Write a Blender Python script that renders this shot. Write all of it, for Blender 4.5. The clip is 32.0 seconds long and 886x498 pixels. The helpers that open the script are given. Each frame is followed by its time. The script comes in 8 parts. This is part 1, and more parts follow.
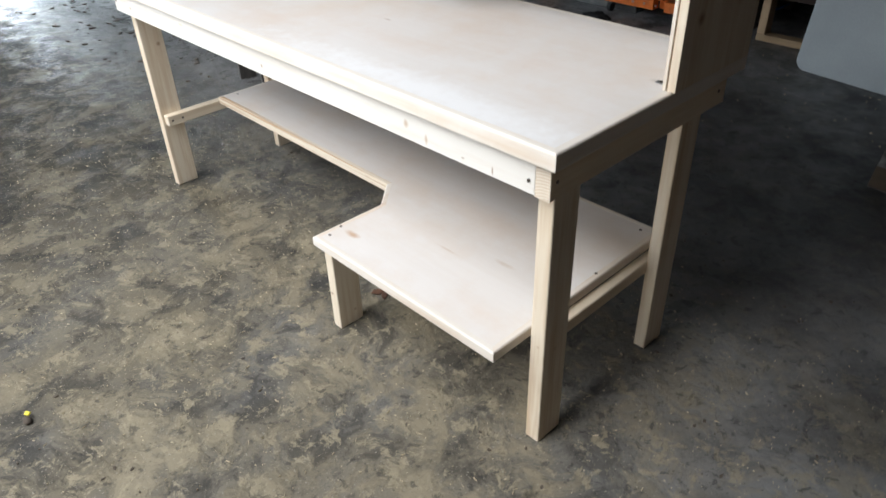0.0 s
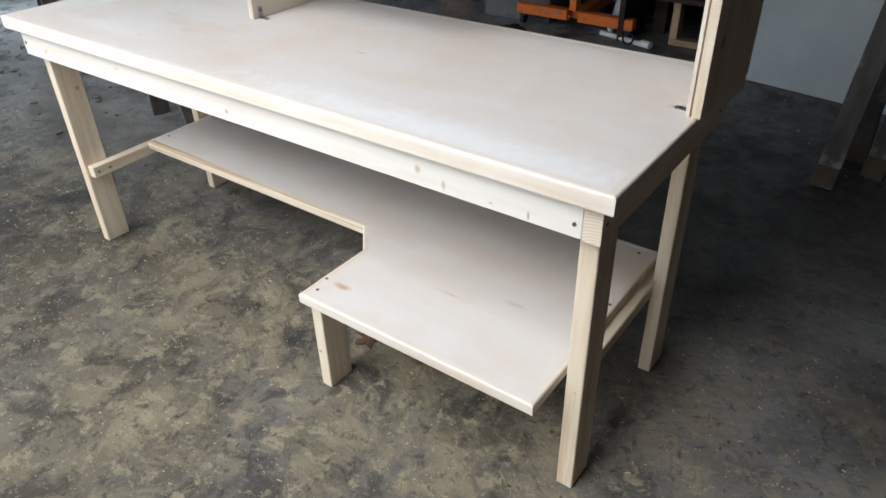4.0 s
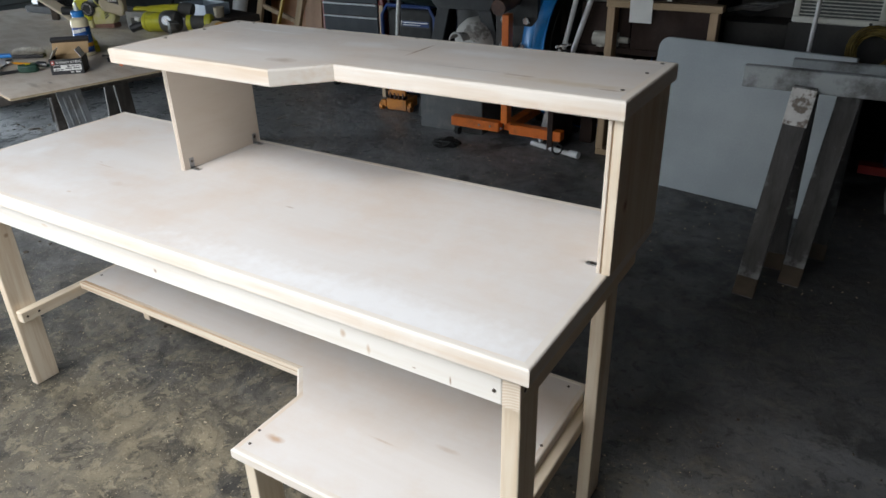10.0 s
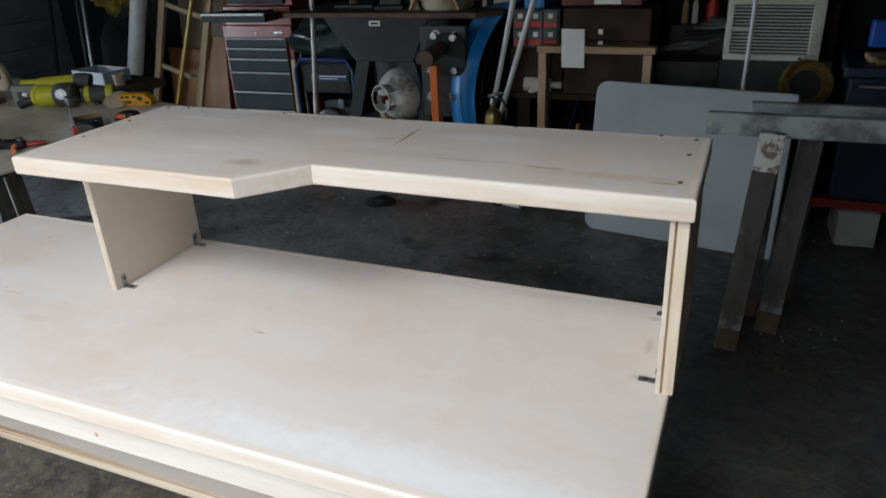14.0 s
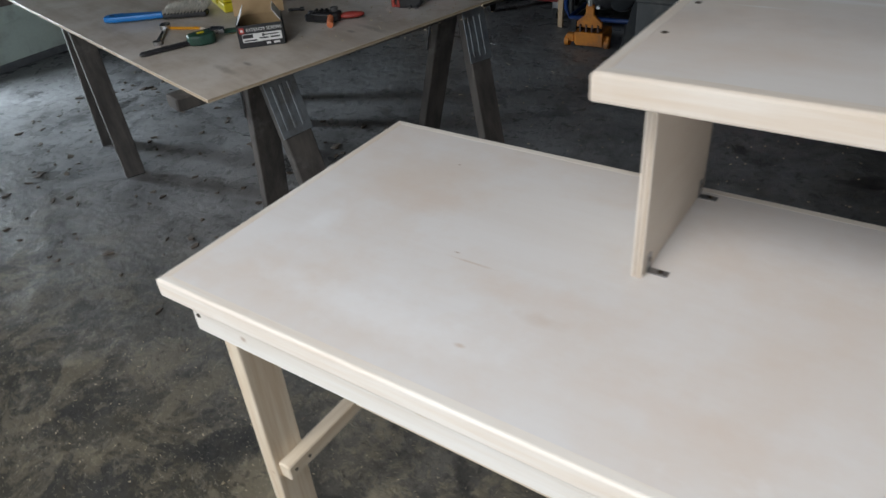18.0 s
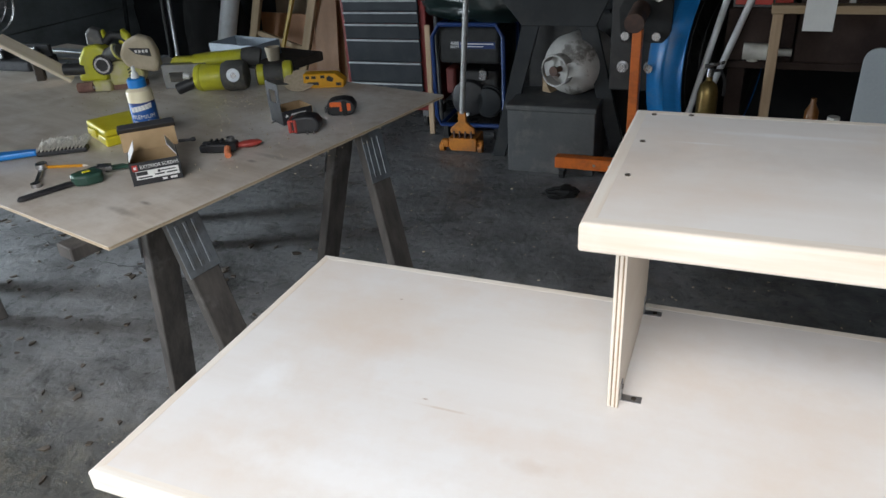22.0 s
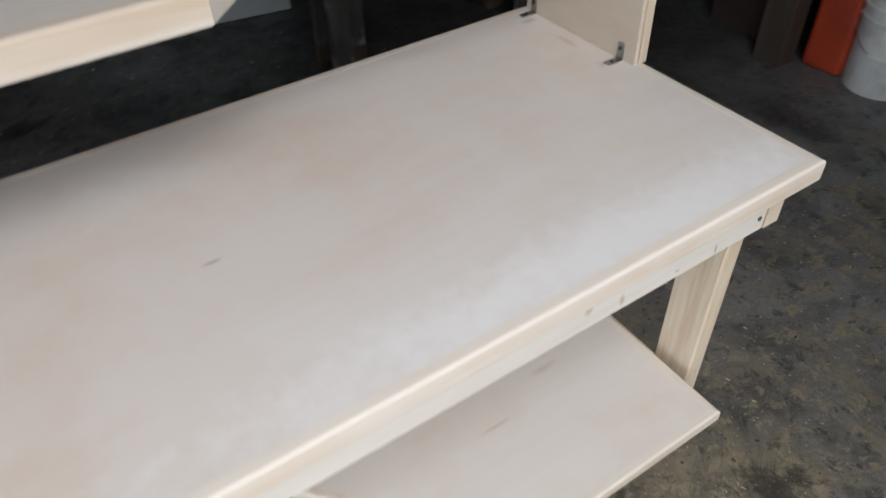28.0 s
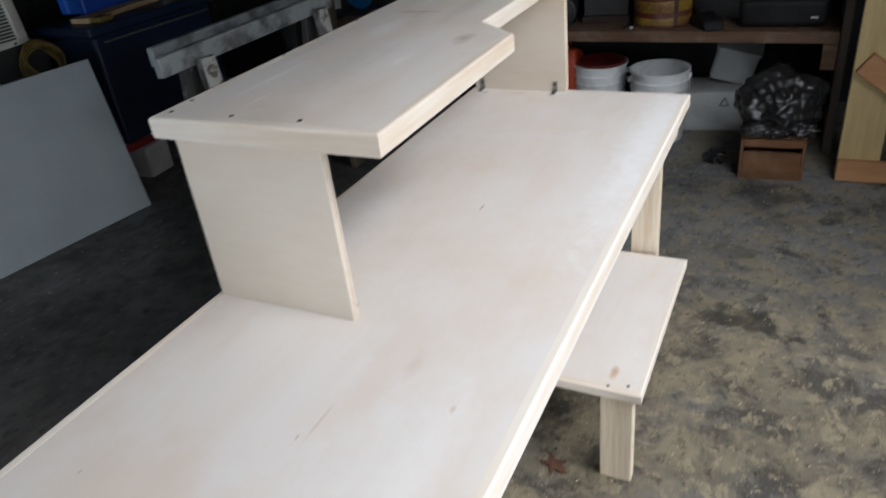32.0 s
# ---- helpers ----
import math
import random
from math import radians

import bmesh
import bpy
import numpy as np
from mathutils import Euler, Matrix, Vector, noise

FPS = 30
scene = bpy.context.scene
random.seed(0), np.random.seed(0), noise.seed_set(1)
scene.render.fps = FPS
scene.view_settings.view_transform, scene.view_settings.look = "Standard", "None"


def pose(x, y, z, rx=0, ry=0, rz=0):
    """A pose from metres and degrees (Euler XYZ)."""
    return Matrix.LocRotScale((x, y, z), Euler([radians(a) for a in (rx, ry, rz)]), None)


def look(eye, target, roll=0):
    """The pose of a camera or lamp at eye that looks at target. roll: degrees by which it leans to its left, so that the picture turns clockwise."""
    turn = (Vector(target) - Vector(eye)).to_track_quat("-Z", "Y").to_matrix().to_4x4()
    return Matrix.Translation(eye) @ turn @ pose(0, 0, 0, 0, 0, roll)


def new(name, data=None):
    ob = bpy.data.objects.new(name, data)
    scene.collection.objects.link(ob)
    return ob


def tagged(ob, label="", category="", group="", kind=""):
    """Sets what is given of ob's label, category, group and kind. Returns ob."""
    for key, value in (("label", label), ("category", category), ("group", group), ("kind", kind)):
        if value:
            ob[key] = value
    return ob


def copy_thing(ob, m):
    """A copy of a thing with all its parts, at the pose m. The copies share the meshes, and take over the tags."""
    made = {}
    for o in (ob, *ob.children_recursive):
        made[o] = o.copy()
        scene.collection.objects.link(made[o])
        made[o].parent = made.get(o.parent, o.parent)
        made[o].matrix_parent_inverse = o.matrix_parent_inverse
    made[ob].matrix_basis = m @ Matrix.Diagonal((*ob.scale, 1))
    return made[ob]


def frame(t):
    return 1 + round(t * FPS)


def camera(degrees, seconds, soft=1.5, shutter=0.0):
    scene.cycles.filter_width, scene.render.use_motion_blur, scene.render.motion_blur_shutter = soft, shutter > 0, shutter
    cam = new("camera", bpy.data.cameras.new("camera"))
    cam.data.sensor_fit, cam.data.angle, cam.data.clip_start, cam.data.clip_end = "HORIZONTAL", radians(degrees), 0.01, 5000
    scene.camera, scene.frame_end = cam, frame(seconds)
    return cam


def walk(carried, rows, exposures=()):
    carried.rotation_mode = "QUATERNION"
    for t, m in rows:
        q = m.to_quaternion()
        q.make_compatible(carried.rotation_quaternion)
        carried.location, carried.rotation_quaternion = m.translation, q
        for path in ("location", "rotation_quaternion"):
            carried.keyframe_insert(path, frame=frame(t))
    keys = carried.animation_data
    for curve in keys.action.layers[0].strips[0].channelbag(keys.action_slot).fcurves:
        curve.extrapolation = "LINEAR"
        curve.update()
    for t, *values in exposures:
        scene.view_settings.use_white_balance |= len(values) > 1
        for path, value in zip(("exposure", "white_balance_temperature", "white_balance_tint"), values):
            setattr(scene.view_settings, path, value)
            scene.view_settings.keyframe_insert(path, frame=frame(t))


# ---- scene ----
cam = camera(63.6, 32.0, shutter=0.5)
PATH = [
    (0, (0.736, -0.986, 1.518), (-0.474, 0.141, 0.392), -1.9),
    (0.5, (0.689, -0.995, 1.479), (-0.477, 0.135, 0.311), -3.8),
    (1, (0.615, -0.989, 1.453), (-0.493, 0.182, 0.269), -5.4),
    (1.5, (0.538, -0.998, 1.437), (-0.459, 0.257, 0.242), -4.2),
    (2, (0.473, -0.982, 1.448), (-0.506, 0.285, 0.25), -3.3),
    (2.5, (0.401, -1.053, 1.434), (-0.578, 0.278, 0.309), -1.4),
    (4.5, (0.418, -1.056, 1.593), (-0.601, 0.268, 0.494), -1.9),
    (5, (0.461, -0.996, 1.654), (-0.632, 0.309, 0.604), -2.4),
    (5.5, (0.503, -0.95, 1.684), (-0.612, 0.387, 0.7), -2.4),
    (6, (0.52, -0.94, 1.694), (-0.587, 0.426, 0.741), -2.2),
    (6.5, (0.523, -0.947, 1.711), (-0.568, 0.439, 0.769), -2.3),
    (7, (0.521, -0.955, 1.721), (-0.546, 0.463, 0.798), -2.0),
    (7.5, (0.517, -0.952, 1.717), (-0.539, 0.483, 0.809), -1.6),
    (8, (0.516, -0.97, 1.721), (-0.53, 0.478, 0.822), -1.4),
    (8.5, (0.515, -0.972, 1.717), (-0.529, 0.485, 0.83), -1.6),
    (9, (0.508, -0.978, 1.715), (-0.519, 0.49, 0.826), -1.3),
    (9.5, (0.475, -0.999, 1.709), (-0.494, 0.505, 0.816), -1.4),
    (10, (0.436, -0.98, 1.703), (-0.511, 0.525, 0.788), -1.5),
    (10.5, (0.388, -0.868, 1.705), (-0.595, 0.594, 0.759), -2.9),
    (11, (0.307, -0.831, 1.712), (-0.71, 0.624, 0.789), -2.8),
    (11.5, (0.144, -0.832, 1.754), (-0.846, 0.686, 0.906), -3.1),
    (12, (0.03, -0.831, 1.769), (-0.895, 0.749, 0.964), -3.0),
    (12.5, (0.005, -0.829, 1.767), (-0.785, 0.83, 0.977), -1.8),
    (13, (0.011, -0.836, 1.766), (-0.67, 0.88, 0.997), -0.9),
    (13.5, (0.074, -0.812, 1.762), (-0.622, 0.888, 0.97), -1.9),
    (15.5, (-0.094, -0.727, 1.695), (-0.993, 0.782, 0.739), -4.0),
    (16, (-0.366, -0.759, 1.705), (-1.321, 0.716, 0.749), -3.7),
    (16.5, (-0.596, -0.656, 1.692), (-1.669, 0.706, 0.697), -4.6),
    (17, (-0.731, -0.535, 1.689), (-1.888, 0.752, 0.686), -4.2),
    (17.5, (-0.857, -0.536, 1.688), (-1.93, 0.794, 0.649), -2.5),
    (18, (-1.097, -0.55, 1.648), (-2.082, 0.774, 0.518), -5.2),
    (18.5, (-1.267, -0.555, 1.657), (-2.166, 0.836, 0.537), -4.5),
    (19, (-1.304, -0.556, 1.708), (-2.131, 0.979, 0.729), -4.0),
    (19.5, (-1.303, -0.555, 1.706), (-2.024, 1.041, 0.74), -2.6),
    (20, (-1.296, -0.56, 1.711), (-2.009, 1.048, 0.759), -3.0),
    (20.5, (-1.294, -0.563, 1.713), (-2.012, 1.047, 0.768), -3.3),
    (21, (-1.293, -0.556, 1.714), (-2.014, 1.052, 0.769), -3.7),
    (21.5, (-1.29, -0.55, 1.712), (-2.001, 1.061, 0.765), -3.9),
    (22, (-1.279, -0.556, 1.716), (-1.988, 1.064, 0.783), -3.8),
    (22.5, (-1.275, -0.56, 1.718), (-1.987, 1.059, 0.784), -3.8),
    (23, (-1.265, -0.566, 1.717), (-1.975, 1.05, 0.777), -3.9),
    (23.5, (-1.226, -0.582, 1.701), (-1.878, 1.032, 0.716), -3.3),
    (24, (-1.165, -0.619, 1.664), (-1.587, 0.997, 0.565), -0.4),
    (24.5, (-0.997, -0.593, 1.647), (-1.326, 0.956, 0.425), -4.0),
    (25, (-0.874, -0.632, 1.63), (-1.002, 0.839, 0.281), -1.6),
    (25.5, (-0.859, -0.657, 1.608), (-0.809, 0.794, 0.232), -2.7),
    (27.5, (-0.931, -0.65, 1.582), (-0.358, 0.69, 0.213), -2.3),
    (28, (-1.02, -0.459, 1.592), (-0.243, 0.795, 0.241), -2.5),
    (28.5, (-1.141, -0.378, 1.624), (-0.102, 0.752, 0.342), -1.7),
    (29, (-1.352, -0.329, 1.662), (-0.138, 0.692, 0.445), -3.3),
    (29.5, (-1.465, -0.404, 1.72), (-0.133, 0.64, 0.655), -4.5),
    (30, (-1.705, -0.47, 1.732), (-0.277, 0.542, 0.764), -5.2),
    (30.5, (-1.907, -0.317, 1.697), (-0.354, 0.522, 0.756), -5.3),
    (31, (-2.07, -0.22, 1.71), (-0.498, 0.496, 0.701), -4.5),
    (31.5, (-2.193, -0.249, 1.699), (-0.606, 0.514, 0.751), -4.5),
    (32, (-2.337, -0.316, 1.696), (-0.817, 0.524, 0.704), -7.0),
]
EXPOSURE = [(0, 0.1, 6500, 10), (2, 0.0, 6450, 10), (5, -0.08, 6500, 10), (10, -0.04, 6500, 10), (12, -0.08, 6500, 10), (16, -0.43, 6500, 10), (17, -0.44, 6500, 10), (18, -0.54, 6500, 10), (18.5, -0.46, 6500, 10), (19.5, -0.03, 6500, 10),
            (23, 0.05, 6500, 10), (24, -0.26, 6650, 11), (25, -0.66, 6700, 12), (28, -0.60, 6700, 12), (29, -0.45, 6450, 10), (30, -0.30, 6500, 10), (32, -0.24, 6500, 11)]
walk(cam, [(t, look(eye, target, roll)) for t, eye, target, roll in PATH], EXPOSURE)

# ---- world and light: an overcast day, seen through two open garage doors ----
world = bpy.data.worlds.new("overcast")
scene.world = world
world.use_nodes = True
wn = world.node_tree.nodes
sky = wn.new("ShaderNodeTexSky")
sky.sky_type = 'NISHITA'
sky.sun_disc = False
sky.sun_elevation, sky.sun_rotation = radians(38), radians(200)
world.node_tree.links.new(sky.outputs[0], wn["Background"].inputs[0])
wn["Background"].inputs[1].default_value = 0.075


def area_lamp(name, m, sx, sy, watts, color):
    data = bpy.data.lights.new(name, 'AREA')
    data.shape, data.size, data.size_y, data.energy, data.color = 'RECTANGLE', sx, sy, watts, color
    ob = new(name, data)
    ob.matrix_world = m
    return ob


sun_data = bpy.data.lights.new("sun", 'SUN')
sun_data.energy, sun_data.angle, sun_data.color = 0.8, radians(15), (1.0, 0.96, 0.9)
sun = new("sun", sun_data)
sun.matrix_world = look((-3, -9, 9), (-2, 0, 0))
area_lamp("front_door_daylight", look((-1.6, -2.0, 3.9), (-1.3, 0.3, 0.8)), 3.0, 2.6, 186, (0.93, 0.965, 1.0))
area_lamp("front_opening_daylight", look((-2.26, -1.42, 1.25), (-2.26, 0.0, 1.25)), 4.4, 2.2, 34, (0.93, 0.965, 1.0))
area_lamp("side_door_daylight", look((-7.5, 0.36, 0.95), (-4.2, 1.4, 0.4)), 1.1, 1.6, 500, (0.80, 0.91, 1.0))

# ---- materials ----
def nodes_of(name):
    m = bpy.data.materials.new(name)
    m.use_nodes = True
    return m, m.node_tree.nodes, m.node_tree.links, m.node_tree.nodes["Principled BSDF"]


def lit(c, k):
    return tuple(min(1.0, v * k) for v in c[:3]) + (1.0,)


def surf(name, base, second=None, rough=0.6, metal=0.0, scale=6.0, fine=60.0, stretch=(1, 1, 1), bump=0.15,
         contrast=(0.35, 0.65), dirt=None, dirt_scale=2.5, dirt_at=(0.5, 0.7), dirt_amount=0.7, vary=0.0, rough_var=0.15, coat=0.0, spec=0.5, spots=()):
    """A surface with a broad and a fine variation of colour, dirt patches of their own shape, and fine relief."""
    m, n, l, b = nodes_of(name)
    second = second or lit(base, 0.8)
    tc = n.new("ShaderNodeTexCoord")
    mp = n.new("ShaderNodeMapping")
    mp.inputs["Scale"].default_value = stretch
    l.new(tc.outputs["Object"], mp.inputs[0])
    big = n.new("ShaderNodeTexNoise")
    big.inputs["Scale"].default_value, big.inputs["Detail"].default_value = scale, 6
    l.new(mp.outputs[0], big.inputs[0])
    fin = n.new("ShaderNodeTexNoise")
    fin.inputs["Scale"].default_value, fin.inputs["Detail"].default_value = fine, 4
    l.new(mp.outputs[0], fin.inputs[0])
    mixn = n.new("ShaderNodeMath")
    mixn.operation = 'MULTIPLY_ADD'
    l.new(fin.outputs[0], mixn.inputs[0])
    mixn.inputs[1].default_value = 0.35
    l.new(big.outputs[0], mixn.inputs[2])
    sub = n.new("ShaderNodeMath")
    sub.operation = 'SUBTRACT'
    l.new(mixn.outputs[0], sub.inputs[0])
    sub.inputs[1].default_value = 0.175
    ramp = n.new("ShaderNodeMapRange")
    ramp.inputs[1].default_value, ramp.inputs[2].default_value = contrast
    l.new(sub.outputs[0], ramp.inputs[0])
    mix = n.new("ShaderNodeMix")
    mix.data_type = 'RGBA'
    mix.inputs[6].default_value, mix.inputs[7].default_value = lit(base, 1), lit(second, 1)
    l.new(ramp.outputs[0], mix.inputs[0])
    out = mix.outputs[2]
    if dirt:
        dn = n.new("ShaderNodeTexNoise")
        dn.inputs["Scale"].default_value, dn.inputs["Detail"].default_value, dn.inputs["Roughness"].default_value = dirt_scale, 8, 0.65
        l.new(tc.outputs["Object"], dn.inputs[0])
        dr = n.new("ShaderNodeMapRange")
        dr.inputs[1].default_value, dr.inputs[2].default_value, dr.inputs[4].default_value = dirt_at[0], dirt_at[1], dirt_amount
        l.new(dn.outputs[0], dr.inputs[0])
        dm = n.new("ShaderNodeMix")
        dm.data_type = 'RGBA'
        l.new(dr.outputs[0], dm.inputs[0])
        l.new(out, dm.inputs[6])
        dm.inputs[7].default_value = lit(dirt, 1)
        out = dm.outputs[2]
    for centre, size, colour, amount in spots:
        sm = n.new("ShaderNodeMapping")
        sm.vector_type = 'TEXTURE'
        sm.inputs["Location"].default_value, sm.inputs["Scale"].default_value = centre, size
        wob = n.new("ShaderNodeTexNoise")
        wob.inputs["Scale"].default_value, wob.inputs["Detail"].default_value = 35, 3
        l.new(tc.outputs["Object"], wob.inputs[0])
        l.new(tc.outputs["Object"], sm.inputs[0])
        ln = n.new("ShaderNodeVectorMath")
        ln.operation = 'LENGTH'
        l.new(sm.outputs[0], ln.inputs[0])
        ad = n.new("ShaderNodeMath")
        ad.operation = 'MULTIPLY_ADD'
        l.new(wob.outputs[0], ad.inputs[0])
        ad.inputs[1].default_value = 1.0
        l.new(ln.outputs["Value"], ad.inputs[2])
        sr = n.new("ShaderNodeMapRange")
        for k, v in zip((1, 2, 3, 4), (0.7, 1.5, amount, 0.0)):
            sr.inputs[k].default_value = v
        l.new(ad.outputs[0], sr.inputs[0])
        sx = n.new("ShaderNodeMix")
        sx.data_type = 'RGBA'
        l.new(sr.outputs[0], sx.inputs[0])
        l.new(out, sx.inputs[6])
        sx.inputs[7].default_value = lit(colour, 1)
        out = sx.outputs[2]
    if vary:
        info = n.new("ShaderNodeObjectInfo")
        vr = n.new("ShaderNodeMapRange")
        vr.inputs[3].default_value, vr.inputs[4].default_value = 1 - vary, 1 + vary
        l.new(info.outputs["Random"], vr.inputs[0])
        hs = n.new("ShaderNodeHueSaturation")
        l.new(vr.outputs[0], hs.inputs["Value"])
        l.new(out, hs.inputs["Color"])
        out = hs.outputs[0]
    l.new(out, b.inputs["Base Color"])
    rr = n.new("ShaderNodeMapRange")
    rr.inputs[3].default_value, rr.inputs[4].default_value = max(0.03, rough - rough_var), min(1, rough + rough_var)
    l.new(big.outputs[0], rr.inputs[0])
    l.new(rr.outputs[0], b.inputs["Roughness"])
    b.inputs["Metallic"].default_value = metal
    b.inputs["Coat Weight"].default_value = coat
    b.inputs["Specular IOR Level"].default_value = spec
    if bump:
        bp = n.new("ShaderNodeBump")
        bp.inputs["Strength"].default_value, bp.inputs["Distance"].default_value = bump, 0.004
        l.new(sub.outputs[0], bp.inputs["Height"])
        l.new(bp.outputs[0], b.inputs["Normal"])
    return m


def grain(axis, along=1.2, across=16.0):
    return tuple(along if a == axis else across for a in "xyz")


PINE = {a: surf("pine_" + a, (0.76, 0.66, 0.52), (0.62, 0.49, 0.34), rough=0.62, scale=2.2, fine=9, stretch=grain(a, 0.8, 14), bump=0.06,
                contrast=(0.42, 0.8), vary=0.05) for a in "xyz"}
EDGING = {a: surf("edging_" + a, (0.78, 0.73, 0.665), (0.66, 0.54, 0.42), rough=0.6, scale=1.6, fine=7, stretch=grain(a, 0.9, 13), bump=0.06,
                  contrast=(0.44, 0.76), dirt=(0.80, 0.76, 0.70), dirt_scale=5, dirt_at=(0.5, 0.7), dirt_amount=0.6, vary=0.05) for a in "xyz"}
for a in "xy":
    EDGING["low_" + a] = surf("striped_edging_" + a, (0.77, 0.69, 0.57), (0.46, 0.30, 0.17), rough=0.6, scale=1.8, fine=6, stretch=grain(a, 0.35, 34), bump=0.08,
                              contrast=(0.46, 0.62), vary=0.04)
KN, ST, GR = (0.30, 0.18, 0.10), (0.50, 0.36, 0.24), (0.30, 0.27, 0.24)
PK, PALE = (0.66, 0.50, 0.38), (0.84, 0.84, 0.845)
PINE_LEG = surf("pine_leg", (0.75, 0.655, 0.52), (0.60, 0.46, 0.31), rough=0.62, scale=2.0, fine=8, stretch=grain("z", 0.8, 13), bump=0.07, contrast=(0.40, 0.74), vary=0.04, spots=[
    ((-2.105, 0.14, 0.62), (0.03, 0.010, 0.010), KN, 0.8), ((-2.115, 0.075, 0.30), (0.008, 0.02, 0.006), ST, 0.7), ((-0.825, -0.018, 0.135), (0.008, 0.02, 0.006), KN, 0.85),
    ((-0.80, 0.045, 0.05), (0.02, 0.007, 0.007), ST, 0.8), ((-0.065, 0.064, 0.33), (0.006, 0.02, 0.006), ST, 0.6), ((-0.046, 0.11, 0.31), (0.02, 0.008, 0.010), ST, 0.6)])
PINE_RISER = surf("pine_riser_face", (0.74, 0.65, 0.52), (0.60, 0.47, 0.33), rough=0.62, scale=2.0, fine=8, stretch=grain("z", 0.8, 10), bump=0.05, contrast=(0.42, 0.76), spots=[
    ((0.006, 0.47, 1.05), (0.03, 0.016, 0.022), KN, 0.9), ((0.006, 0.62, 1.20), (0.03, 0.008, 0.008), ST, 0.6)])


def end_grain():
    m, n, l, b = nodes_of("end_grain")
    tc = n.new("ShaderNodeTexCoord")
    mp = n.new("ShaderNodeMapping")
    mp.inputs["Location"].default_value = (0.035, 0.0, -0.72)
    l.new(tc.outputs["Object"], mp.inputs[0])
    wv = n.new("ShaderNodeTexWave")
    wv.wave_type, wv.rings_direction = 'RINGS', 'Y'
    wv.inputs["Scale"].default_value, wv.inputs["Distortion"].default_value = 45, 1.5
    l.new(mp.outputs[0], wv.inputs[0])
    mx = n.new("ShaderNodeMix")
    mx.data_type = 'RGBA'
    mx.inputs[6].default_value, mx.inputs[7].default_value = (0.78, 0.70, 0.59, 1), (0.66, 0.54, 0.41, 1)
    l.new(wv.outputs[0], mx.inputs[0])
    l.new(mx.outputs[2], b.inputs["Base Color"])
    b.inputs["Roughness"].default_value = 0.7
    return m


ENDGRAIN = end_grain()
BIRCH_LOOK = dict(rough=0.55, scale=1.3, fine=10, stretch=(0.55, 6, 6), bump=0.03, contrast=(0.26, 0.80), dirt=(0.685, 0.575, 0.48), dirt_scale=3.1,
                  dirt_at=(0.45, 0.70), dirt_amount=0.60)
BIRCH = surf("birch_plywood_top", (0.765, 0.745, 0.73), (0.725, 0.685, 0.65), spots=[
    ((-0.905, 0.352, 0.9), (0.022, 0.005, 1), KN, 0.75), ((-1.55, 0.28, 0.9), (0.16, 0.05, 1), PK, 0.22), ((-1.88, 0.47, 0.9), (0.14, 0.07, 1), PK, 0.20),
    ((-0.72, 0.24, 0.9), (0.22, 0.07, 1), PK, 0.20), ((-0.34, 0.36, 0.9), (0.16, 0.10, 1), PK, 0.17), ((-1.25, 0.14, 0.9), (0.20, 0.04, 1), PK, 0.17),
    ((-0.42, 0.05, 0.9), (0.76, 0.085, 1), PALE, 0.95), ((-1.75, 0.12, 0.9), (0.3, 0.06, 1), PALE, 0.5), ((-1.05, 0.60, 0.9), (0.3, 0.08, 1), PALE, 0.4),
    ((-0.065, 0.69, 0.9), (0.022, 0.012, 1), GR, 0.35), ((-0.06, 0.57, 0.9), (0.012, 0.045, 1), GR, 0.32), ((-0.06, 0.45, 0.9), (0.024, 0.014, 1), GR, 0.4),
    ((-1.72, 0.33, 0.9), (0.007, 0.003, 1), KN, 0.7), ((-1.68, 0.315, 0.9), (0.06, 0.004, 1), ST, 0.45), ((-1.50, 0.23, 0.9), (0.05, 0.018, 1), ST, 0.22), ((-2.02, 0.30, 0.9), (0.05, 0.06, 1), PALE, 0.6), ((-1.58, 0.12, 0.9), (0.012, 0.006, 1), ST, 0.5), ((-1.9, 0.62, 0.9), (0.005, 0.003, 1), KN, 0.6)], **BIRCH_LOOK)
BIRCH_LOW = surf("birch_plywood_low", (0.77, 0.74, 0.715), (0.715, 0.665, 0.62), spots=[
    ((-0.775, 0.05, 0.35), (0.042, 0.014, 1), (0.50, 0.30, 0.16), 0.75), ((-0.34, 0.25, 0.35), (0.05, 0.010, 1), ST, 0.35), ((-0.51, 0.19, 0.35), (0.05, 0.005, 1), ST, 0.45),
    ((-0.60, 0.40, 0.35), (0.2, 0.06, 1), PK, 0.21), ((-0.25, 0.05, 0.35), (0.16, 0.05, 1), PK, 0.17)], **BIRCH_LOOK)
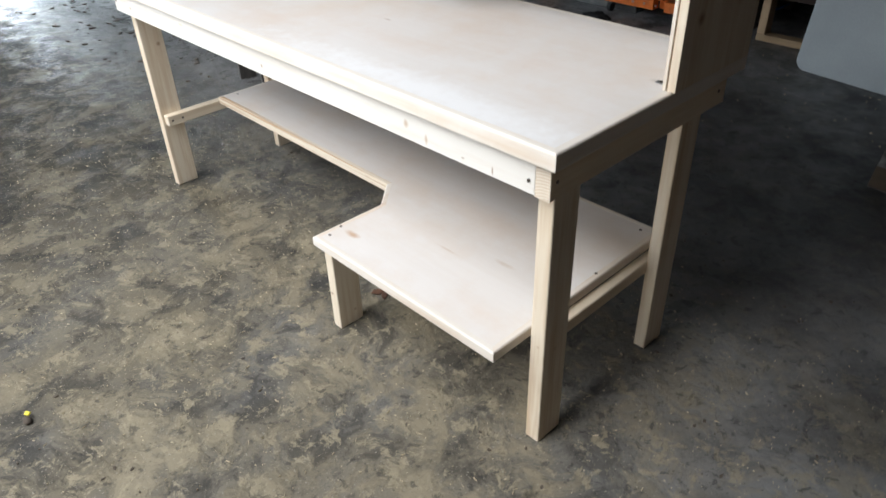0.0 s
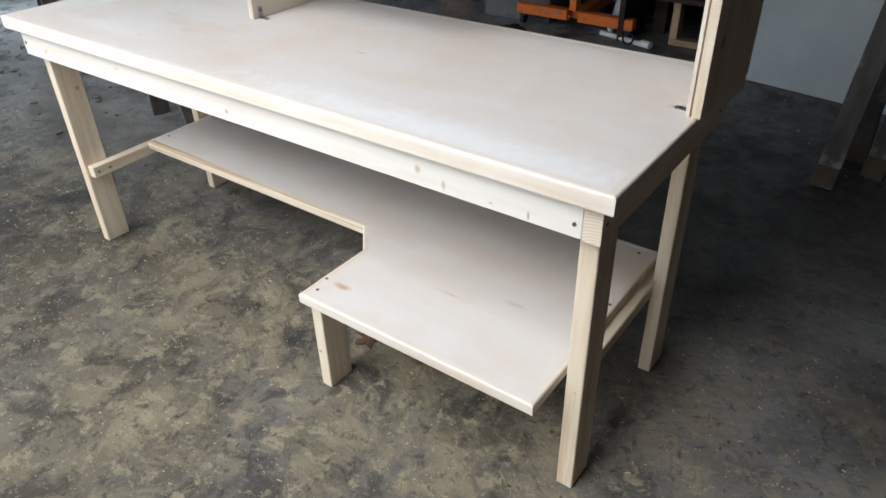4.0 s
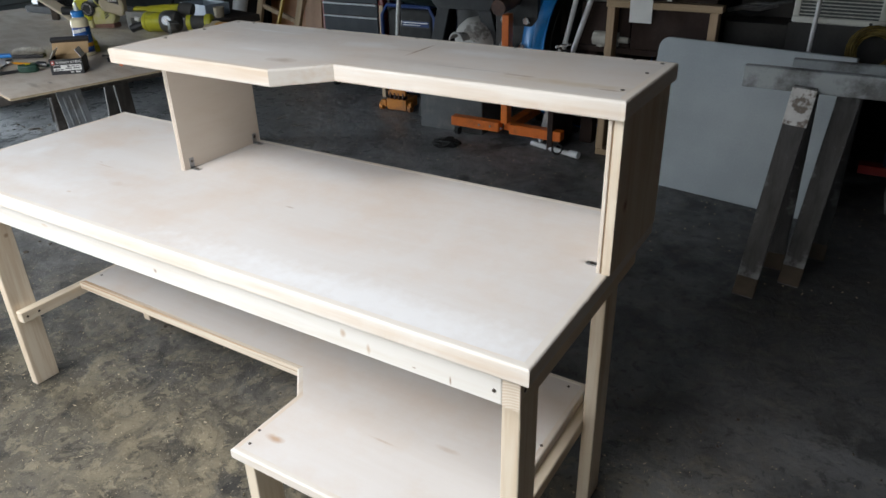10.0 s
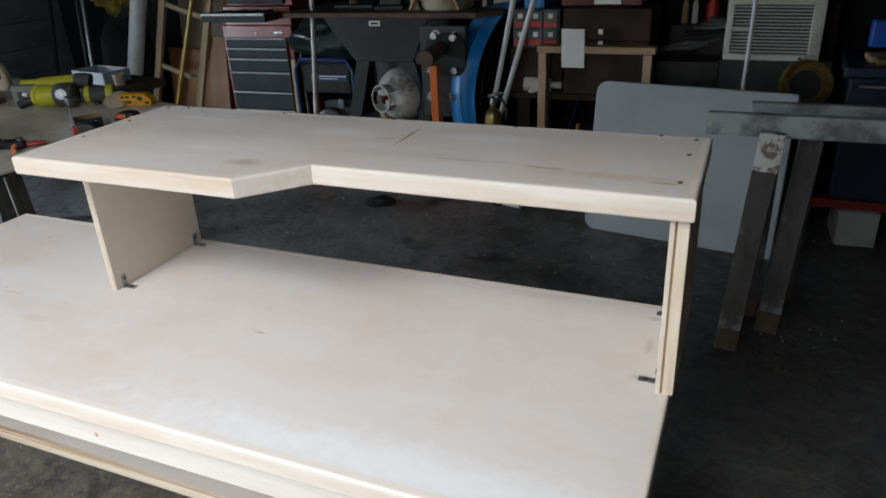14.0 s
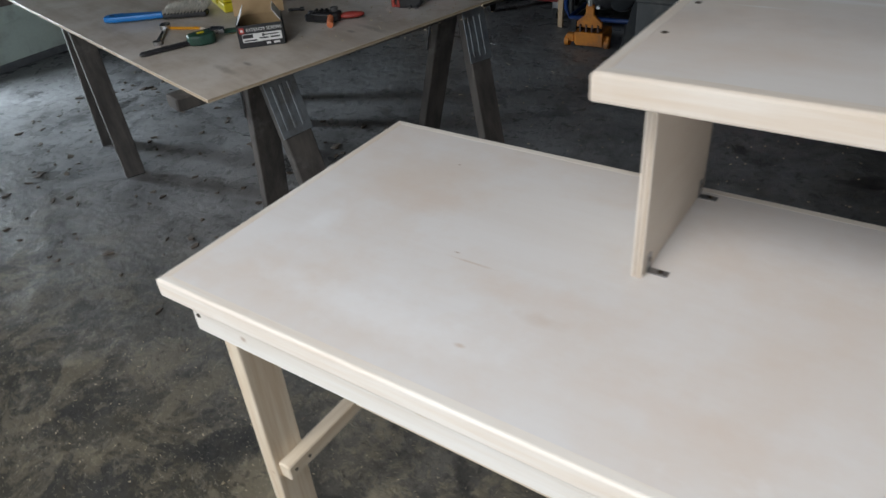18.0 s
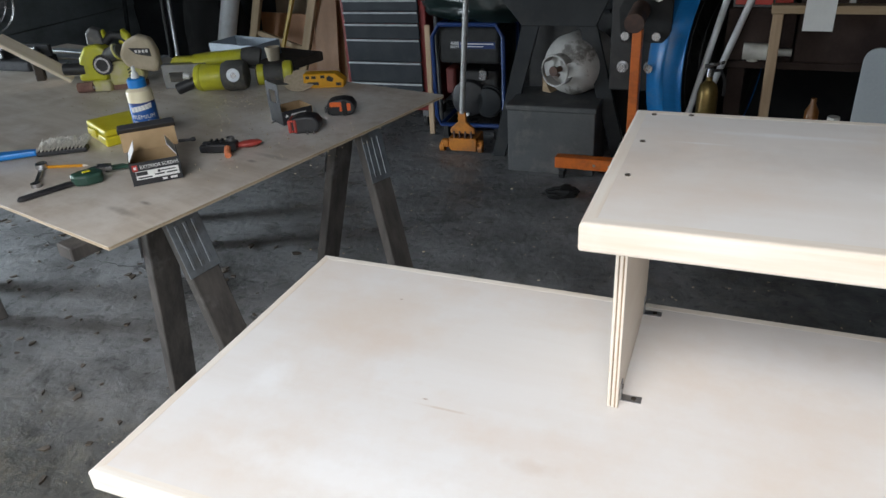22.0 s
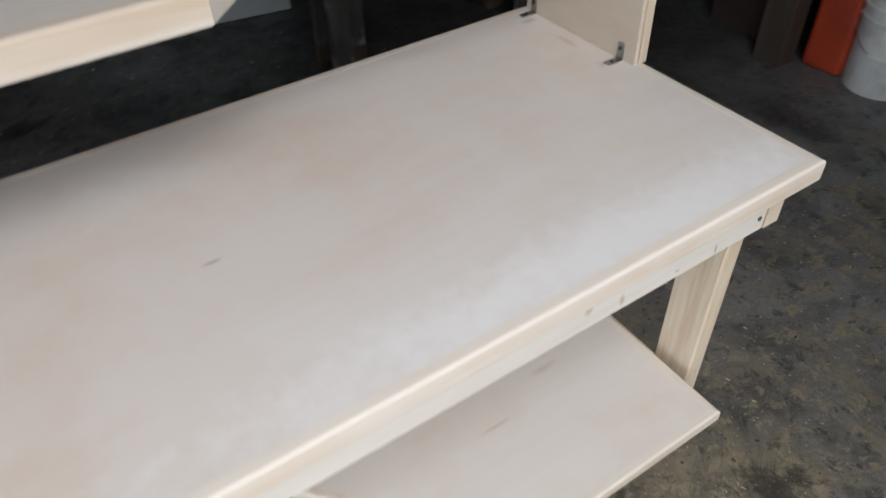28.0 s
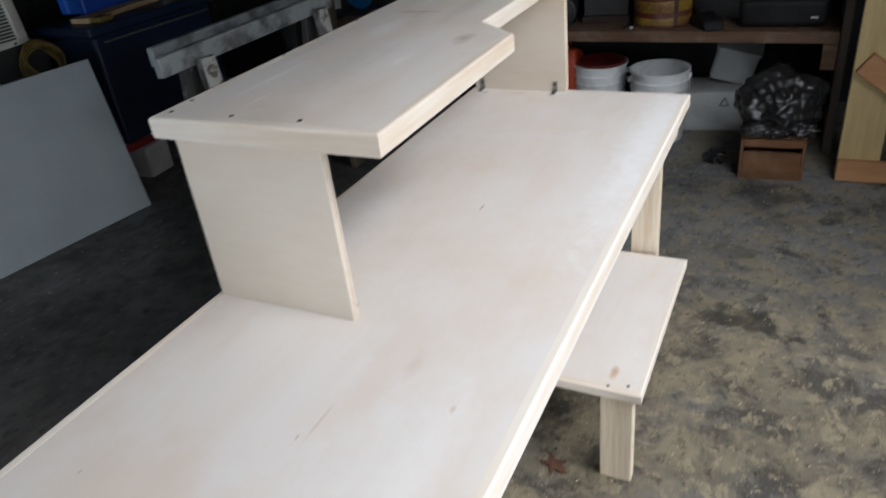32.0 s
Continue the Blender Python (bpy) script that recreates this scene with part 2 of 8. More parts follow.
BIRCH_UP = surf("birch_plywood_shelf", (0.755, 0.73, 0.705), (0.70, 0.655, 0.61), spots=[
    ((-0.885, 0.37, 1.31), (0.05, 0.028, 1), (0.40, 0.31, 0.23), 0.6), ((-0.625, 0.625, 1.31), (0.0045, 0.085, 1), KN, 1.0), ((-0.66, 0.60, 1.31), (0.04, 0.004, 1), GR, 0.4),
    ((-0.13, 0.47, 1.31), (0.20, 0.024, 1), (0.60, 0.49, 0.34), 0.6), ((-0.40, 0.495, 1.31), (0.16, 0.005, 1), GR, 0.35), ((-0.05, 0.455, 1.31), (0.045, 0.004, 1), KN, 0.7), ((-0.27, 0.487, 1.31), (0.05, 0.007, 1), KN, 0.6), ((-1.1, 0.55, 1.31), (0.24, 0.08, 1), GR, 0.16), ((-0.55, 0.50, 1.31), (0.25, 0.04, 1), GR, 0.16), ((-0.80, 0.62, 1.31), (0.12, 0.05, 1), PALE, 0.6), ((-1.2, 0.66, 1.31), (0.14, 0.012, 1), PALE, 0.7),
    ((-1.25, 0.40, 1.31), (0.12, 0.06, 1), PK, 0.17), ((-0.45, 0.65, 1.31), (0.15, 0.04, 1), PALE, 0.5), ((-1.40, 0.52, 1.31), (0.10, 0.08, 1), GR, 0.14), ((-0.95, 0.72, 1.31), (0.20, 0.03, 1), GR, 0.14), ((-1.32, 0.60, 1.31), (0.05, 0.006, 1), PALE, 0.6), ((-1.05, 0.44, 1.31), (0.07, 0.02, 1), PALE, 0.5)], **BIRCH_LOOK)
# risers: shade and warm bounce are mixed into the birch colour
BIRCH_V = surf("shaded_birch_upright", (0.73, 0.655, 0.565), (0.66, 0.56, 0.455), rough=0.55, scale=1.2, fine=14, stretch=(4, 0.9, 4), bump=0.03,
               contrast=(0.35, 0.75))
PLY_DARK = surf("ply_dark_layer", (0.36, 0.25, 0.15), rough=0.75, scale=20)
ZINC = surf("zinc", (0.45, 0.45, 0.46), rough=0.35, metal=0.9, scale=40, bump=0.05)
# front rail pine, whitened in its base colour for the daylight falling on it
RAIL = surf("lit_pine_rail", (0.80, 0.775, 0.73), (0.72, 0.66, 0.58), rough=0.6, scale=2.0, fine=8, stretch=(0.8, 12, 12), bump=0.05, contrast=(0.45, 0.85), spots=[
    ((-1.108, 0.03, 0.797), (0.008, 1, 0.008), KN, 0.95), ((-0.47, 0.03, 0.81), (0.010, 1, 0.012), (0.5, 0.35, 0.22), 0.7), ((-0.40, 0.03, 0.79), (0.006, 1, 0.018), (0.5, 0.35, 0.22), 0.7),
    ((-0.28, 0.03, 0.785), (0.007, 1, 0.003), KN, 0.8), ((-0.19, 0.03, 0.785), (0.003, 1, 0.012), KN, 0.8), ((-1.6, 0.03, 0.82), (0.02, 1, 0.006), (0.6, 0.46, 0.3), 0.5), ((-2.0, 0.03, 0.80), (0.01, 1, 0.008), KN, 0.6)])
SCREW = surf("screw_head", (0.13, 0.11, 0.09), rough=0.45, metal=0.7, scale=80)


# ---- shaping ----
def part(name, bm, material, parent=None, label=""):
    """Links a bmesh as one mesh object under a thing or a part."""
    me = bpy.data.meshes.new(name)
    rounded = any(f.smooth for f in bm.faces) and name not in ("sack", "fold", "black_cloth", "bin_bag")
    bm.to_mesh(me)
    bm.free()
    if rounded:
        me.set_sharp_from_angle(angle=radians(40))
    me.materials.append(material)
    ob = new(name, me)
    ob.parent = parent
    if label:
        tagged(ob, label)
    return ob


def thing(name, m, label, category, group="", kind=""):
    """An Empty at the base of a thing."""
    ob = new(name)
    ob.empty_display_size = 0.1
    ob.matrix_world = m
    return tagged(ob, label, category, group, kind)


def solo(name, bm, material, m, label, category="", group="", kind="", smooth=False):
    """A thing that is one mesh."""
    if smooth:
        for f in bm.faces:
            f.smooth = True
    ob = part(name, bm, material)
    ob.matrix_world = m
    return tagged(ob, label, category, group, kind)


def box(x0, x1, y0, y1, z0, z1, bevel=0.003, seg=1):
    bm = bmesh.new()
    bmesh.ops.create_cube(bm, size=1)
    bmesh.ops.scale(bm, vec=(x1 - x0, y1 - y0, z1 - z0), verts=bm.verts)
    bmesh.ops.translate(bm, vec=((x0 + x1) / 2, (y0 + y1) / 2, (z0 + z1) / 2), verts=bm.verts)
    if bevel:
        bmesh.ops.bevel(bm, geom=bm.edges[:], offset=bevel, segments=seg, affect='EDGES', profile=0.5)
    return bm


def join(*bms):
    """Several bmeshes as one."""
    out = bms[0]
    for other in bms[1:]:
        me = bpy.data.meshes.new("tmp")
        other.to_mesh(me)
        other.free()
        out.from_mesh(me)
        bpy.data.meshes.remove(me)
    return out


def moved(bm, m):
    bm.transform(m)
    return bm


def prism(points, z0, z1, bevel=0.003, seg=1, plane="xy"):
    """A polygon drawn in a plane and given thickness along the third axis."""
    put = {"xy": lambda a, b, c: (a, b, c), "xz": lambda a, b, c: (a, c, b), "yz": lambda a, b, c: (c, a, b)}[plane]
    bm = bmesh.new()
    low = [bm.verts.new(put(a, b, z0)) for a, b in points]
    high = [bm.verts.new(put(a, b, z1)) for a, b in points]
    bm.faces.new(low[::-1])
    bm.faces.new(high)
    k = len(points)
    for i in range(k):
        bm.faces.new((low[i], low[(i + 1) % k], high[(i + 1) % k], high[i]))
    bmesh.ops.recalc_face_normals(bm, faces=bm.faces)
    if bevel:
        bmesh.ops.bevel(bm, geom=bm.edges[:], offset=bevel, segments=seg, affect='EDGES', profile=0.5)
    return bm


def rod(a, b, r, r2=None, sides=14, smooth=True, bevel=0.0):
    """A round bar from a to b."""
    a, b = Vector(a), Vector(b)
    bm = bmesh.new()
    bmesh.ops.create_cone(bm, cap_ends=True, segments=sides, radius1=r, radius2=r if r2 is None else r2, depth=(b - a).length)
    if bevel:
        bmesh.ops.bevel(bm, geom=[e for e in bm.edges if len(e.link_faces) == 2 and any(len(f.verts) > 4 for f in e.link_faces)],
                        offset=bevel, segments=2, affect='EDGES', profile=0.5)
    bm.transform(Matrix.Translation((a + b) / 2) @ (b - a).to_track_quat('Z', 'Y').to_matrix().to_4x4())
    for f in bm.faces:
        f.smooth = smooth and len(f.verts) <= 4
    return bm


def beam(a, b, w, d, up=(0, 0, 1), bevel=0.003):
    """A square-edged bar from a to b, w wide and d deep."""
    a, b = Vector(a), Vector(b)
    bm = box(-w / 2, w / 2, -d / 2, d / 2, 0, (b - a).length, bevel)
    z = (b - a).normalized()
    x = Vector(up).cross(z)
    x = x.normalized() if x.length > 1e-4 else Vector((1, 0, 0))
    y = z.cross(x)
    m = Matrix((x, y, z)).transposed().to_4x4()
    bm.transform(Matrix.Translation(a) @ m)
    return bm


def tube(points, r, sides=8, closed=False, flat=1.0):
    """A bent round tube through points."""
    pts = [Vector(p) for p in points]
    bm = bmesh.new()
    rings = []
    side = None
    for i, p in enumerate(pts):
        a = pts[(i - 1) % len(pts)] if closed or i else p
        b = pts[(i + 1) % len(pts)] if closed or i < len(pts) - 1 else p
        d = (b - a).normalized()
        if side is None:
            side = d.orthogonal().normalized()
        side = (side - d * side.dot(d)).normalized()
        other = d.cross(side)
        rings.append([bm.verts.new(p + r * (math.cos(2 * math.pi * k / sides) * side + flat * math.sin(2 * math.pi * k / sides) * other))
                      for k in range(sides)])
    pairs = list(zip(rings, rings[1:])) + ([(rings[-1], rings[0])] if closed else [])
    for one, two in pairs:
        for k in range(sides):
            bm.faces.new((one[k], one[(k + 1) % sides], two[(k + 1) % sides], two[k])).smooth = True
    if not closed:
        bm.faces.new(rings[0][::-1])
        bm.faces.new(rings[-1])
    bmesh.ops.recalc_face_normals(bm, faces=bm.faces)
    return bm


def lathe(profile, sides=28, smooth=True):
    """A profile of (radius, height) turned about z."""
    bm = bmesh.new()
    rings = []
    for r, z in profile:
        if r < 1e-6:
            rings.append([bm.verts.new((0, 0, z))])
        else:
            rings.append([bm.verts.new((r * math.cos(2 * math.pi * k / sides), r * math.sin(2 * math.pi * k / sides), z)) for k in range(sides)])
    for one, two in zip(rings, rings[1:]):
        for k in range(sides):
            quad = [one[k % len(one)], one[(k + 1) % len(one)], two[(k + 1) % len(two)], two[k % len(two)]]
            quad = list(dict.fromkeys(quad))
            if len(quad) > 2:
                bm.faces.new(quad).smooth = smooth
    bmesh.ops.recalc_face_normals(bm, faces=bm.faces)
    return bm


def blob(rx, ry, rz, lump=0.15, freq=2.0, sub=3, seed=0.0, flat_bottom=True):
    """A lumpy soft shape, for bags and cloth."""
    bm = bmesh.new()
    bmesh.ops.create_icosphere(bm, subdivisions=sub, radius=1)
    for v in bm.verts:
        n = noise.noise(v.co * freq + Vector((seed, seed * 2, 0))) + 0.5 * noise.noise(v.co * freq * 2.7 + Vector((0, seed, seed)))
        c = v.co * (1 + lump * n)
        v.co = (c.x * rx, c.y * ry, max(c.z, -0.75) * rz if flat_bottom else c.z * rz)
    lowest = min(v.co.z for v in bm.verts)
    for v in bm.verts:
        v.co.z -= lowest
    for f in bm.faces:
        f.smooth = True
    return bm


def words(name, text, size, m, material, parent, extrude=0.0004):
    """Raised lettering in the built-in font, turned into a mesh."""
    cu = bpy.data.curves.new(name, 'FONT')
    cu.body, cu.size, cu.extrude, cu.align_x, cu.align_y = text, size, extrude, 'CENTER', 'CENTER'
    tmp = new(name, cu)
    me = bpy.data.meshes.new_from_object(tmp.evaluated_get(bpy.context.evaluated_depsgraph_get()))
    bpy.data.objects.remove(tmp)
    me.materials.clear()
    me.materials.append(material)
    ob = new(name, me)
    ob.parent = parent
    ob.matrix_local = m
    return ob

# ---- the garage ----
def floor_material():
    m, n, l, b = nodes_of("old_concrete")
    tc = n.new("ShaderNodeTexCoord")

    def fbm(scale, detail, rough, distort=0.0):
        t = n.new("ShaderNodeTexNoise")
        t.inputs["Scale"].default_value, t.inputs["Detail"].default_value = scale, detail
        t.inputs["Roughness"].default_value, t.inputs["Distortion"].default_value = rough, distort
        l.new(tc.outputs["Object"], t.inputs[0])
        return t.outputs[0]

    def rng(src, a, b_, lo=0.0, hi=1.0):
        r = n.new("ShaderNodeMapRange")
        for k, v in zip((1, 2, 3, 4), (a, b_, lo, hi)):
            r.inputs[k].default_value = v
        l.new(src, r.inputs[0])
        return r.outputs[0]

    def blend(fac, a, c):
        x = n.new("ShaderNodeMix")
        x.data_type = 'RGBA'
        l.new(fac, x.inputs[0])
        for k, v in ((6, a), (7, c)):
            if isinstance(v, tuple):
                x.inputs[k].default_value = (*v, 1)
            else:
                l.new(v, x.inputs[k])
        return x.outputs[2]

    def times(a, c):
        x = n.new("ShaderNodeMath")
        x.operation = 'MULTIPLY'
        l.new(a, x.inputs[0])
        l.new(c, x.inputs[1])
        return x.outputs[0]

    def warped(scale, amount):
        """Coordinates pushed about by a noise, for swirled edges."""
        t = n.new("ShaderNodeTexNoise")
        t.inputs["Scale"].default_value, t.inputs["Detail"].default_value = scale, 3
        l.new(tc.outputs["Object"], t.inputs[0])
        v = n.new("ShaderNodeVectorMath")
        v.operation = 'MULTIPLY_ADD'
        l.new(t.outputs["Color"], v.inputs[0])
        v.inputs[1].default_value = (amount, amount, 0)
        l.new(tc.outputs["Object"], v.inputs[2])
        return v.outputs[0]

    def fbm_at(vec, scale, detail, rough, distort=0.0):
        t = n.new("ShaderNodeTexNoise")
        t.inputs["Scale"].default_value, t.inputs["Detail"].default_value = scale, detail
        t.inputs["Roughness"].default_value, t.inputs["Distortion"].default_value = rough, distort
        l.new(vec, t.inputs[0])
        return t.outputs[0]

    sep = n.new("ShaderNodeSeparateXYZ")
    l.new(tc.outputs["Object"], sep.inputs[0])
    px, py = sep.outputs[0], sep.outputs[1]
    swirl, small = warped(2.6, 0.34), warped(9.0, 0.10)
    broad, mid, fine = fbm(0.9, 5, 0.6), fbm_at(small, 8.0, 10, 0.66), fbm(34, 8, 0.7)
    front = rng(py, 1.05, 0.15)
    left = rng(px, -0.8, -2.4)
    # the slab: smoother and swirled behind the bench, blended darker in front of it to the left
    col = blend(rng(fbm_at(swirl, 1.7, 8, 0.6), 0.36, 0.62), (0.066, 0.067, 0.069), (0.190, 0.192, 0.194))
    # shade behind the desk at right, darkened into the colour
    back_right_shade = times(rng(px, -0.5, 0.2), rng(py, 0.9, 1.6))
    col = blend(rng(back_right_shade, 0, 1, 0, 0.72), col, (0.038, 0.039, 0.042))
    # back left lifted in the colour in place of missing daylight
    left_back_light = times(times(rng(px, -1.2, -2.1), rng(py, 0.6, 1.3)), rng(fbm_at(swirl, 2.2, 8, 0.62), 0.38, 0.58, 0.25, 1.0))
    col = blend(rng(left_back_light, 0, 1, 0, 0.70), col, (0.285, 0.29, 0.30))
    # paler grey towards the right front
    pale_right = times(rng(fbm(1.9, 7, 0.62), 0.40, 0.56), times(rng(px, -0.9, 0.3), rng(py, 1.5, 0.6, 0.08, 1.0)))
    col = blend(rng(pale_right, 0, 1, 0, 0.85), col, (0.262, 0.270, 0.278))
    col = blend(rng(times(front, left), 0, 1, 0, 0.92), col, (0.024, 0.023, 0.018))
    warm = times(times(front, rng(px, 1.0, -0.2, 0.15, 1.0)), rng(px, -1.3, -2.5, 1.0, 0.22))
    col = blend(rng(times(warm, rng(fbm(1.6, 6, 0.6), 0.27, 0.53)), 0, 1, 0, 0.80), col, (0.170, 0.143, 0.095))
    dark = times(times(rng(fbm_at(swirl, 4.6, 9, 0.64), 0.485, 0.415), rng(front, 0, 1, 0.45, 1.0)), rng(px, -0.2, 0.5, 1.0, 0.5))
    col = blend(rng(dark, 0, 1, 0, 0.66), col, (0.036, 0.035, 0.033))
    # crusts of dried dust with ragged edges
    coarse = times(rng(fbm_at(swirl, 4.8, 12, 0.74), 0.49, 0.56), rng(broad, 0.36, 0.50, 0.35, 1.0))
    crust = times(coarse, rng(front, 0, 1, 0.10, 1.0))
    col = blend(rng(times(crust, rng(px, -1.1, -2.6, 1.0, 0.42)), 0, 1, 0, 0.80), col, (0.265, 0.228, 0.158))
    flecks = times(rng(fbm_at(small, 13, 12, 0.75), 0.535, 0.58), rng(front, 0, 1, 0.15, 1.0))
    col = blend(rng(times(flecks, rng(px, -0.9, -2.6, 1.0, 0.30)), 0, 1, 0, 0.78), col, (0.31, 0.268, 0.185))
    pits = rng(fbm_at(small, 21, 9, 0.7), 0.44, 0.385)
    col = blend(rng(pits, 0, 1, 0, 0.55), col, (0.030, 0.030, 0.030))
    oil = times(rng(fbm(2.4, 9, 0.68, 0.3), 0.55, 0.60), rng(broad, 0.42, 0.6))
    col = blend(rng(oil, 0, 1, 0, 0.78), col, (0.024, 0.024, 0.024))
    speck = rng(fbm(95, 4, 0.65), 0.615, 0.66)
    col = blend(rng(times(speck, rng(front, 0, 1, 0.3, 1.0)), 0, 1, 0, 0.65), col, (0.34, 0.31, 0.25))
    dark_speck = rng(fbm(60, 4, 0.6), 0.36, 0.31)
    col = blend(rng(dark_speck, 0, 1, 0, 0.5), col, (0.03, 0.03, 0.03))
    l.new(col, b.inputs["Base Color"])
    coarse_rough = n.new("ShaderNodeMath")
    coarse_rough.operation = 'MULTIPLY_ADD'
    l.new(front, coarse_rough.inputs[0])
    coarse_rough.inputs[1].default_value = 0.22
    l.new(rng(mid, 0.42, 0.58, 0.36, 0.64), coarse_rough.inputs[2])
    polish = n.new("ShaderNodeMath")
    polish.operation = 'MULTIPLY_ADD'
    l.new(times(rng(px, -1.6, -3.0), rng(py, 0.0, 0.8)), polish.inputs[0])
    polish.inputs[1].default_value = -0.13
    l.new(coarse_rough.outputs[0], polish.inputs[2])
    l.new(polish.outputs[0], b.inputs["Roughness"])
    l.new(rng(front, 0, 1, 0.42, 0.16), b.inputs["Specular IOR Level"])
    bp = n.new("ShaderNodeBump")
    bp.inputs["Strength"].default_value, bp.inputs["Distance"].default_value = 0.62, 0.018
    add = n.new("ShaderNodeMath")
    add.operation = 'ADD'
    l.new(mid, add.inputs[0])
    l.new(rng(fine, 0.0, 1.0, 0.0, 0.14), add.inputs[1])
    crusted = n.new("ShaderNodeMath")
    crusted.operation = 'MULTIPLY_ADD'
    l.new(crust, crusted.inputs[0])
    crusted.inputs[1].default_value = 0.22
    l.new(add.outputs[0], crusted.inputs[2])
    l.new(crusted.outputs[0], bp.inputs["Height"])
    l.new(bp.outputs[0], b.inputs["Normal"])
    return m


BLOCK = surf("painted_block", (0.16, 0.17, 0.18), (0.11, 0.115, 0.12), rough=0.8, scale=3, fine=50, bump=0.2, vary=0.08)
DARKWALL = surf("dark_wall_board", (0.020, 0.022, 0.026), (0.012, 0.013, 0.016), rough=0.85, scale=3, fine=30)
# ceiling is out of view; grey picked for a cool bounce
RAFTER = surf("unseen_grey_roof", (0.10, 0.115, 0.13), (0.07, 0.08, 0.092), rough=0.8, scale=2, stretch=grain("x", 1, 10))
PANEL = surf("door_panel_paint", (0.66, 0.77, 0.70), (0.56, 0.66, 0.60), rough=0.45, scale=3, dirt=(0.25, 0.26, 0.24), dirt_scale=3)
GALV = surf("galvanised", (0.32, 0.34, 0.36), rough=0.45, metal=0.6, scale=18)
ASPHALT = surf("outdoor_ground", (0.46, 0.45, 0.42), (0.36, 0.355, 0.33), rough=0.9, scale=0.8)

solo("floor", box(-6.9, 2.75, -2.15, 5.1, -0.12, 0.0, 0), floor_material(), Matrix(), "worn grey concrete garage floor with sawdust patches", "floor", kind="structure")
solo("ground", box(-60, 60, -60, 60, -0.3, -0.125, 0), ASPHALT, Matrix(), "pale open ground outside the garage", "ground", kind="structure")


def wall(name, x0, x1, y0, y1, z0, z1, mat, label):
    return solo(name, box(x0, x1, y0, y1, z0, z1, 0), mat, Matrix(), label, "wall", kind="structure")


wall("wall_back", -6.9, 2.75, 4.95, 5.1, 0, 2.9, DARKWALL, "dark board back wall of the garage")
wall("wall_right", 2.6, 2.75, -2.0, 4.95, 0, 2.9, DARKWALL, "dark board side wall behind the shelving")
# front pieces and wall_left_1 are out of view, added to block and shape daylight
wall("shade_wall_left", -6.75, -4.5, -1.45, -1.35, 0, 2.9, DARKWALL, "unseen dark wall blocking light beside the door opening")
wall("wall_front_2", 0.55, 2.75, -2.15, -2.0, 0, 2.9, DARKWALL, "unseen dark wall blocking light beside the door opening")
wall("wall_front_3", -6.75, -0.02, -0.55, -0.45, 2.45, 2.9, DARKWALL, "unseen dark header limiting skylight over the open front")
wall("shade_wall_right", -0.02, 2.6, -1.45, -1.35, 0, 2.9, DARKWALL, "unseen dark wall added to shade the right side")
wall("wall_left_1", -6.9, -6.75, -1.35, 0.56, 0, 2.9, DARKWALL, "unseen dark side wall narrowing the side light")
siding = wall("wall_left_2", -6.9, -6.75, 2.35, 4.95, 0, 2.9, BLOCK, "grey painted block side wall")
wall("wall_left_3", -6.9, -6.75, 0.56, 2.35, 2.42, 2.9, DARKWALL, "dark lintel over the side opening")
# two front slabs are added only to shade the left and right ends
solo("ceiling", join(box(-6.9, 2.75, -0.45, 5.1, 2.9, 3.0, 0), box(-0.02, 2.75, -1.45, -0.45, 2.9, 3.0, 0), box(-6.9, -3.3, -1.45, -0.45, 2.9, 3.0, 0), *[box(x, x + 0.05, -0.45, 4.95, 2.72, 2.899, 0) for x in np.arange(-6.6, 2.6, 0.61)]),
     RAFTER, Matrix(), "unseen grey ceiling with joists and shading front slabs", "ceiling", kind="structure")

SIDING = surf("grey_blue_siding", (0.19, 0.215, 0.22), (0.14, 0.16, 0.165), rough=0.6, scale=2, stretch=(1, 1, 4), dirt=(0.06, 0.065, 0.065), dirt_scale=3, dirt_amount=0.6, vary=0.1)
for k in range(11):
    part("board", prism([(-6.7495, 0.02 + k * 0.25), (-6.715, 0.02 + k * 0.25), (-6.735, 0.02 + (k + 1) * 0.25 - 0.012), (-6.7495, 0.02 + (k + 1) * 0.25 - 0.012)], 2.37, 4.93, 0.002, plane="xz"), SIDING, siding)

# the closed half of the side door: lapped panels on a steel frame
panel_door = thing("garage_door", pose(-6.7, 1.25, 0), "closed pale green lapped-panel garage door with steel stiles", "garage door", kind="structure")
for k in range(9):
    bm = prism([(0.0, 0.05 + k * 0.26), (0.035, 0.05 + k * 0.26), (0.012, 0.05 + (k + 1) * 0.26 + 0.01), (0.0, 0.05 + (k + 1) * 0.26 + 0.01)], 0.0, 1.09, 0.002, plane="xz")
    part("panel", bm, PANEL, panel_door)
part("stile", box(0.036, 0.075, 0.22, 0.27, 0.05, 2.35), GALV, panel_door)
part("rail", box(0.036, 0.07, 0.0, 1.09, 0.60, 0.65), GALV, panel_door)
part("bottom_strip", box(0.0, 0.05, 0.0, 1.09, 0.0, 0.05), GALV, panel_door)

# ---- the new wooden work desk ----
TOP, LOW, UP = 0.90, 0.35, 1.308
desk = thing("desk", Matrix(), "new unfinished plywood and pine work desk with raised shelf", "desk")


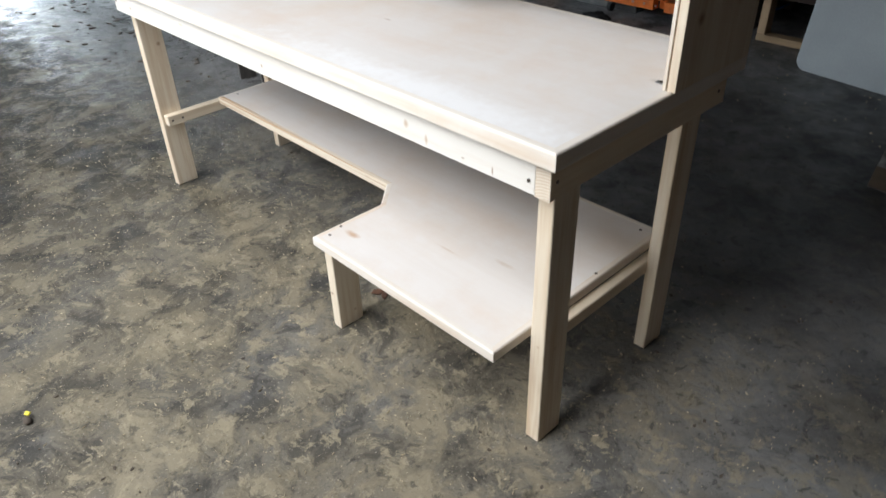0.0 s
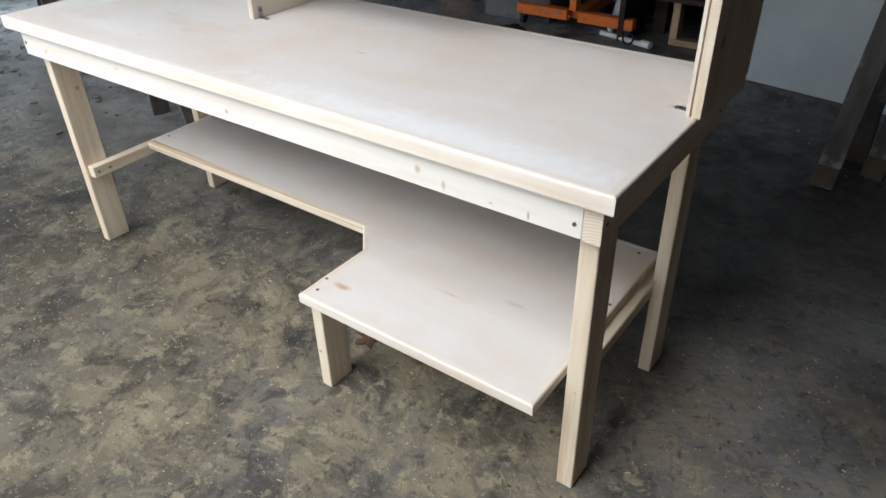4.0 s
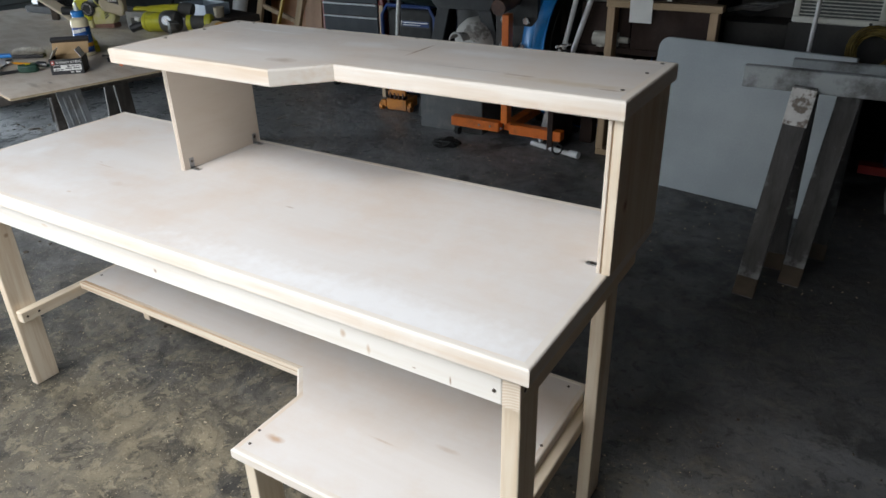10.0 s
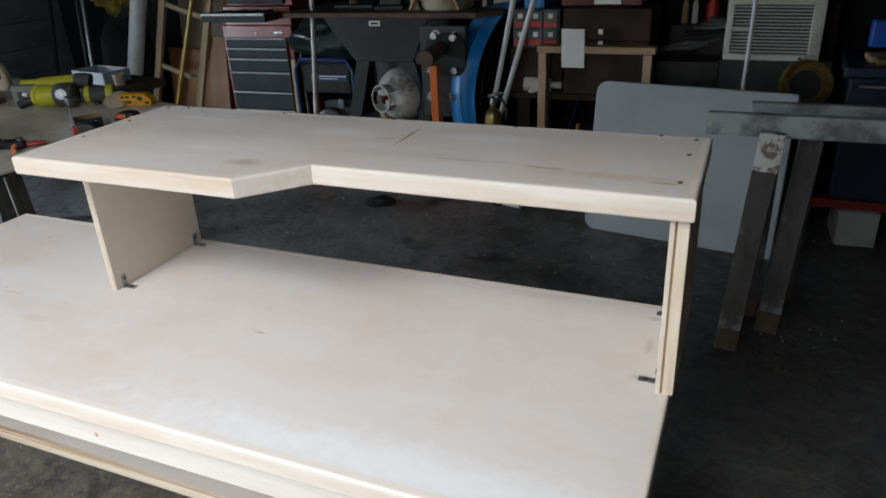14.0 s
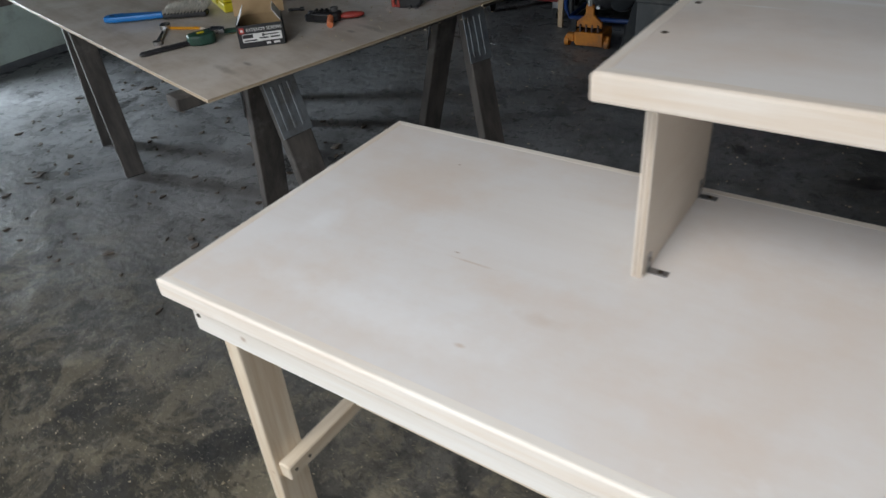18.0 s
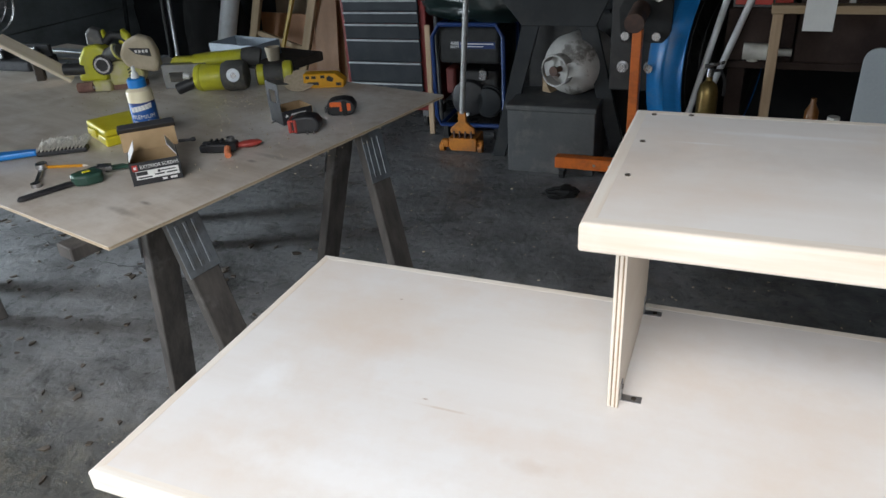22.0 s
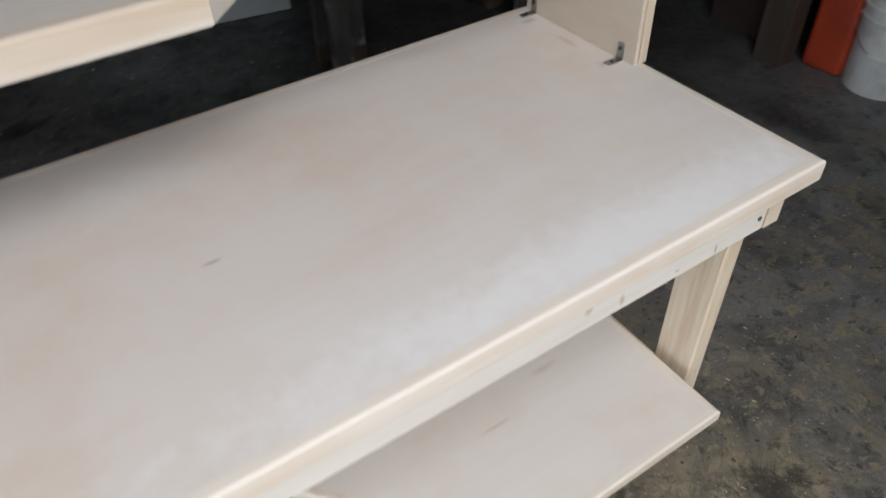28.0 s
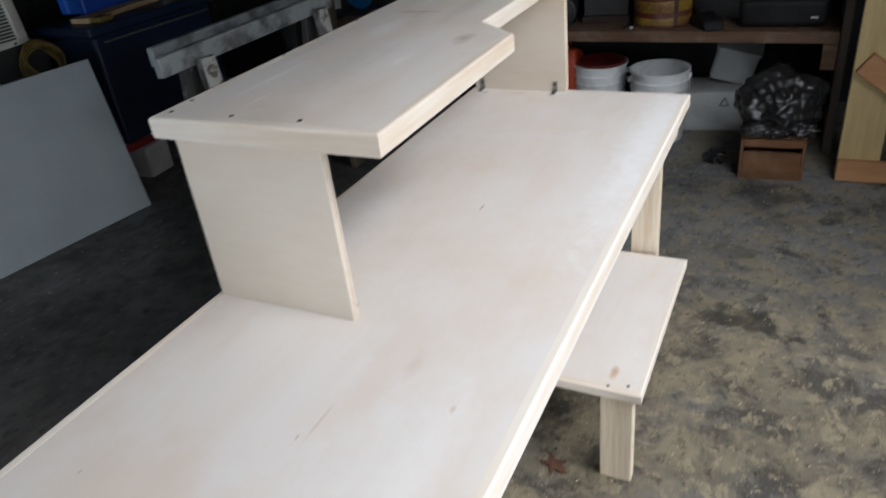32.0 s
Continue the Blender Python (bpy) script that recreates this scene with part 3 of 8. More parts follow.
def edged(poly, z0, z1, name, mat, parent, strip=0.02):
    """A plywood panel with pine edging along each side."""
    k = len(poly)
    pts = [Vector(p) for p in poly]
    inner = []
    for i in range(k):
        a, b, c = pts[i - 1], pts[i], pts[(i + 1) % k]
        d1, d2 = (b - a).normalized(), (c - b).normalized()
        n1, n2 = Vector((-d1.y, d1.x)), Vector((-d2.y, d2.x))
        inner.append(b + (n1 + n2) * strip / (1 + n1.dot(n2)))
    panel = part(name, prism([tuple(p) for p in inner], z0 + 0.004, z1 - 0.0004, 0.0), mat, parent)
    for i in range(k):
        a, b, ia, ib = pts[i], pts[(i + 1) % k], inner[i], inner[(i + 1) % k]
        d = b - a
        bm = prism([tuple(a), tuple(b), tuple(ib), tuple(ia)], z0, z1, 0)
        nrm = Vector((d.y, -d.x)).normalized()
        outer = [e for e in bm.edges if all(abs((v.co.xy - a).dot(nrm)) < 1e-4 for v in e.verts) and abs(e.verts[0].co.z - e.verts[1].co.z) < 1e-4]
        bmesh.ops.bevel(bm, geom=outer, offset=0.006, segments=3, affect='EDGES', profile=0.5)
        ob = part("edging", bm, EDGING[("low_" if name == "lower_shelf" and i == 0 else "") + ("x" if abs(d.x) > abs(d.y) else "y")], panel)
    return panel


L, D = -2.17, 0.757
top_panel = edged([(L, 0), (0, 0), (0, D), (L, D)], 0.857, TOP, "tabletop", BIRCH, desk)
tagged(top_panel, "pale sanded birch plywood top")
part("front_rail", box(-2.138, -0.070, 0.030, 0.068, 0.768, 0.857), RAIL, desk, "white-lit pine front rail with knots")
part("side_rail", box(-0.070, -0.030, 0.030, 0.738, 0.768, 0.857), PINE["y"], desk)
part("side_rail", box(-2.138, -2.100, 0.068, 0.738, 0.768, 0.857), PINE["y"], desk)
part("back_rail", box(-2.100, -0.070, 0.700, 0.738, 0.768, 0.857), PINE["x"], desk)
for x0, x1, y0 in ((-0.090, -0.046, 0.066), (-0.088, -0.050, 0.580), (-2.140, -2.102, 0.075), (-2.140, -2.102, 0.598)):
    part("leg", box(x0, x1, y0, y0 + 0.092, 0, 0.768, 0.004, 2), PINE_LEG, desk)
part("short_leg", box(-0.838, -0.800, -0.018, 0.074, 0, LOW - 0.034, 0.004, 2), PINE_LEG, desk)
lower = edged([(-2.064, 0.325), (-0.936, 0.321), (-0.849, 0.222), (-0.852, -0.042), (-0.114, -0.042), (-0.114, 0.70), (-2.064, 0.70)],
              LOW - 0.034, LOW, "lower_shelf", BIRCH_LOW, desk, 0.018)
tagged(lower, "L-shaped plywood footrest shelf under the desk")
part("shelf_support", box(-0.118, -0.085, 0.16, 0.69, LOW - 0.078, LOW - 0.036), PINE["y"], desk)
part("shelf_support", box(-2.101, -2.066, 0.085, 0.69, LOW - 0.062, LOW - 0.018), PINE["y"], desk)
part("shelf_support", box(-1.20, -1.10, 0.60, 0.69, 0.0, LOW - 0.036), PINE["z"], desk)
upper = edged([(-1.447, 0.267), (-0.837, 0.269), (-0.729, 0.386), (0.013, 0.386), (0.013, 0.762), (-1.447, 0.762)], UP - 0.043, UP,
              "upper_shelf", BIRCH_UP, desk, 0.02)
tagged(upper, "raised plywood shelf with an angled step in its front edge")


def riser(x0, layers):
    ob = None
    for k, (w, mat) in enumerate(layers):
        bm = box(x0, x0 + w, 0.407 if k != 1 else 0.410, 0.742, TOP, UP - 0.044, 0.0008)
        ob = part("riser" if k == 0 else "ply_layer", bm, mat, desk if k == 0 else ob0)
        if k == 0:
            ob0 = ob
        x0 += w
    return ob0


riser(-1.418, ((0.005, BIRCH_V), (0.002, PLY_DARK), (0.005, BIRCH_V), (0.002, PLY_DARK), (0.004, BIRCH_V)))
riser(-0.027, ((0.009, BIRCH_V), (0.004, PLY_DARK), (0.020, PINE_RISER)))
part("end_grain", box(-0.0695, -0.0305, 0.0288, 0.0298, 0.7685, 0.8565, 0), ENDGRAIN, desk, "ringed end grain of the side rail")
for x, y, s in ((-1.400, 0.437, 1), (-1.400, 0.715, 1), (-0.0282, 0.445, -1), (-0.0282, 0.715, -1)):
    arms = join(box(min(x, x + s * 0.035), max(x, x + s * 0.035), y - 0.008, y + 0.008, TOP, TOP + 0.002, 0),
                box(min(x, x + s * 0.002), max(x, x + s * 0.002), y - 0.008, y + 0.008, TOP + 0.002, TOP + 0.035, 0))
    br = part("corner_bracket", arms, ZINC, desk, "small zinc corner bracket")
    part("screw", rod((x + s * 0.022, y, TOP + 0.001), (x + s * 0.022, y, TOP + 0.0035), 0.0045), SCREW, br)
    part("screw", rod((x + s * 0.001, y, TOP + 0.024), (x + s * 0.0038, y, TOP + 0.024), 0.0045), SCREW, br)


def screws(parent, spots, axis, r=0.0045):
    d = {"x": Vector((1, 0, 0)), "y": Vector((0, 1, 0)), "z": Vector((0, 0, 1))}[axis]
    for p in spots:
        p = Vector(p)
        part("screw", rod(p - d * 0.002, p + d * 0.0012, r, sides=10), SCREW, parent)


screws(upper, [(-1.413, 0.44, UP), (-1.413, 0.59, UP), (-1.413, 0.735, UP), (-1.35, 0.742, UP), (-1.04, 0.75, UP), (-0.72, 0.75, UP),
               (-0.41, 0.75, UP), (-0.09, 0.75, UP), (-0.018, 0.735, UP), (-0.022, 0.63, UP), (-0.022, 0.465, UP)], "z")
screws(lower, [(-0.82, 0.00, LOW), (-0.835, 0.052, LOW), (-0.165, 0.66, LOW), (-0.13, 0.39, LOW), (-2.03, 0.40, LOW), (-2.03, 0.62, LOW)], "z")
screws(desk, [(-0.088, 0.030, 0.80), (-2.12, 0.030, 0.81)], "y")
screws(desk, [(-0.030, 0.05, 0.81), (-0.030, 0.70, 0.81), (-2.066, 0.105, 0.31), (-2.066, 0.15, 0.31)], "x")

# ---- work table on saw-horses, with tools ----
OLDWOOD = surf("weathered_wood", (0.088, 0.078, 0.070), (0.048, 0.043, 0.040), rough=0.8, scale=3, fine=18, stretch=grain("z", 1, 9), bump=0.2,
               dirt=(0.24, 0.23, 0.22), dirt_scale=6, dirt_at=(0.58, 0.75), dirt_amount=0.5, vary=0.15)
# pale spots at the bench end: dust, plus daylight sheen put into the colour
OLDPLY = surf("used_plywood", (0.60, 0.535, 0.46), (0.44, 0.37, 0.30), rough=0.40, scale=1.7, fine=11, stretch=(0.8, 5, 5), bump=0.05, contrast=(0.36, 0.68),
              dirt=(0.70, 0.66, 0.61), dirt_scale=4.2, dirt_at=(0.46, 0.62), dirt_amount=0.65, spots=[
    ((-0.62, 0.42, 0.01), (0.16, 0.04, 1), (0.30, 0.25, 0.20), 0.35), ((-1.05, 0.30, 0.01), (0.22, 0.03, 1), (0.30, 0.25, 0.20), 0.3), ((-0.35, 0.98, 0.01), (0.14, 0.03, 1), (0.30, 0.25, 0.20), 0.35),
    ((-0.28, 1.05, 0.01), (0.30, 0.42, 1), (0.78, 0.76, 0.73), 0.75), ((-0.75, 0.55, 0.01), (0.10, 0.08, 1), (0.72, 0.69, 0.65), 0.5),
    ((-0.16, 0.22, 0.01), (0.035, 0.012, 1), (0.10, 0.08, 0.06), 0.7), ((-0.17, 0.15, 0.01), (0.10, 0.02, 1), (0.24, 0.20, 0.16), 0.6), ((-0.14, 0.60, 0.01), (0.025, 0.012, 1), (0.10, 0.08, 0.06), 0.6),
    ((-0.10, 0.66, 0.01), (0.11, 0.018, 1), (0.24, 0.20, 0.16), 0.55), ((-0.5, 1.2, 0.01), (0.2, 0.12, 1), (0.66, 0.62, 0.57), 0.4), ((-0.9, 0.75, 0.01), (0.3, 0.2, 1), (0.66, 0.62, 0.57), 0.35)])
PLYPALE = surf("plywood_pale_layer", (0.56, 0.46, 0.33), (0.45, 0.36, 0.25), rough=0.7, scale=5)
PLYEDGE = surf("plywood_edge", (0.45, 0.33, 0.20), (0.34, 0.23, 0.13), rough=0.75, scale=3, stretch=(2, 2, 60))
STEEL_GREY = surf("dull_bracket_steel", (0.30, 0.33, 0.36), rough=0.45, metal=0.7, scale=15, dirt=(0.12, 0.09, 0.07), dirt_scale=9)
LIME = surf("lime_green_plastic", (0.56, 0.55, 0.03), (0.47, 0.46, 0.03), rough=0.4, scale=8, dirt=(0.35, 0.32, 0.15), dirt_scale=12, dirt_amount=0.4)
GREYPLA = surf("grey_tool_plastic", (0.10, 0.10, 0.10), (0.07, 0.07, 0.07), rough=0.5, scale=20, dirt=(0.3, 0.27, 0.22), dirt_scale=14, dirt_amount=0.35)
BLACKPLA = surf("black_plastic", (0.018, 0.018, 0.02), (0.028, 0.028, 0.03), rough=0.45, scale=20)
CANVAS = surf("dust_bag_canvas", (0.52, 0.45, 0.33), (0.42, 0.36, 0.26), rough=0.9, scale=10)
CHROME = surf("bright_steel", (0.55, 0.55, 0.56), rough=0.25, metal=1.0, scale=30, bump=0.03)
YELLOWP = surf("yellow_plastic", (0.70, 0.60, 0.02), (0.62, 0.52, 0.02), rough=0.35, scale=8)
ORANGE = surf("orange_plastic", (0.85, 0.17, 0.03), (0.72, 0.13, 0.03), rough=0.4, scale=10)
REDP = surf("red_plastic", (0.50, 0.035, 0.025), (0.42, 0.03, 0.02), rough=0.4, scale=10)
BLUEP = surf("bright_blue_plastic", (0.015, 0.22, 0.62), (0.01, 0.17, 0.52), rough=0.35, scale=8)
CREAM = surf("cream_bottle_plastic", (0.80, 0.72, 0.50), (0.74, 0.66, 0.45), rough=0.35, scale=6)
LABELB = surf("blue_label", (0.01, 0.04, 0.20), rough=0.4, scale=20)
WHITEP = surf("white_print", (0.80, 0.80, 0.78), (0.72, 0.72, 0.70), rough=0.5, scale=15)
CARD = surf("cardboard", (0.48, 0.33, 0.18), (0.40, 0.27, 0.14), rough=0.85, scale=10)
BLACKCARD = surf("black_printed_card", (0.025, 0.025, 0.028), rough=0.5, scale=12)
GREENP = surf("dark_green_grip", (0.02, 0.08, 0.05), (0.015, 0.05, 0.035), rough=0.5, scale=15)
BRISTLE = surf("brush_bristle", (0.74, 0.71, 0.64), (0.48, 0.46, 0.42), rough=0.85, scale=25)
RUBBERB = surf("black_rubber_band", (0.022, 0.022, 0.022), rough=0.8, scale=20)
POSTDARK = surf("dark_bench_plank", (0.05, 0.038, 0.03), (0.035, 0.026, 0.02), rough=0.8, scale=2, stretch=grain("x", 1, 8))
TRAY = surf("grey_blue_tray", (0.36, 0.42, 0.47), (0.30, 0.35, 0.40), rough=0.5, scale=10)
SHEETMETAL = surf("pale_sheet_metal", (0.62, 0.66, 0.70), rough=0.3, metal=0.5, scale=8)

TA, TU, TV = Vector((-2.708, 0.597)), Vector((-0.9735, 0.2288)), Vector((0.2288, 0.9735))
TABLE_TURN = math.degrees(math.atan2(-TU.y, -TU.x))
TABLE_Z = 0.926


def on_table(u, v, turn=0.0, z=TABLE_Z):
    """A pose on the work table: u in from the end towards the bench, v in from its near edge."""
    p = TA + TU * u + TV * v
    return pose(p.x, p.y, z, 0, 0, TABLE_TURN + turn)


# local axes of the table: x runs against u, y along v
work_table = thing("work_table", on_table(0, 0, 0, 0.9135), "used plywood sheet lying as a table on saw-horses", "table")
part("sheet", box(-2.80, 0, 0, 1.485, 0.0085, 0.0122, 0.0008), OLDPLY, work_table)
part("ply_layer", box(-2.797, -0.002, 0.002, 1.483, 0.0055, 0.0085, 0), PLYEDGE, work_table, "brown plywood core edge")
part("ply_layer", box(-2.80, -0.001, 0.001, 1.485, 0.0, 0.0055, 0), PLYPALE, work_table)


def sawhorse(m, length, centres, label, group, height=0.913, spread=0.29, inward=0.05, w=0.095, t=0.04, mat=OLDWOOD):
    """Beam along local y, two splayed pairs of legs and ribbed steel leg plates."""
    h = thing("sawhorse", m, label, "sawhorse", group)
    part("beam", box(-w / 2 + 0.012, w / 2 - 0.012, 0, length, height - t, height, 0.004), mat, h)
    for y, run in zip(centres, (1, -1)):
        for s in (-1, 1):
            top, foot = Vector((s * (w / 2 + 0.010), y, height - 0.012)), Vector((s * spread, y + run * inward, 0.0))
            bm = beam(foot, top, w, t, up=(1, 0, 0))
            for v in bm.verts:
                v.co.z = max(v.co.z, 0.0)
            leg = part("leg", bm, mat, h)
            d = (foot - top).normalized()
            side = Vector((0, 1, 0)) - d * d.y
            out = side.normalized().cross(d)
            out = out if out.x * s > 0 else -out
            plate = beam(top + out * (t / 2 + 0.0018) + d * 0.004, top + out * (t / 2 + 0.0018) + d * 0.19, w + 0.012, 0.003, up=(1, 0, 0), bevel=0.001)
            ribs = [beam(top + out * (t / 2 + 0.0034) + d * 0.03 + side * k, top + out * (t / 2 + 0.0034) + d * 0.17 + side * k, 0.011, 0.003, up=(1, 0, 0), bevel=0.0012) for k in (-0.028, 0.0, 0.028)]
            part("leg_plate", join(plate, *ribs), STEEL_GREY, leg, "ribbed dull steel leg plate")
    return h


sawhorse(pose(-2.857, 0.585, 0, 0, 0, -14.8), 1.42, (0.30, 1.11), "weathered grey wooden sawhorse under the plywood table", "sawhorses under the table")
sawhorse(pose(-4.67, 1.017, 0, 0, 0, -21.0), 1.45, (0.30, 1.18), "weathered grey wooden sawhorse under the far end of the table", "sawhorses under the table", spread=0.255, inward=0.0)

def facing(u, v, turn=0.0, z=TABLE_Z):
    """A pose on the table whose -y side looks towards the bench."""
    return on_table(u, v, 37.5 + turn, z)


def bent(ob, r, z):
    """Wraps flat lettering round an upright cylinder."""
    for v in ob.data.vertices:
        a, k = v.co.x / r - math.pi / 2, r + 0.5 * v.co.z
        v.co = (k * math.cos(a), k * math.sin(a), z + v.co.y)


# glue bottle
CLEARP = surf("cloudy_clear_plastic", (0.62, 0.64, 0.62), (0.52, 0.54, 0.52), rough=0.25, scale=12)
BLUEPRINT = surf("bright_blue_print", (0.012, 0.10, 0.36), (0.010, 0.08, 0.30), rough=0.4, scale=20)
AMBERP = surf("amber_print", (0.72, 0.36, 0.03), (0.64, 0.31, 0.03), rough=0.45, scale=20)
glue = thing("glue_bottle", facing(0.64, 0.575, 14) @ Matrix.Diagonal((0.97, 0.97, 0.90, 1)), "cream wood glue bottle with blue cap and label", "bottle")
part("body", lathe([(0, 0), (0.040, 0), (0.0445, 0.005), (0.0445, 0.196), (0.043, 0.206), (0.034, 0.213), (0.028, 0.216), (0.028, 0.222), (0, 0.222)], 36), CREAM, glue)
part("label_band", lathe([(0.0447, 0.022), (0.0452, 0.023), (0.0452, 0.164), (0.0447, 0.165)], 36), LABELB, glue, "dark blue label with white print")
part("label_field", moved(lathe([(0.0455, 0.0), (0.0458, 0.001), (0.0458, 0.118), (0.0455, 0.119)], 36), Matrix.Translation((0, 0, 0.037))), BLUEPRINT, glue, "brighter blue field")
part("stripe", lathe([(0.0459, 0.054), (0.0462, 0.055), (0.0462, 0.075), (0.0459, 0.076)], 36), AMBERP, glue)
cap = part("cap", lathe([(0, 0.218), (0.031, 0.218), (0.032, 0.221), (0.0315, 0.247), (0.027, 0.252), (0, 0.252)], 30), BLUEP, glue, "bright blue screw cap")
part("nozzle", lathe([(0, 0.252), (0.014, 0.252), (0.012, 0.268), (0.007, 0.276), (0.006, 0.296), (0, 0.297)], 18), CLEARP, cap, "cloudy clear nozzle")
for k in range(2):
    bent(part("print_bar", moved(box(-0.036, 0.036, -0.0025, 0.0025, 0.0, 0.0008, 0), pose(0, 0, 0)), BLACKPLA, glue), 0.0464, 0.060 + 0.0095 * k)
bent(words("print", "PREMIUM", 0.0215, Matrix(), WHITEP, glue), 0.0462, 0.111)
bent(words("print", "Wood Glue", 0.0165, Matrix(), WHITEP, glue), 0.0462, 0.0905)
bent(part("logo_band", moved(join(*[box(-0.038 + 0.0127 * k, -0.0263 + 0.0127 * k, -0.0095 + 0.0022 * k, 0.0095 + 0.0022 * k, 0.0, 0.0008, 0) for k in range(6)]), pose(0, 0, 0)), WHITEP, glue, "slanted white logo band"), 0.0464, 0.140)

ybox = thing("plastic_box", on_table(0.80, 0.585, -14), "low yellow plastic box behind the glue bottle", "box")
part("body", prism([(-0.108, -0.108), (0.108, -0.108), (0.102, 0.104), (-0.102, 0.104)], 0, 0.034, 0.006, 2), YELLOWP, ybox)
part("lid", prism([(-0.106, -0.106), (0.106, -0.106), (0.100, 0.102), (-0.100, 0.102)], 0.035, 0.058, 0.008, 2), YELLOWP, ybox)
part("latch", box(-0.02, 0.02, -0.114, -0.106, 0.020, 0.046, 0.002), YELLOWP, ybox)

# bench brush lying on its side
brush = thing("bench_brush", on_table(0.872, 0.284, 47), "bench brush with bright blue handle and white bristles", "brush")
outline = [(-0.225, -0.012), (-0.218, -0.024), (-0.19, -0.029), (-0.13, -0.026), (-0.06, -0.019), (0.0, -0.014)]
part("handle", prism(outline + [(x, -y) for x, y in outline[::-1]], 0.006, 0.026, 0.006, 2), BLUEP, brush, "bright blue plastic handle")
part("hang_hole", rod((-0.195, 0.0, 0.0262), (-0.195, 0.0, 0.0268), 0.010), LABELB, brush)
part("back", box(0.0, 0.165, -0.022, 0.020, 0.004, 0.022, 0.005, 2), BLACKPLA, brush, "dark block set with bristles")
rb = random.Random(4)
tufts = []
for i in range(13):
    for j in range(5):
        a = Vector((0.004 + i * 0.0125, -0.020 + j * 0.010, 0.021))
        for k in range(5):
            b = a + Vector((rb.uniform(0.016, 0.030), -0.014 + (j - 2) * 0.011 + rb.uniform(-0.005, 0.005), rb.uniform(0.020, 0.034)))
            tufts.append(rod(a, b, 0.0022, 0.0014, 4))
part("bristles", join(*tufts), BRISTLE, brush, "white bristle tufts with dark gaps")

# wrench, pencil, pruning tool, box of screws
wr = thing("wrench", on_table(0.67, 0.18, 146) @ Matrix.Scale(1.15, 4), "small steel ratchet wrench on the table", "wrench")
part("shaft", prism([(-0.07, -0.007), (0.06, -0.006), (0.06, 0.006), (-0.07, 0.007)], 0.001, 0.009, 0.002), CHROME, wr)
part("head", lathe([(0, 0), (0.016, 0), (0.017, 0.003), (0.017, 0.016), (0.014, 0.019), (0, 0.019)], 18), CHROME, wr).location = (0.07, 0, 0)
part("jaw", lathe([(0.006, 0), (0.013, 0), (0.013, 0.011), (0.006, 0.011), (0.006, 0)], 16), CHROME, wr).location = (-0.08, 0, 0)
pen = thing("pencil", on_table(0.666, 0.274, 33, TABLE_Z + 0.0045), "yellow-orange carpenter pencil lying on plywood", "pencil")
part("barrel", rod((-0.07, 0, 0), (0.052, 0, 0), 0.0052, sides=6, smooth=False), surf("pencil_paint", (0.80, 0.36, 0.02), rough=0.4), pen)
part("tip", rod((0.052, 0, 0), (0.070, 0, 0), 0.0052, 0.0010, 6), EDGING["x"], pen)
pr = thing("folding_saw", on_table(0.492, 0.20, 80), "dark folding saw with green grip and steel lever", "saw")
part("blade_guard", prism([(-0.172, -0.012), (-0.160, -0.018), (0.0, -0.015), (0.0, 0.014), (-0.165, 0.006)], 0.002, 0.014, 0.004), BLACKPLA, pr)
part("grip", prism([(-0.01, -0.030), (0.02, -0.052), (0.065, -0.056), (0.080, -0.030), (0.070, 0.012), (0.02, 0.020), (-0.01, 0.010)], 0.001, 0.036, 0.009, 2), GREENP, pr, "dark green moulded grip")
part("button", box(0.02, 0.045, -0.030, -0.018, 0.0365, 0.041, 0.002), YELLOWP, pr, "small yellow button")
part("lever", tube([(0.05, 0.010, 0.022), (0.085, 0.012, 0.026), (0.118, 0.004, 0.020)], 0.013, 10), CHROME, pr, "bright steel lever")
part("fin", prism([(0.075, 0.035), (0.175, -0.020), (0.165, 0.022), (0.105, 0.050)], 0.006, 0.016, 0.003), GREENP, pr)

sb = thing("screw_box", on_table(0.317, 0.3725, 58) @ Matrix.Diagonal((1.13, 1.10, 1.30, 1)), "open cardboard box of screws with black printed sides", "box")
for nm, bm, mt in (("front_side", box(-0.062, 0.062, -0.057, -0.055, 0, 0.055, 0), BLACKCARD), ("back_side", box(-0.062, 0.062, 0.055, 0.057, 0, 0.055, 0), CARD),
                   ("end_side", box(-0.064, -0.062, -0.057, 0.057, 0, 0.055, 0), BLACKCARD), ("end_side", box(0.062, 0.064, -0.057, 0.057, 0, 0.055, 0), BLACKCARD),
                   ("bottom", box(-0.062, 0.062, -0.055, 0.055, 0.001, 0.003, 0), CARD)):
    part(nm, bm, mt, sb)
lean = Matrix.Translation((0, 0.058, 0.055)) @ pose(0, 0, 0, -48)
part("lid_flap", moved(box(-0.073, 0.073, 0.0, 0.002, 0.0, 0.056, 0), lean), CARD, sb, "raised brown cardboard lid flap")
part("lid_edge", moved(prism([(-0.078, 0.054), (0.078, 0.054), (0.074, 0.070), (-0.074, 0.070)], -0.016, 0.006, 0.002, 1, "xz"), lean), BLACKCARD, sb, "black tuck edge of the lid")
for s in (-1, 1):
    part("side_flap", moved(box(-0.001, 0.001, -0.040, 0.045, 0, 0.034, 0), Matrix.Translation((s * 0.061, 0, 0.055)) @ pose(0, 0, 0, 0, -s * 34)), WHITEP, sb)
part("label_panel", box(-0.052, 0.058, -0.0585, -0.0572, 0.014, 0.034, 0), WHITEP, sb, "white printed label")
part("label_block", box(-0.051, -0.022, -0.0592, -0.0586, 0.024, 0.033, 0), BLACKCARD, sb)
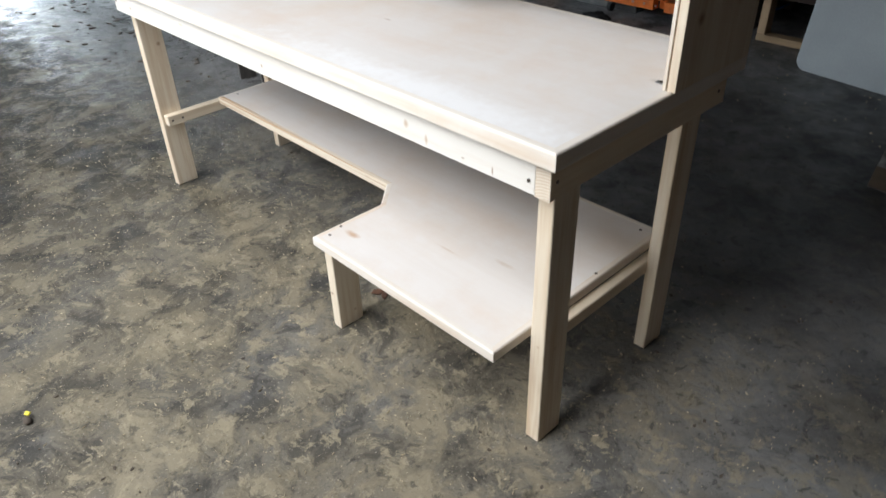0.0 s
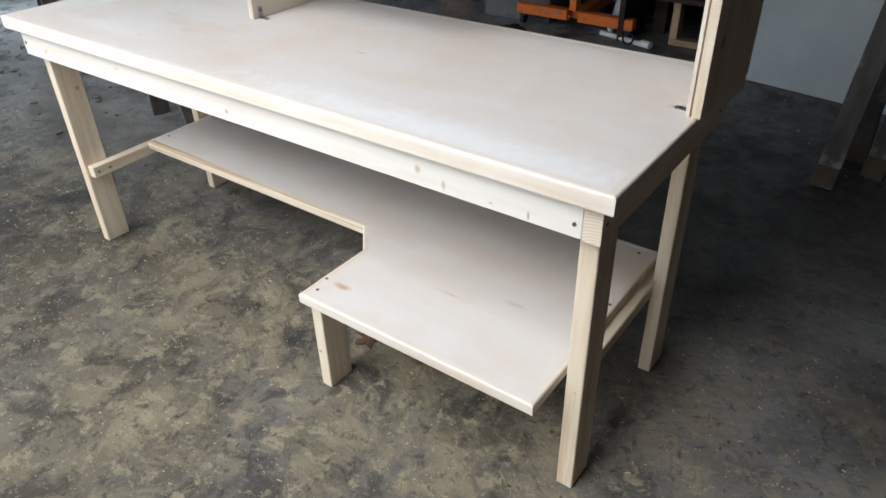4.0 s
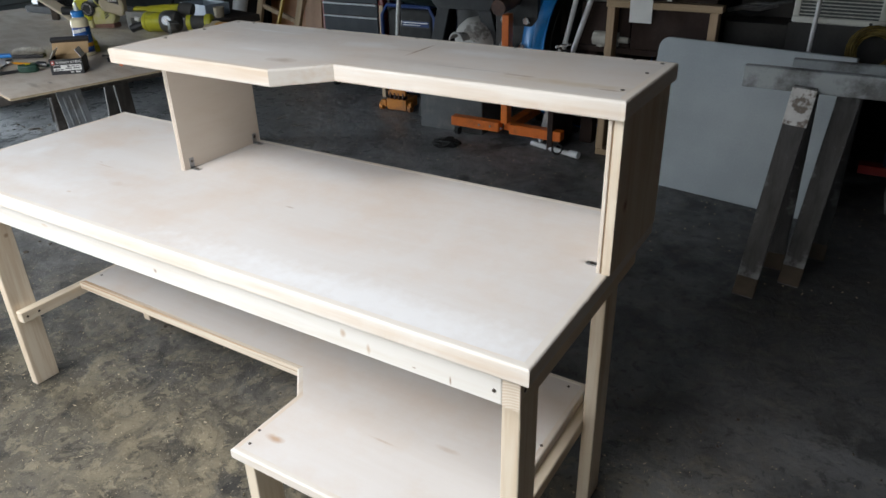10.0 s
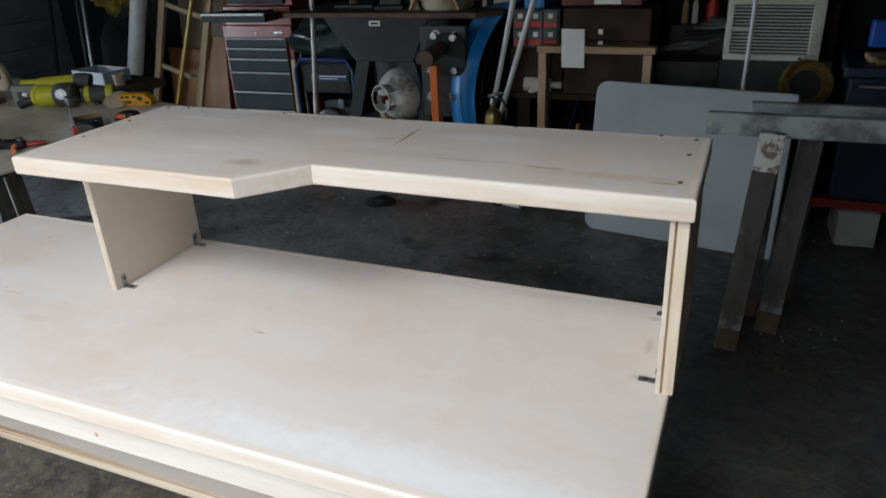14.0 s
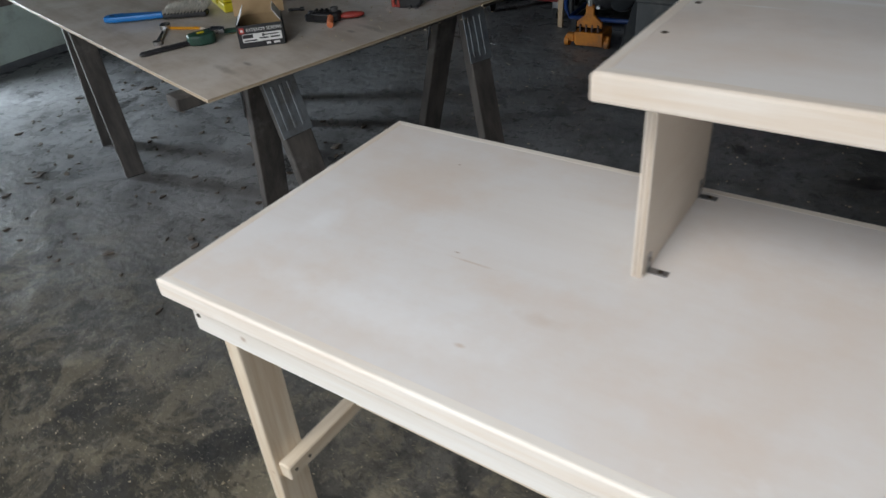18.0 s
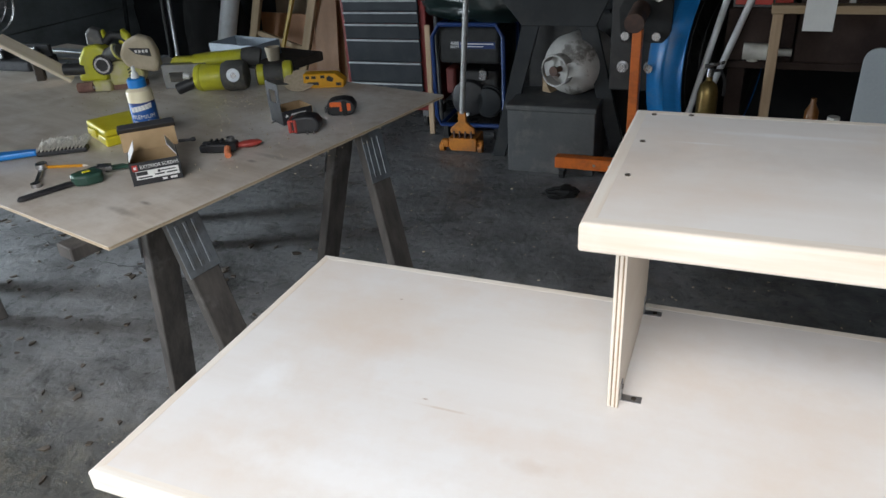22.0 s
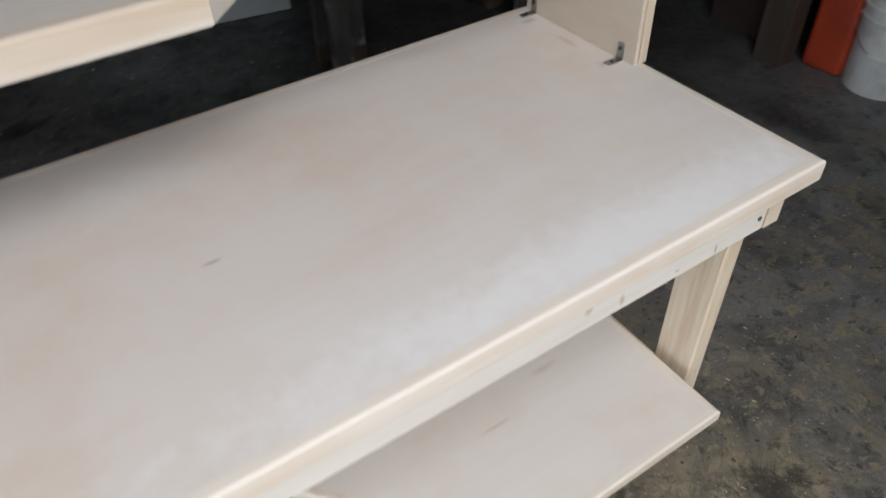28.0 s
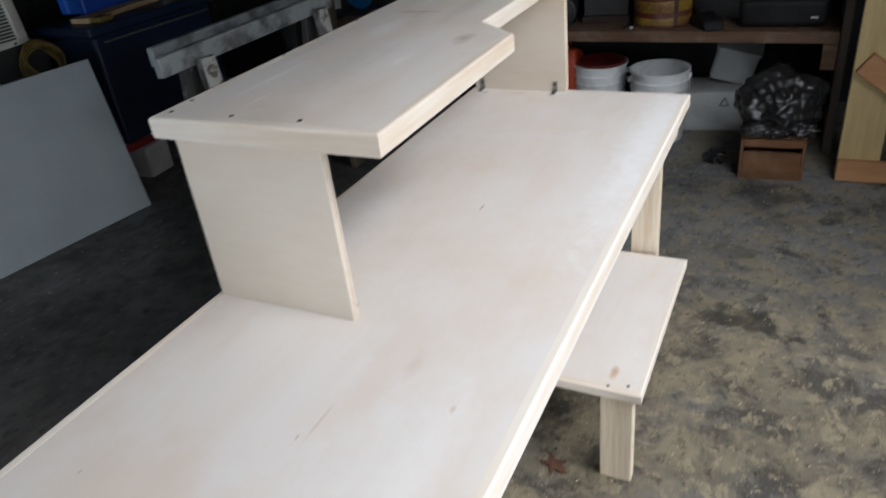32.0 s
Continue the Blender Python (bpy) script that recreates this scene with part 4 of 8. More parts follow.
words("print", "EXTERIOR SCREWS", 0.0115, Matrix.Translation((0.012, -0.0574, 0.043)) @ pose(0, 0, 0, 90), WHITEP, sb)
part("logo", box(-0.057, -0.044, -0.0582, -0.0572, 0.036, 0.050, 0), REDP, sb)
part("logo_mark", box(-0.054, -0.047, -0.0586, -0.0583, 0.040, 0.046, 0), WHITEP, sb)
part("screw_picture", box(0.008, 0.050, -0.0592, -0.0586, 0.0275, 0.0300, 0), BLACKCARD, sb)
part("screw_picture", box(0.004, 0.010, -0.0593, -0.0587, 0.0255, 0.0320, 0), BLACKCARD, sb)
for x0, x1, z0 in ((-0.048, -0.012, 0.0165), (-0.005, 0.020, 0.0200), (0.026, 0.052, 0.0200)):
    part("print_bar", box(x0, x1, -0.0592, -0.0586, z0, z0 + 0.0032, 0), BLACKCARD, sb)
for x0, x1 in ((0.012, 0.024), (0.032, 0.050)):
    part("print_bar", box(x0, x1, -0.0580, -0.0572, 0.005, 0.010, 0), WHITEP, sb)

# spring clamp, open small box, tape measures
PALERED = surf("faded_red_plastic", (0.46, 0.07, 0.05), (0.38, 0.05, 0.04), rough=0.4, scale=10)
PALEOR = surf("worn_orange_tip", (0.80, 0.27, 0.12), (0.66, 0.18, 0.07), rough=0.5, scale=60)
cl = thing("spring_clamp", facing(0.30, 0.625, 0), "black spring clamp with red and orange grips", "clamp")
part("body", prism([(-0.055, -0.024), (0.02, -0.040), (0.045, -0.022), (0.048, 0.018), (-0.01, 0.028), (-0.055, 0.015)], 0.004, 0.034, 0.007, 2), BLACKPLA, cl)
part("jaw", box(-0.078, -0.045, -0.022, -0.004, 0.004, 0.030, 0.005), BLACKPLA, cl)
part("jaw", box(-0.074, -0.045, 0.004, 0.018, 0.004, 0.034, 0.005), BLACKPLA, cl)
for k in range(4):
    part("rib", box(-0.045 + 0.018 * k, -0.036 + 0.018 * k, -0.010, 0.016, 0.034, 0.041, 0.002), BLACKPLA, cl)
part("spring", lathe([(0.010, 0), (0.014, 0), (0.014, 0.046), (0.010, 0.046), (0.010, 0)], 18), GREYPLA, cl).location = (0.024, 0.004, 0)
part("grip", moved(blob(0.046, 0.021, 0.011, 0.04, 1, 3, 1.0), pose(0.078, 0.022, 0.006, 0, 0, 14)), PALERED, cl, "flat faded red grip")
part("trigger", tube([(0.020, -0.034, 0.022), (0.024, -0.058, 0.016), (0.030, -0.078, 0.010)], 0.011, 8), PALEOR, cl, "worn orange tip")
ob_ = thing("small_box", on_table(0.345, 0.985, 72), "small open black cardboard box with its windowed lid up", "box")
for nm, bm, mt in (("front_side", box(-0.060, 0.060, -0.052, -0.050, 0, 0.050, 0), BLACKCARD), ("back_side", box(-0.060, 0.060, 0.050, 0.052, 0, 0.050, 0), CARD),
                   ("end_side", box(-0.062, -0.060, -0.052, 0.052, 0, 0.050, 0), BLACKCARD), ("end_side", box(0.060, 0.062, -0.052, 0.052, 0, 0.050, 0), CARD),
                   ("bottom", box(-0.060, 0.060, -0.050, 0.050, 0.001, 0.003, 0), CARD),
                   ("lid_frame", join(box(-0.064, -0.062, -0.052, 0.052, 0.050, 0.078, 0), box(-0.064, -0.062, -0.052, 0.052, 0.125, 0.150, 0), box(-0.064, -0.062, -0.052, -0.026, 0.078, 0.125, 0), box(-0.064, -0.062, 0.026, 0.052, 0.078, 0.125, 0)), BLACKCARD),
                   ("lid_tuck", moved(box(0, 0.050, -0.046, 0.046, -0.001, 0.001, 0), pose(-0.063, 0, 0.151, 0, 10)), GREYPLA),
                   ("label_triangle", prism([(-0.050, 0.028), (-0.036, 0.028), (-0.043, 0.040)], -0.0532, -0.0522, 0, 1, "xz"), WHITEP),
                   ("print_bar", box(-0.026, 0.034, -0.0532, -0.0522, 0.031, 0.037, 0), WHITEP)):
    part(nm, bm, mt, ob_)


def tape_case(m, label):
    """A tape measure with a rubber-bound case and a steel hook."""
    t = thing("tape_measure", m, label, "tape measure", "tape measures")
    part("case", prism([(-0.050, 0.004), (-0.030, 0.0), (0.034, 0.0), (0.052, 0.012), (0.056, 0.036), (0.040, 0.058), (0.010, 0.064), (-0.030, 0.060), (-0.050, 0.050)], -0.034, 0.034, 0.009, 3, "xz"), BLACKPLA, t)
    return t


t1 = tape_case(facing(0.19, 0.905, -6), "black tape measure with a red end frame on the table")
part("end_frame", join(box(-0.056, -0.044, -0.038, -0.032, 0.006, 0.052, 0.002), box(-0.036, -0.026, -0.038, -0.032, 0.006, 0.052, 0.002), box(-0.044, -0.036, -0.038, -0.032, 0.006, 0.014, 0.002),
                       box(-0.044, -0.036, -0.038, -0.032, 0.044, 0.052, 0.002), box(-0.058, -0.050, -0.034, 0.030, 0.010, 0.050, 0.003)), PALERED, t1, "red end frame")
for x in (0.012, 0.036):
    part("clip_screw", rod((x, -0.034, 0.008), (x, -0.044, 0.004), 0.005), CHROME, t1)
t2 = tape_case(facing(0.215, 1.12, -4), "black and orange tape measure on the table")
part("side_panel", join(box(-0.038, 0.006, -0.037, -0.0345, 0.036, 0.054, 0.002), box(-0.002, 0.006, -0.037, -0.0345, 0.018, 0.036, 0.002)), ORANGE, t2, "orange side panel")
part("side_panel", box(0.026, 0.040, -0.037, -0.0345, 0.020, 0.048, 0.002), ORANGE, t2)
part("rubber_band", box(0.008, 0.024, -0.0385, -0.034, 0.002, 0.060, 0.002), RUBBERB, t2)
part("hook", box(-0.062, -0.050, -0.020, -0.002, 0.010, 0.034, 0.001), CHROME, t2)

# yellow pack with a sanding disc leaning on it
PACKY = surf("pack_yellow", (0.78, 0.40, 0.015), (0.70, 0.34, 0.015), rough=0.4, scale=10)
jc = thing("accessory_pack", facing(0.56, 1.385, -8), "yellow and black power tool accessory pack", "pack")
part("carton", prism([(-0.085, 0.0), (0.090, 0.0), (0.095, 0.030), (0.060, 0.060), (-0.080, 0.062)], -0.028, 0.030, 0.003, 1, "xz"), PACKY, jc)
part("hang_slot", prism([(0.022, 0.030), (0.045, 0.026), (0.052, 0.040), (0.034, 0.052), (0.020, 0.044)], -0.0296, -0.0282, 0, 1, "xz"), BLACKPLA, jc)
for x0, z0, w_ in ((-0.07, 0.040, 0.016), (-0.045, 0.040, 0.020), (-0.065, 0.014, 0.05), (0.060, 0.010, 0.022), (-0.005, 0.042, 0.018)):
    part("print_bar", box(x0, x0 + w_, -0.0296, -0.0282, z0, z0 + 0.012, 0), BLACKPLA, jc)
SANDP = surf("tan_abrasive_paper", (0.60, 0.50, 0.36), (0.52, 0.43, 0.30), rough=0.9, scale=60)
solo("sanding_disc", lathe([(0, 0.0), (0.068, 0.0), (0.069, 0.0012), (0.068, 0.0024), (0, 0.0024)], 34), SANDP, facing(0.645, 1.325, 0, TABLE_Z + 0.031) @ pose(0, 0, 0, 27), "tan sanding disc leaning on a yellow pack", "sanding disc")

# circular saw lying on its side: barrel, dark nose cap and steel shoe
DUSTGREY = surf("dusty_charcoal_rubber", (0.075, 0.075, 0.072), (0.055, 0.055, 0.053), rough=0.7, scale=14, dirt=(0.30, 0.27, 0.20), dirt_scale=16, dirt_amount=0.35)
SHOE = surf("dull_shoe_steel", (0.30, 0.30, 0.30), (0.24, 0.24, 0.24), rough=0.5, metal=0.5, scale=15)
cs = thing("circular_saw", facing(0.93, 1.15, -6), "lime and charcoal cordless circular saw on its side", "circular saw", "cordless tools")
part("motor", rod((-0.115, 0, 0.062), (0.012, 0, 0.062), 0.056, bevel=0.014, sides=28), LIME, cs)
part("motor_rib", lathe([(0.056, 0), (0.0585, 0.002), (0.0585, 0.010), (0.056, 0.012)], 28), LIME, cs).matrix_local = pose(-0.095, 0, 0.062, 0, 90)
nose = part("end_cap", rod((0.0, 0, 0.064), (0.112, 0.008, 0.066), 0.064, bevel=0.026, sides=30), DUSTGREY, cs, "dusty charcoal nose cap")
part("spindle_cover", rod((0.066, -0.050, 0.080), (0.074, -0.072, 0.083), 0.027, sides=24), SHEETMETAL, nose, "bright round spindle cover")
part("spindle", rod((0.074, -0.071, 0.083), (0.0755, -0.0745, 0.0834), 0.012, sides=16), CHROME, nose)
part("handle_neck", tube([(-0.11, -0.02, 0.05), (-0.15, -0.035, 0.040), (-0.19, -0.04, 0.026)], 0.024, 10), BLACKPLA, cs)
part("knob", rod((-0.125, -0.045, 0.080), (-0.150, -0.050, 0.088), 0.013, sides=14), WHITEP, cs)
part("upper_body", tube([(-0.16, 0.13, 0.098), (-0.08, 0.13, 0.105), (0.03, 0.12, 0.112), (0.075, 0.11, 0.115)], 0.038, 12), LIME, cs)
part("grip", tube([(0.07, 0.115, 0.115), (0.11, 0.115, 0.118), (0.14, 0.12, 0.11)], 0.042, 12), DUSTGREY, cs)
part("shoe", join(box(-0.30, -0.10, 0.075, 0.079, 0.0, 0.030, 0.001), box(-0.30, -0.10, 0.075, 0.079, 0.072, 0.105, 0.001), box(-0.30, -0.27, 0.075, 0.079, 0.030, 0.072, 0.001),
                  box(-0.21, -0.16, 0.075, 0.079, 0.030, 0.072, 0.001), box(-0.12, -0.10, 0.075, 0.079, 0.030, 0.072, 0.001), box(-0.30, -0.10, 0.079, 0.12, 0.100, 0.105, 0.001)), SHOE, cs, "dull steel shoe with slots")
part("guard", prism([(-0.10, 0.03), (0.0, 0.03), (0.01, 0.075), (-0.05, 0.095), (-0.10, 0.08)], 0.058, 0.072, 0.004, 1, "xz"), BLACKPLA, cs)
part("top_fin", prism([(-0.27, 0.106), (-0.12, 0.106), (-0.14, 0.128), (-0.25, 0.132)], 0.10, 0.14, 0.006, 1, "xz"), LIME, cs)
rs = thing("cordless_drill", facing(0.79, 1.31, 6), "lime and charcoal cordless drill on its side", "drill", "cordless tools")
part("body", tube([(-0.07, 0, 0.050), (0.0, 0, 0.052), (0.06, 0, 0.050)], 0.040, 14), DUSTGREY, rs)
part("band", moved(lathe([(0.041, 0), (0.045, 0.003), (0.045, 0.026), (0.041, 0.029)], 24), pose(-0.065, 0, 0.052, 0, 90)), LIME, rs)
part("collar", rod((0.045, 0, 0.050), (0.088, 0, 0.050), 0.052, bevel=0.012, sides=24), LIME, rs)
part("chuck", rod((0.088, 0, 0.050), (0.115, 0, 0.048), 0.022, 0.016), BLACKPLA, rs)
part("bit", rod((0.115, 0, 0.048), (0.19, 0.02, 0.030), 0.005), STEEL_GREY, rs)
part("foot", rod((-0.01, -0.012, 0.0), (-0.01, -0.012, 0.020), 0.018), BLACKPLA, rs)

# belt sander with dust bag
RUSTBELT = surf("abrasive_belt", (0.20, 0.10, 0.08), (0.28, 0.16, 0.12), rough=0.85, scale=15)
DUSTYLIME = surf("dusty_lime_plastic", (0.50, 0.49, 0.10), (0.56, 0.52, 0.26), rough=0.6, scale=9, dirt=(0.58, 0.52, 0.36), dirt_scale=10, dirt_at=(0.45, 0.62), dirt_amount=0.7)
bs = thing("belt_sander", facing(1.49, 0.93, -4) @ Matrix.Scale(0.88, 4), "dusty lime belt sander with a canvas dust bag", "sander", "cordless tools")
part("base", box(-0.045, 0.045, -0.040, 0.06, 0.0, 0.056, 0.010, 2), DUSTYLIME, bs)
part("roller", rod((-0.125, -0.035, 0.026), (-0.045, -0.030, 0.026), 0.025, sides=20), RUSTBELT, bs, "worn red-brown abrasive belt roller")
part("roller_end", rod((-0.044, -0.030, 0.026), (-0.036, -0.030, 0.026), 0.016, sides=18), CHROME, bs)
part("platen", box(-0.15, 0.20, -0.01, 0.075, 0.0, 0.030, 0.004), RUSTBELT, bs)
part("housing", prism([(-0.115, 0.055), (0.03, 0.050), (0.05, 0.12), (0.06, 0.20), (0.02, 0.235), (-0.05, 0.225), (-0.09, 0.17)], -0.030, 0.065, 0.016, 2, "xz"), LIME, bs)
part("front_knob", tube([(-0.075, -0.01, 0.115), (-0.11, -0.02, 0.118), (-0.175, -0.025, 0.120)], 0.030, 12), BLACKPLA, bs, "black front knob")
part("lower_body", prism([(0.04, 0.020), (0.20, 0.030), (0.225, 0.07), (0.21, 0.125), (0.10, 0.150), (0.04, 0.13)], -0.02, 0.060, 0.018, 2, "xz"), DUSTYLIME, bs)
for k in range(3):
    part("vent_slot", moved(box(-0.022, 0.022, -0.0012, 0.0012, -0.0035, 0.0035, 0), pose(0.165, -0.0205, 0.080 + 0.016 * k, 0, -32)), BLACKPLA, bs)
gear = [(0.052 * math.cos(a), 0.052 * math.sin(a)) if k % 2 else (0.046 * math.cos(a), 0.046 * math.sin(a)) for k, a in enumerate(np.linspace(0, 2 * math.pi, 49)[:-1])]
part("gear_cover", moved(prism(gear, 0.0, 0.012, 0), pose(0.035, -0.032, 0.135, 90)), BLACKPLA, bs, "black toothed gear cover")
part("gear_ring", moved(lathe([(0.030, 0), (0.040, 0), (0.040, 0.004), (0.030, 0.004), (0.030, 0)], 26), pose(0.035, -0.0445, 0.135, 90)), CHROME, bs)
part("motor", tube([(0.04, 0.0, 0.165), (0.085, -0.01, 0.185), (0.135, -0.02, 0.198)], 0.036, 14), DUSTGREY, bs, "dusty grey motor")
part("motor_ring", moved(lathe([(0.037, 0), (0.042, 0.004), (0.042, 0.012), (0.037, 0.016)], 24), pose(0.105, -0.014, 0.19, 0, 70)), DUSTYLIME, bs)
part("dust_cap", prism([(-0.045, 0.225), (0.045, 0.225), (0.035, 0.300), (-0.01, 0.315), (-0.040, 0.285)], 0.005, 0.060, 0.012, 2, "xz"), GREYPLA, bs, "grey dust cover")
part("handle", tube([(0.045, 0.03, 0.235), (0.085, 0.03, 0.268), (0.13, 0.03, 0.262), (0.155, 0.03, 0.235)], 0.022, 10), BLACKPLA, bs, "black grip")
part("handle_hook", prism([(0.115, 0.225), (0.175, 0.215), (0.180, 0.265), (0.145, 0.300), (0.135, 0.262)], 0.010, 0.050, 0.008, 1, "xz"), LIME, bs)
part("handle_hook", prism([(0.040, 0.235), (0.062, 0.235), (0.050, 0.300), (0.040, 0.295)], 0.015, 0.045, 0.006, 1, "xz"), LIME, bs)
bag = part("dust_bag", prism([(0.13, 0.18), (0.155, 0.120), (0.30, 0.085), (0.325, 0.110), (0.325, 0.190), (0.300, 0.255), (0.24, 0.275), (0.17, 0.245)], -0.055, 0.015, 0.022, 3, "xz"), CANVAS, bs, "tan canvas dust bag with dark badge")
part("badge", prism([(0.195, 0.215), (0.300, 0.208), (0.302, 0.168), (0.225, 0.185)], -0.0595, -0.0555, 0.001, 1, "xz"), BLACKPLA, bag)
for k in range(4):
    part("print_bar", box(0.225 + k * 0.018, 0.237 + k * 0.018, -0.0615, -0.0598, 0.190, 0.204, 0), WHITEP, bag)
solo("board_offcut", box(-0.34, 0.0, -0.036, 0.036, -0.011, 0.011, 0.003), PINE["x"], facing(1.80, 0.955, 0, TABLE_Z + 0.020) @ pose(0, 0, 0, 0, 0, 12) @ pose(0, 0, 0, 0, 38) @ pose(0, 0, 0, 28), "pale pine offcut leaning up beside the belt sander", "board")
rest = thing("wood_block", facing(1.985, 0.90, 12), "dark wood block holding up the pine offcut", "block")
part("body", box(-0.030, 0.012, -0.012, 0.030, 0.0, 0.118, 0.004), POSTDARK, rest)
solo("wood_scrap", blob(0.05, 0.026, 0.016, 0.3, 2, 2, 5.0), surf("bark_brown", (0.09, 0.05, 0.035), rough=0.8), on_table(1.515, 0.275, 20), "small dark brown scrap of wood", "scrap")
sbn = thing("side_bench", on_table(0, 0, 0, 0), "dark plank bench behind the plywood table", "bench")
part("top", box(-1.72, -1.06, 1.505, 1.90, 0.880, 0.925, 0.004), POSTDARK, sbn)
for x in (-1.66, -1.22):
    part("bracket", join(box(x, x + 0.06, 1.28, 1.86, 0.850, 0.8795, 0.003), box(x, x + 0.06, 1.28, 1.47, 0.880, 0.9075, 0.002)), POSTDARK, sbn)
tr = thing("tray", on_table(1.40, 1.68, 4), "shallow grey-blue plastic tray", "tray")
part("base", box(-0.15, 0.15, -0.085, 0.085, 0, 0.004, 0), TRAY, tr)
for nm, bm in (("side", box(-0.16, 0.16, -0.095, -0.089, 0, 0.075, 0.002)), ("side", box(-0.16, 0.16, 0.089, 0.095, 0, 0.075, 0.002)),
               ("end", box(-0.16, -0.154, -0.089, 0.089, 0, 0.075, 0.002)), ("end", box(0.154, 0.16, -0.089, 0.089, 0, 0.075, 0.002))):
    part(nm, bm, TRAY, tr)
solo("paint_cup", lathe([(0.0, 0.0), (0.03, 0), (0.037, 0.065), (0.035, 0.065), (0.029, 0.004), (0, 0.004)], 20), CANVAS, on_table(1.17, 1.66), "cream plastic cup beside the tray", "cup")
solo("nail", rod((0, 0, 0.003), (0.05, 0.0, 0.003), 0.003, 0.002, 8), CHROME, facing(0.377, 0.91, 60), "steel nail lying on the plywood", "nail")
solo("drill_bit", join(rod((-0.025, 0, 0.006), (0.025, 0.004, 0.006), 0.0055, 0.004, 8), rod((0.018, 0.003, 0.007), (0.032, 0.005, 0.007), 0.0075, sides=8)), BLACKPLA, facing(0.509, 0.625, 5), "short dark drill bit", "drill bit")
MATTBLACK = surf("matt_black_casting", (0.03, 0.03, 0.032), (0.05, 0.05, 0.052), rough=0.85, scale=15, spec=0.2)
ms = thing("mitre_saw", on_table(2.42, 1.02, 15), "dark cast bench tool standing on the table", "saw")
part("base", prism([(-0.16, -0.10), (0.16, -0.10), (0.18, 0.0), (0.14, 0.11), (-0.14, 0.11), (-0.18, 0.0)], 0.0, 0.05, 0.01, 2), MATTBLACK, ms)
part("fence", box(-0.17, 0.17, 0.045, 0.065, 0.05, 0.11, 0.004), MATTBLACK, ms)
part("clamp_block", box(-0.13, -0.05, -0.06, 0.03, 0.05, 0.095, 0.006), BLACKPLA, ms)
part("clamp_block", box(0.05, 0.12, -0.05, 0.04, 0.05, 0.085, 0.006), BLACKPLA, ms)
part("clamp_screw", rod((-0.15, -0.02, 0.10), (0.13, 0.0, 0.10), 0.010), CHROME, ms)
for k in range(3):
    solo("metal_strip", box(-0.55, 0.35, -0.03, 0.03, 0, 0.006, 0.001), SHEETMETAL, on_table(2.15 - 0.05 * k, 1.42 - 0.09 * k, 8 + 3 * k, TABLE_Z), "pale sheet metal strip lying on the table", "metal strip", "metal strips")

# small table fan with a wire cage, turned to the bench
fan = thing("table_fan", pose(-5.10, 2.20, TABLE_Z, 0, 0, 62), "small table fan with a bright wire cage", "fan")
part("base", lathe([(0, 0), (0.09, 0), (0.092, 0.008), (0.06, 0.022), (0.018, 0.03), (0, 0.03)], 24), BLACKPLA, fan)
part("stem", rod((0, 0.03, 0.02), (0, 0.03, 0.30), 0.014), BLACKPLA, fan)
part("motor", rod((0, -0.01, 0.31), (0, 0.10, 0.31), 0.045, bevel=0.012), BLACKPLA, fan)
cage = []
for rr_, yy in ((0.165, -0.02), (0.165, -0.045), (0.12, -0.065), (0.07, -0.075), (0.03, -0.08)):
    cage.append(tube([(rr_ * math.cos(a), yy, 0.31 + rr_ * math.sin(a)) for a in np.linspace(0, 2 * math.pi, 29)[:-1]], 0.0025, 5, closed=True))
for k in range(24):
    a = 2 * math.pi * k / 24
    cage.append(tube([(r_ * math.cos(a), y_, 0.31 + r_ * math.sin(a)) for r_, y_ in ((0.03, -0.08), (0.12, -0.065), (0.165, -0.045), (0.165, -0.02))], 0.0016, 4))
part("cage", join(*cage), CHROME, fan, "bright wire cage")
for k in range(3):
    part("blade", moved(box(0.03, 0.135, -0.003, 0.003, -0.04, 0.04, 0.002), pose(0, -0.03, 0.31) @ pose(0, 0, 0, 0, 120 * k, 0) @ pose(0, 0, 0, 20)), GREYPLA, fan)

# ---- along the back wall ----
REDPAINT = surf("red_tool_chest_paint", (0.20, 0.016, 0.014), (0.15, 0.014, 0.012), rough=0.35, scale=5, dirt=(0.10, 0.03, 0.025), dirt_scale=8, dirt_amount=0.5)
DRAWER = surf("slate_drawer_paint", (0.024, 0.029, 0.035), (0.018, 0.022, 0.027), rough=0.6, scale=5, dirt=(0.04, 0.044, 0.048), dirt_scale=7, dirt_amount=0.3, vary=0.08, spec=0.25)
BLACKM = surf("black_painted_steel", (0.018, 0.018, 0.019), (0.03, 0.03, 0.03), rough=0.5, scale=10, dirt=(0.05, 0.045, 0.04), dirt_scale=8)
STANDM = surf("dark_grey_steel", (0.020, 0.023, 0.026), (0.015, 0.017, 0.019), rough=0.5, scale=5, dirt=(0.06, 0.055, 0.05), dirt_scale=7, dirt_amount=0.35, spec=0.3)
RUST = surf("rusty_steel", (0.10, 0.055, 0.04), (0.055, 0.035, 0.03), rough=0.75, scale=6, fine=40, dirt=(0.16, 0.08, 0.05), dirt_scale=9)
NAVY = surf("navy_plastic", (0.005, 0.012, 0.036), (0.004, 0.009, 0.027), rough=0.45, scale=5)
FRAMEBLUE = surf("blue_tube_paint", (0.006, 0.032, 0.14), (0.005, 0.025, 0.11), rough=0.4, scale=8)
SKYBLUE = surf("sky_blue_enamel", (0.012, 0.19, 0.50), (0.010, 0.15, 0.42), rough=0.4, scale=3, dirt=(0.16, 0.22, 0.28), dirt_scale=5, dirt_amount=0.5)
GREENBAG = surf("green_bin_bag", (0.008, 0.018, 0.017), (0.006, 0.013, 0.012), rough=0.32, scale=8, bump=0.4)
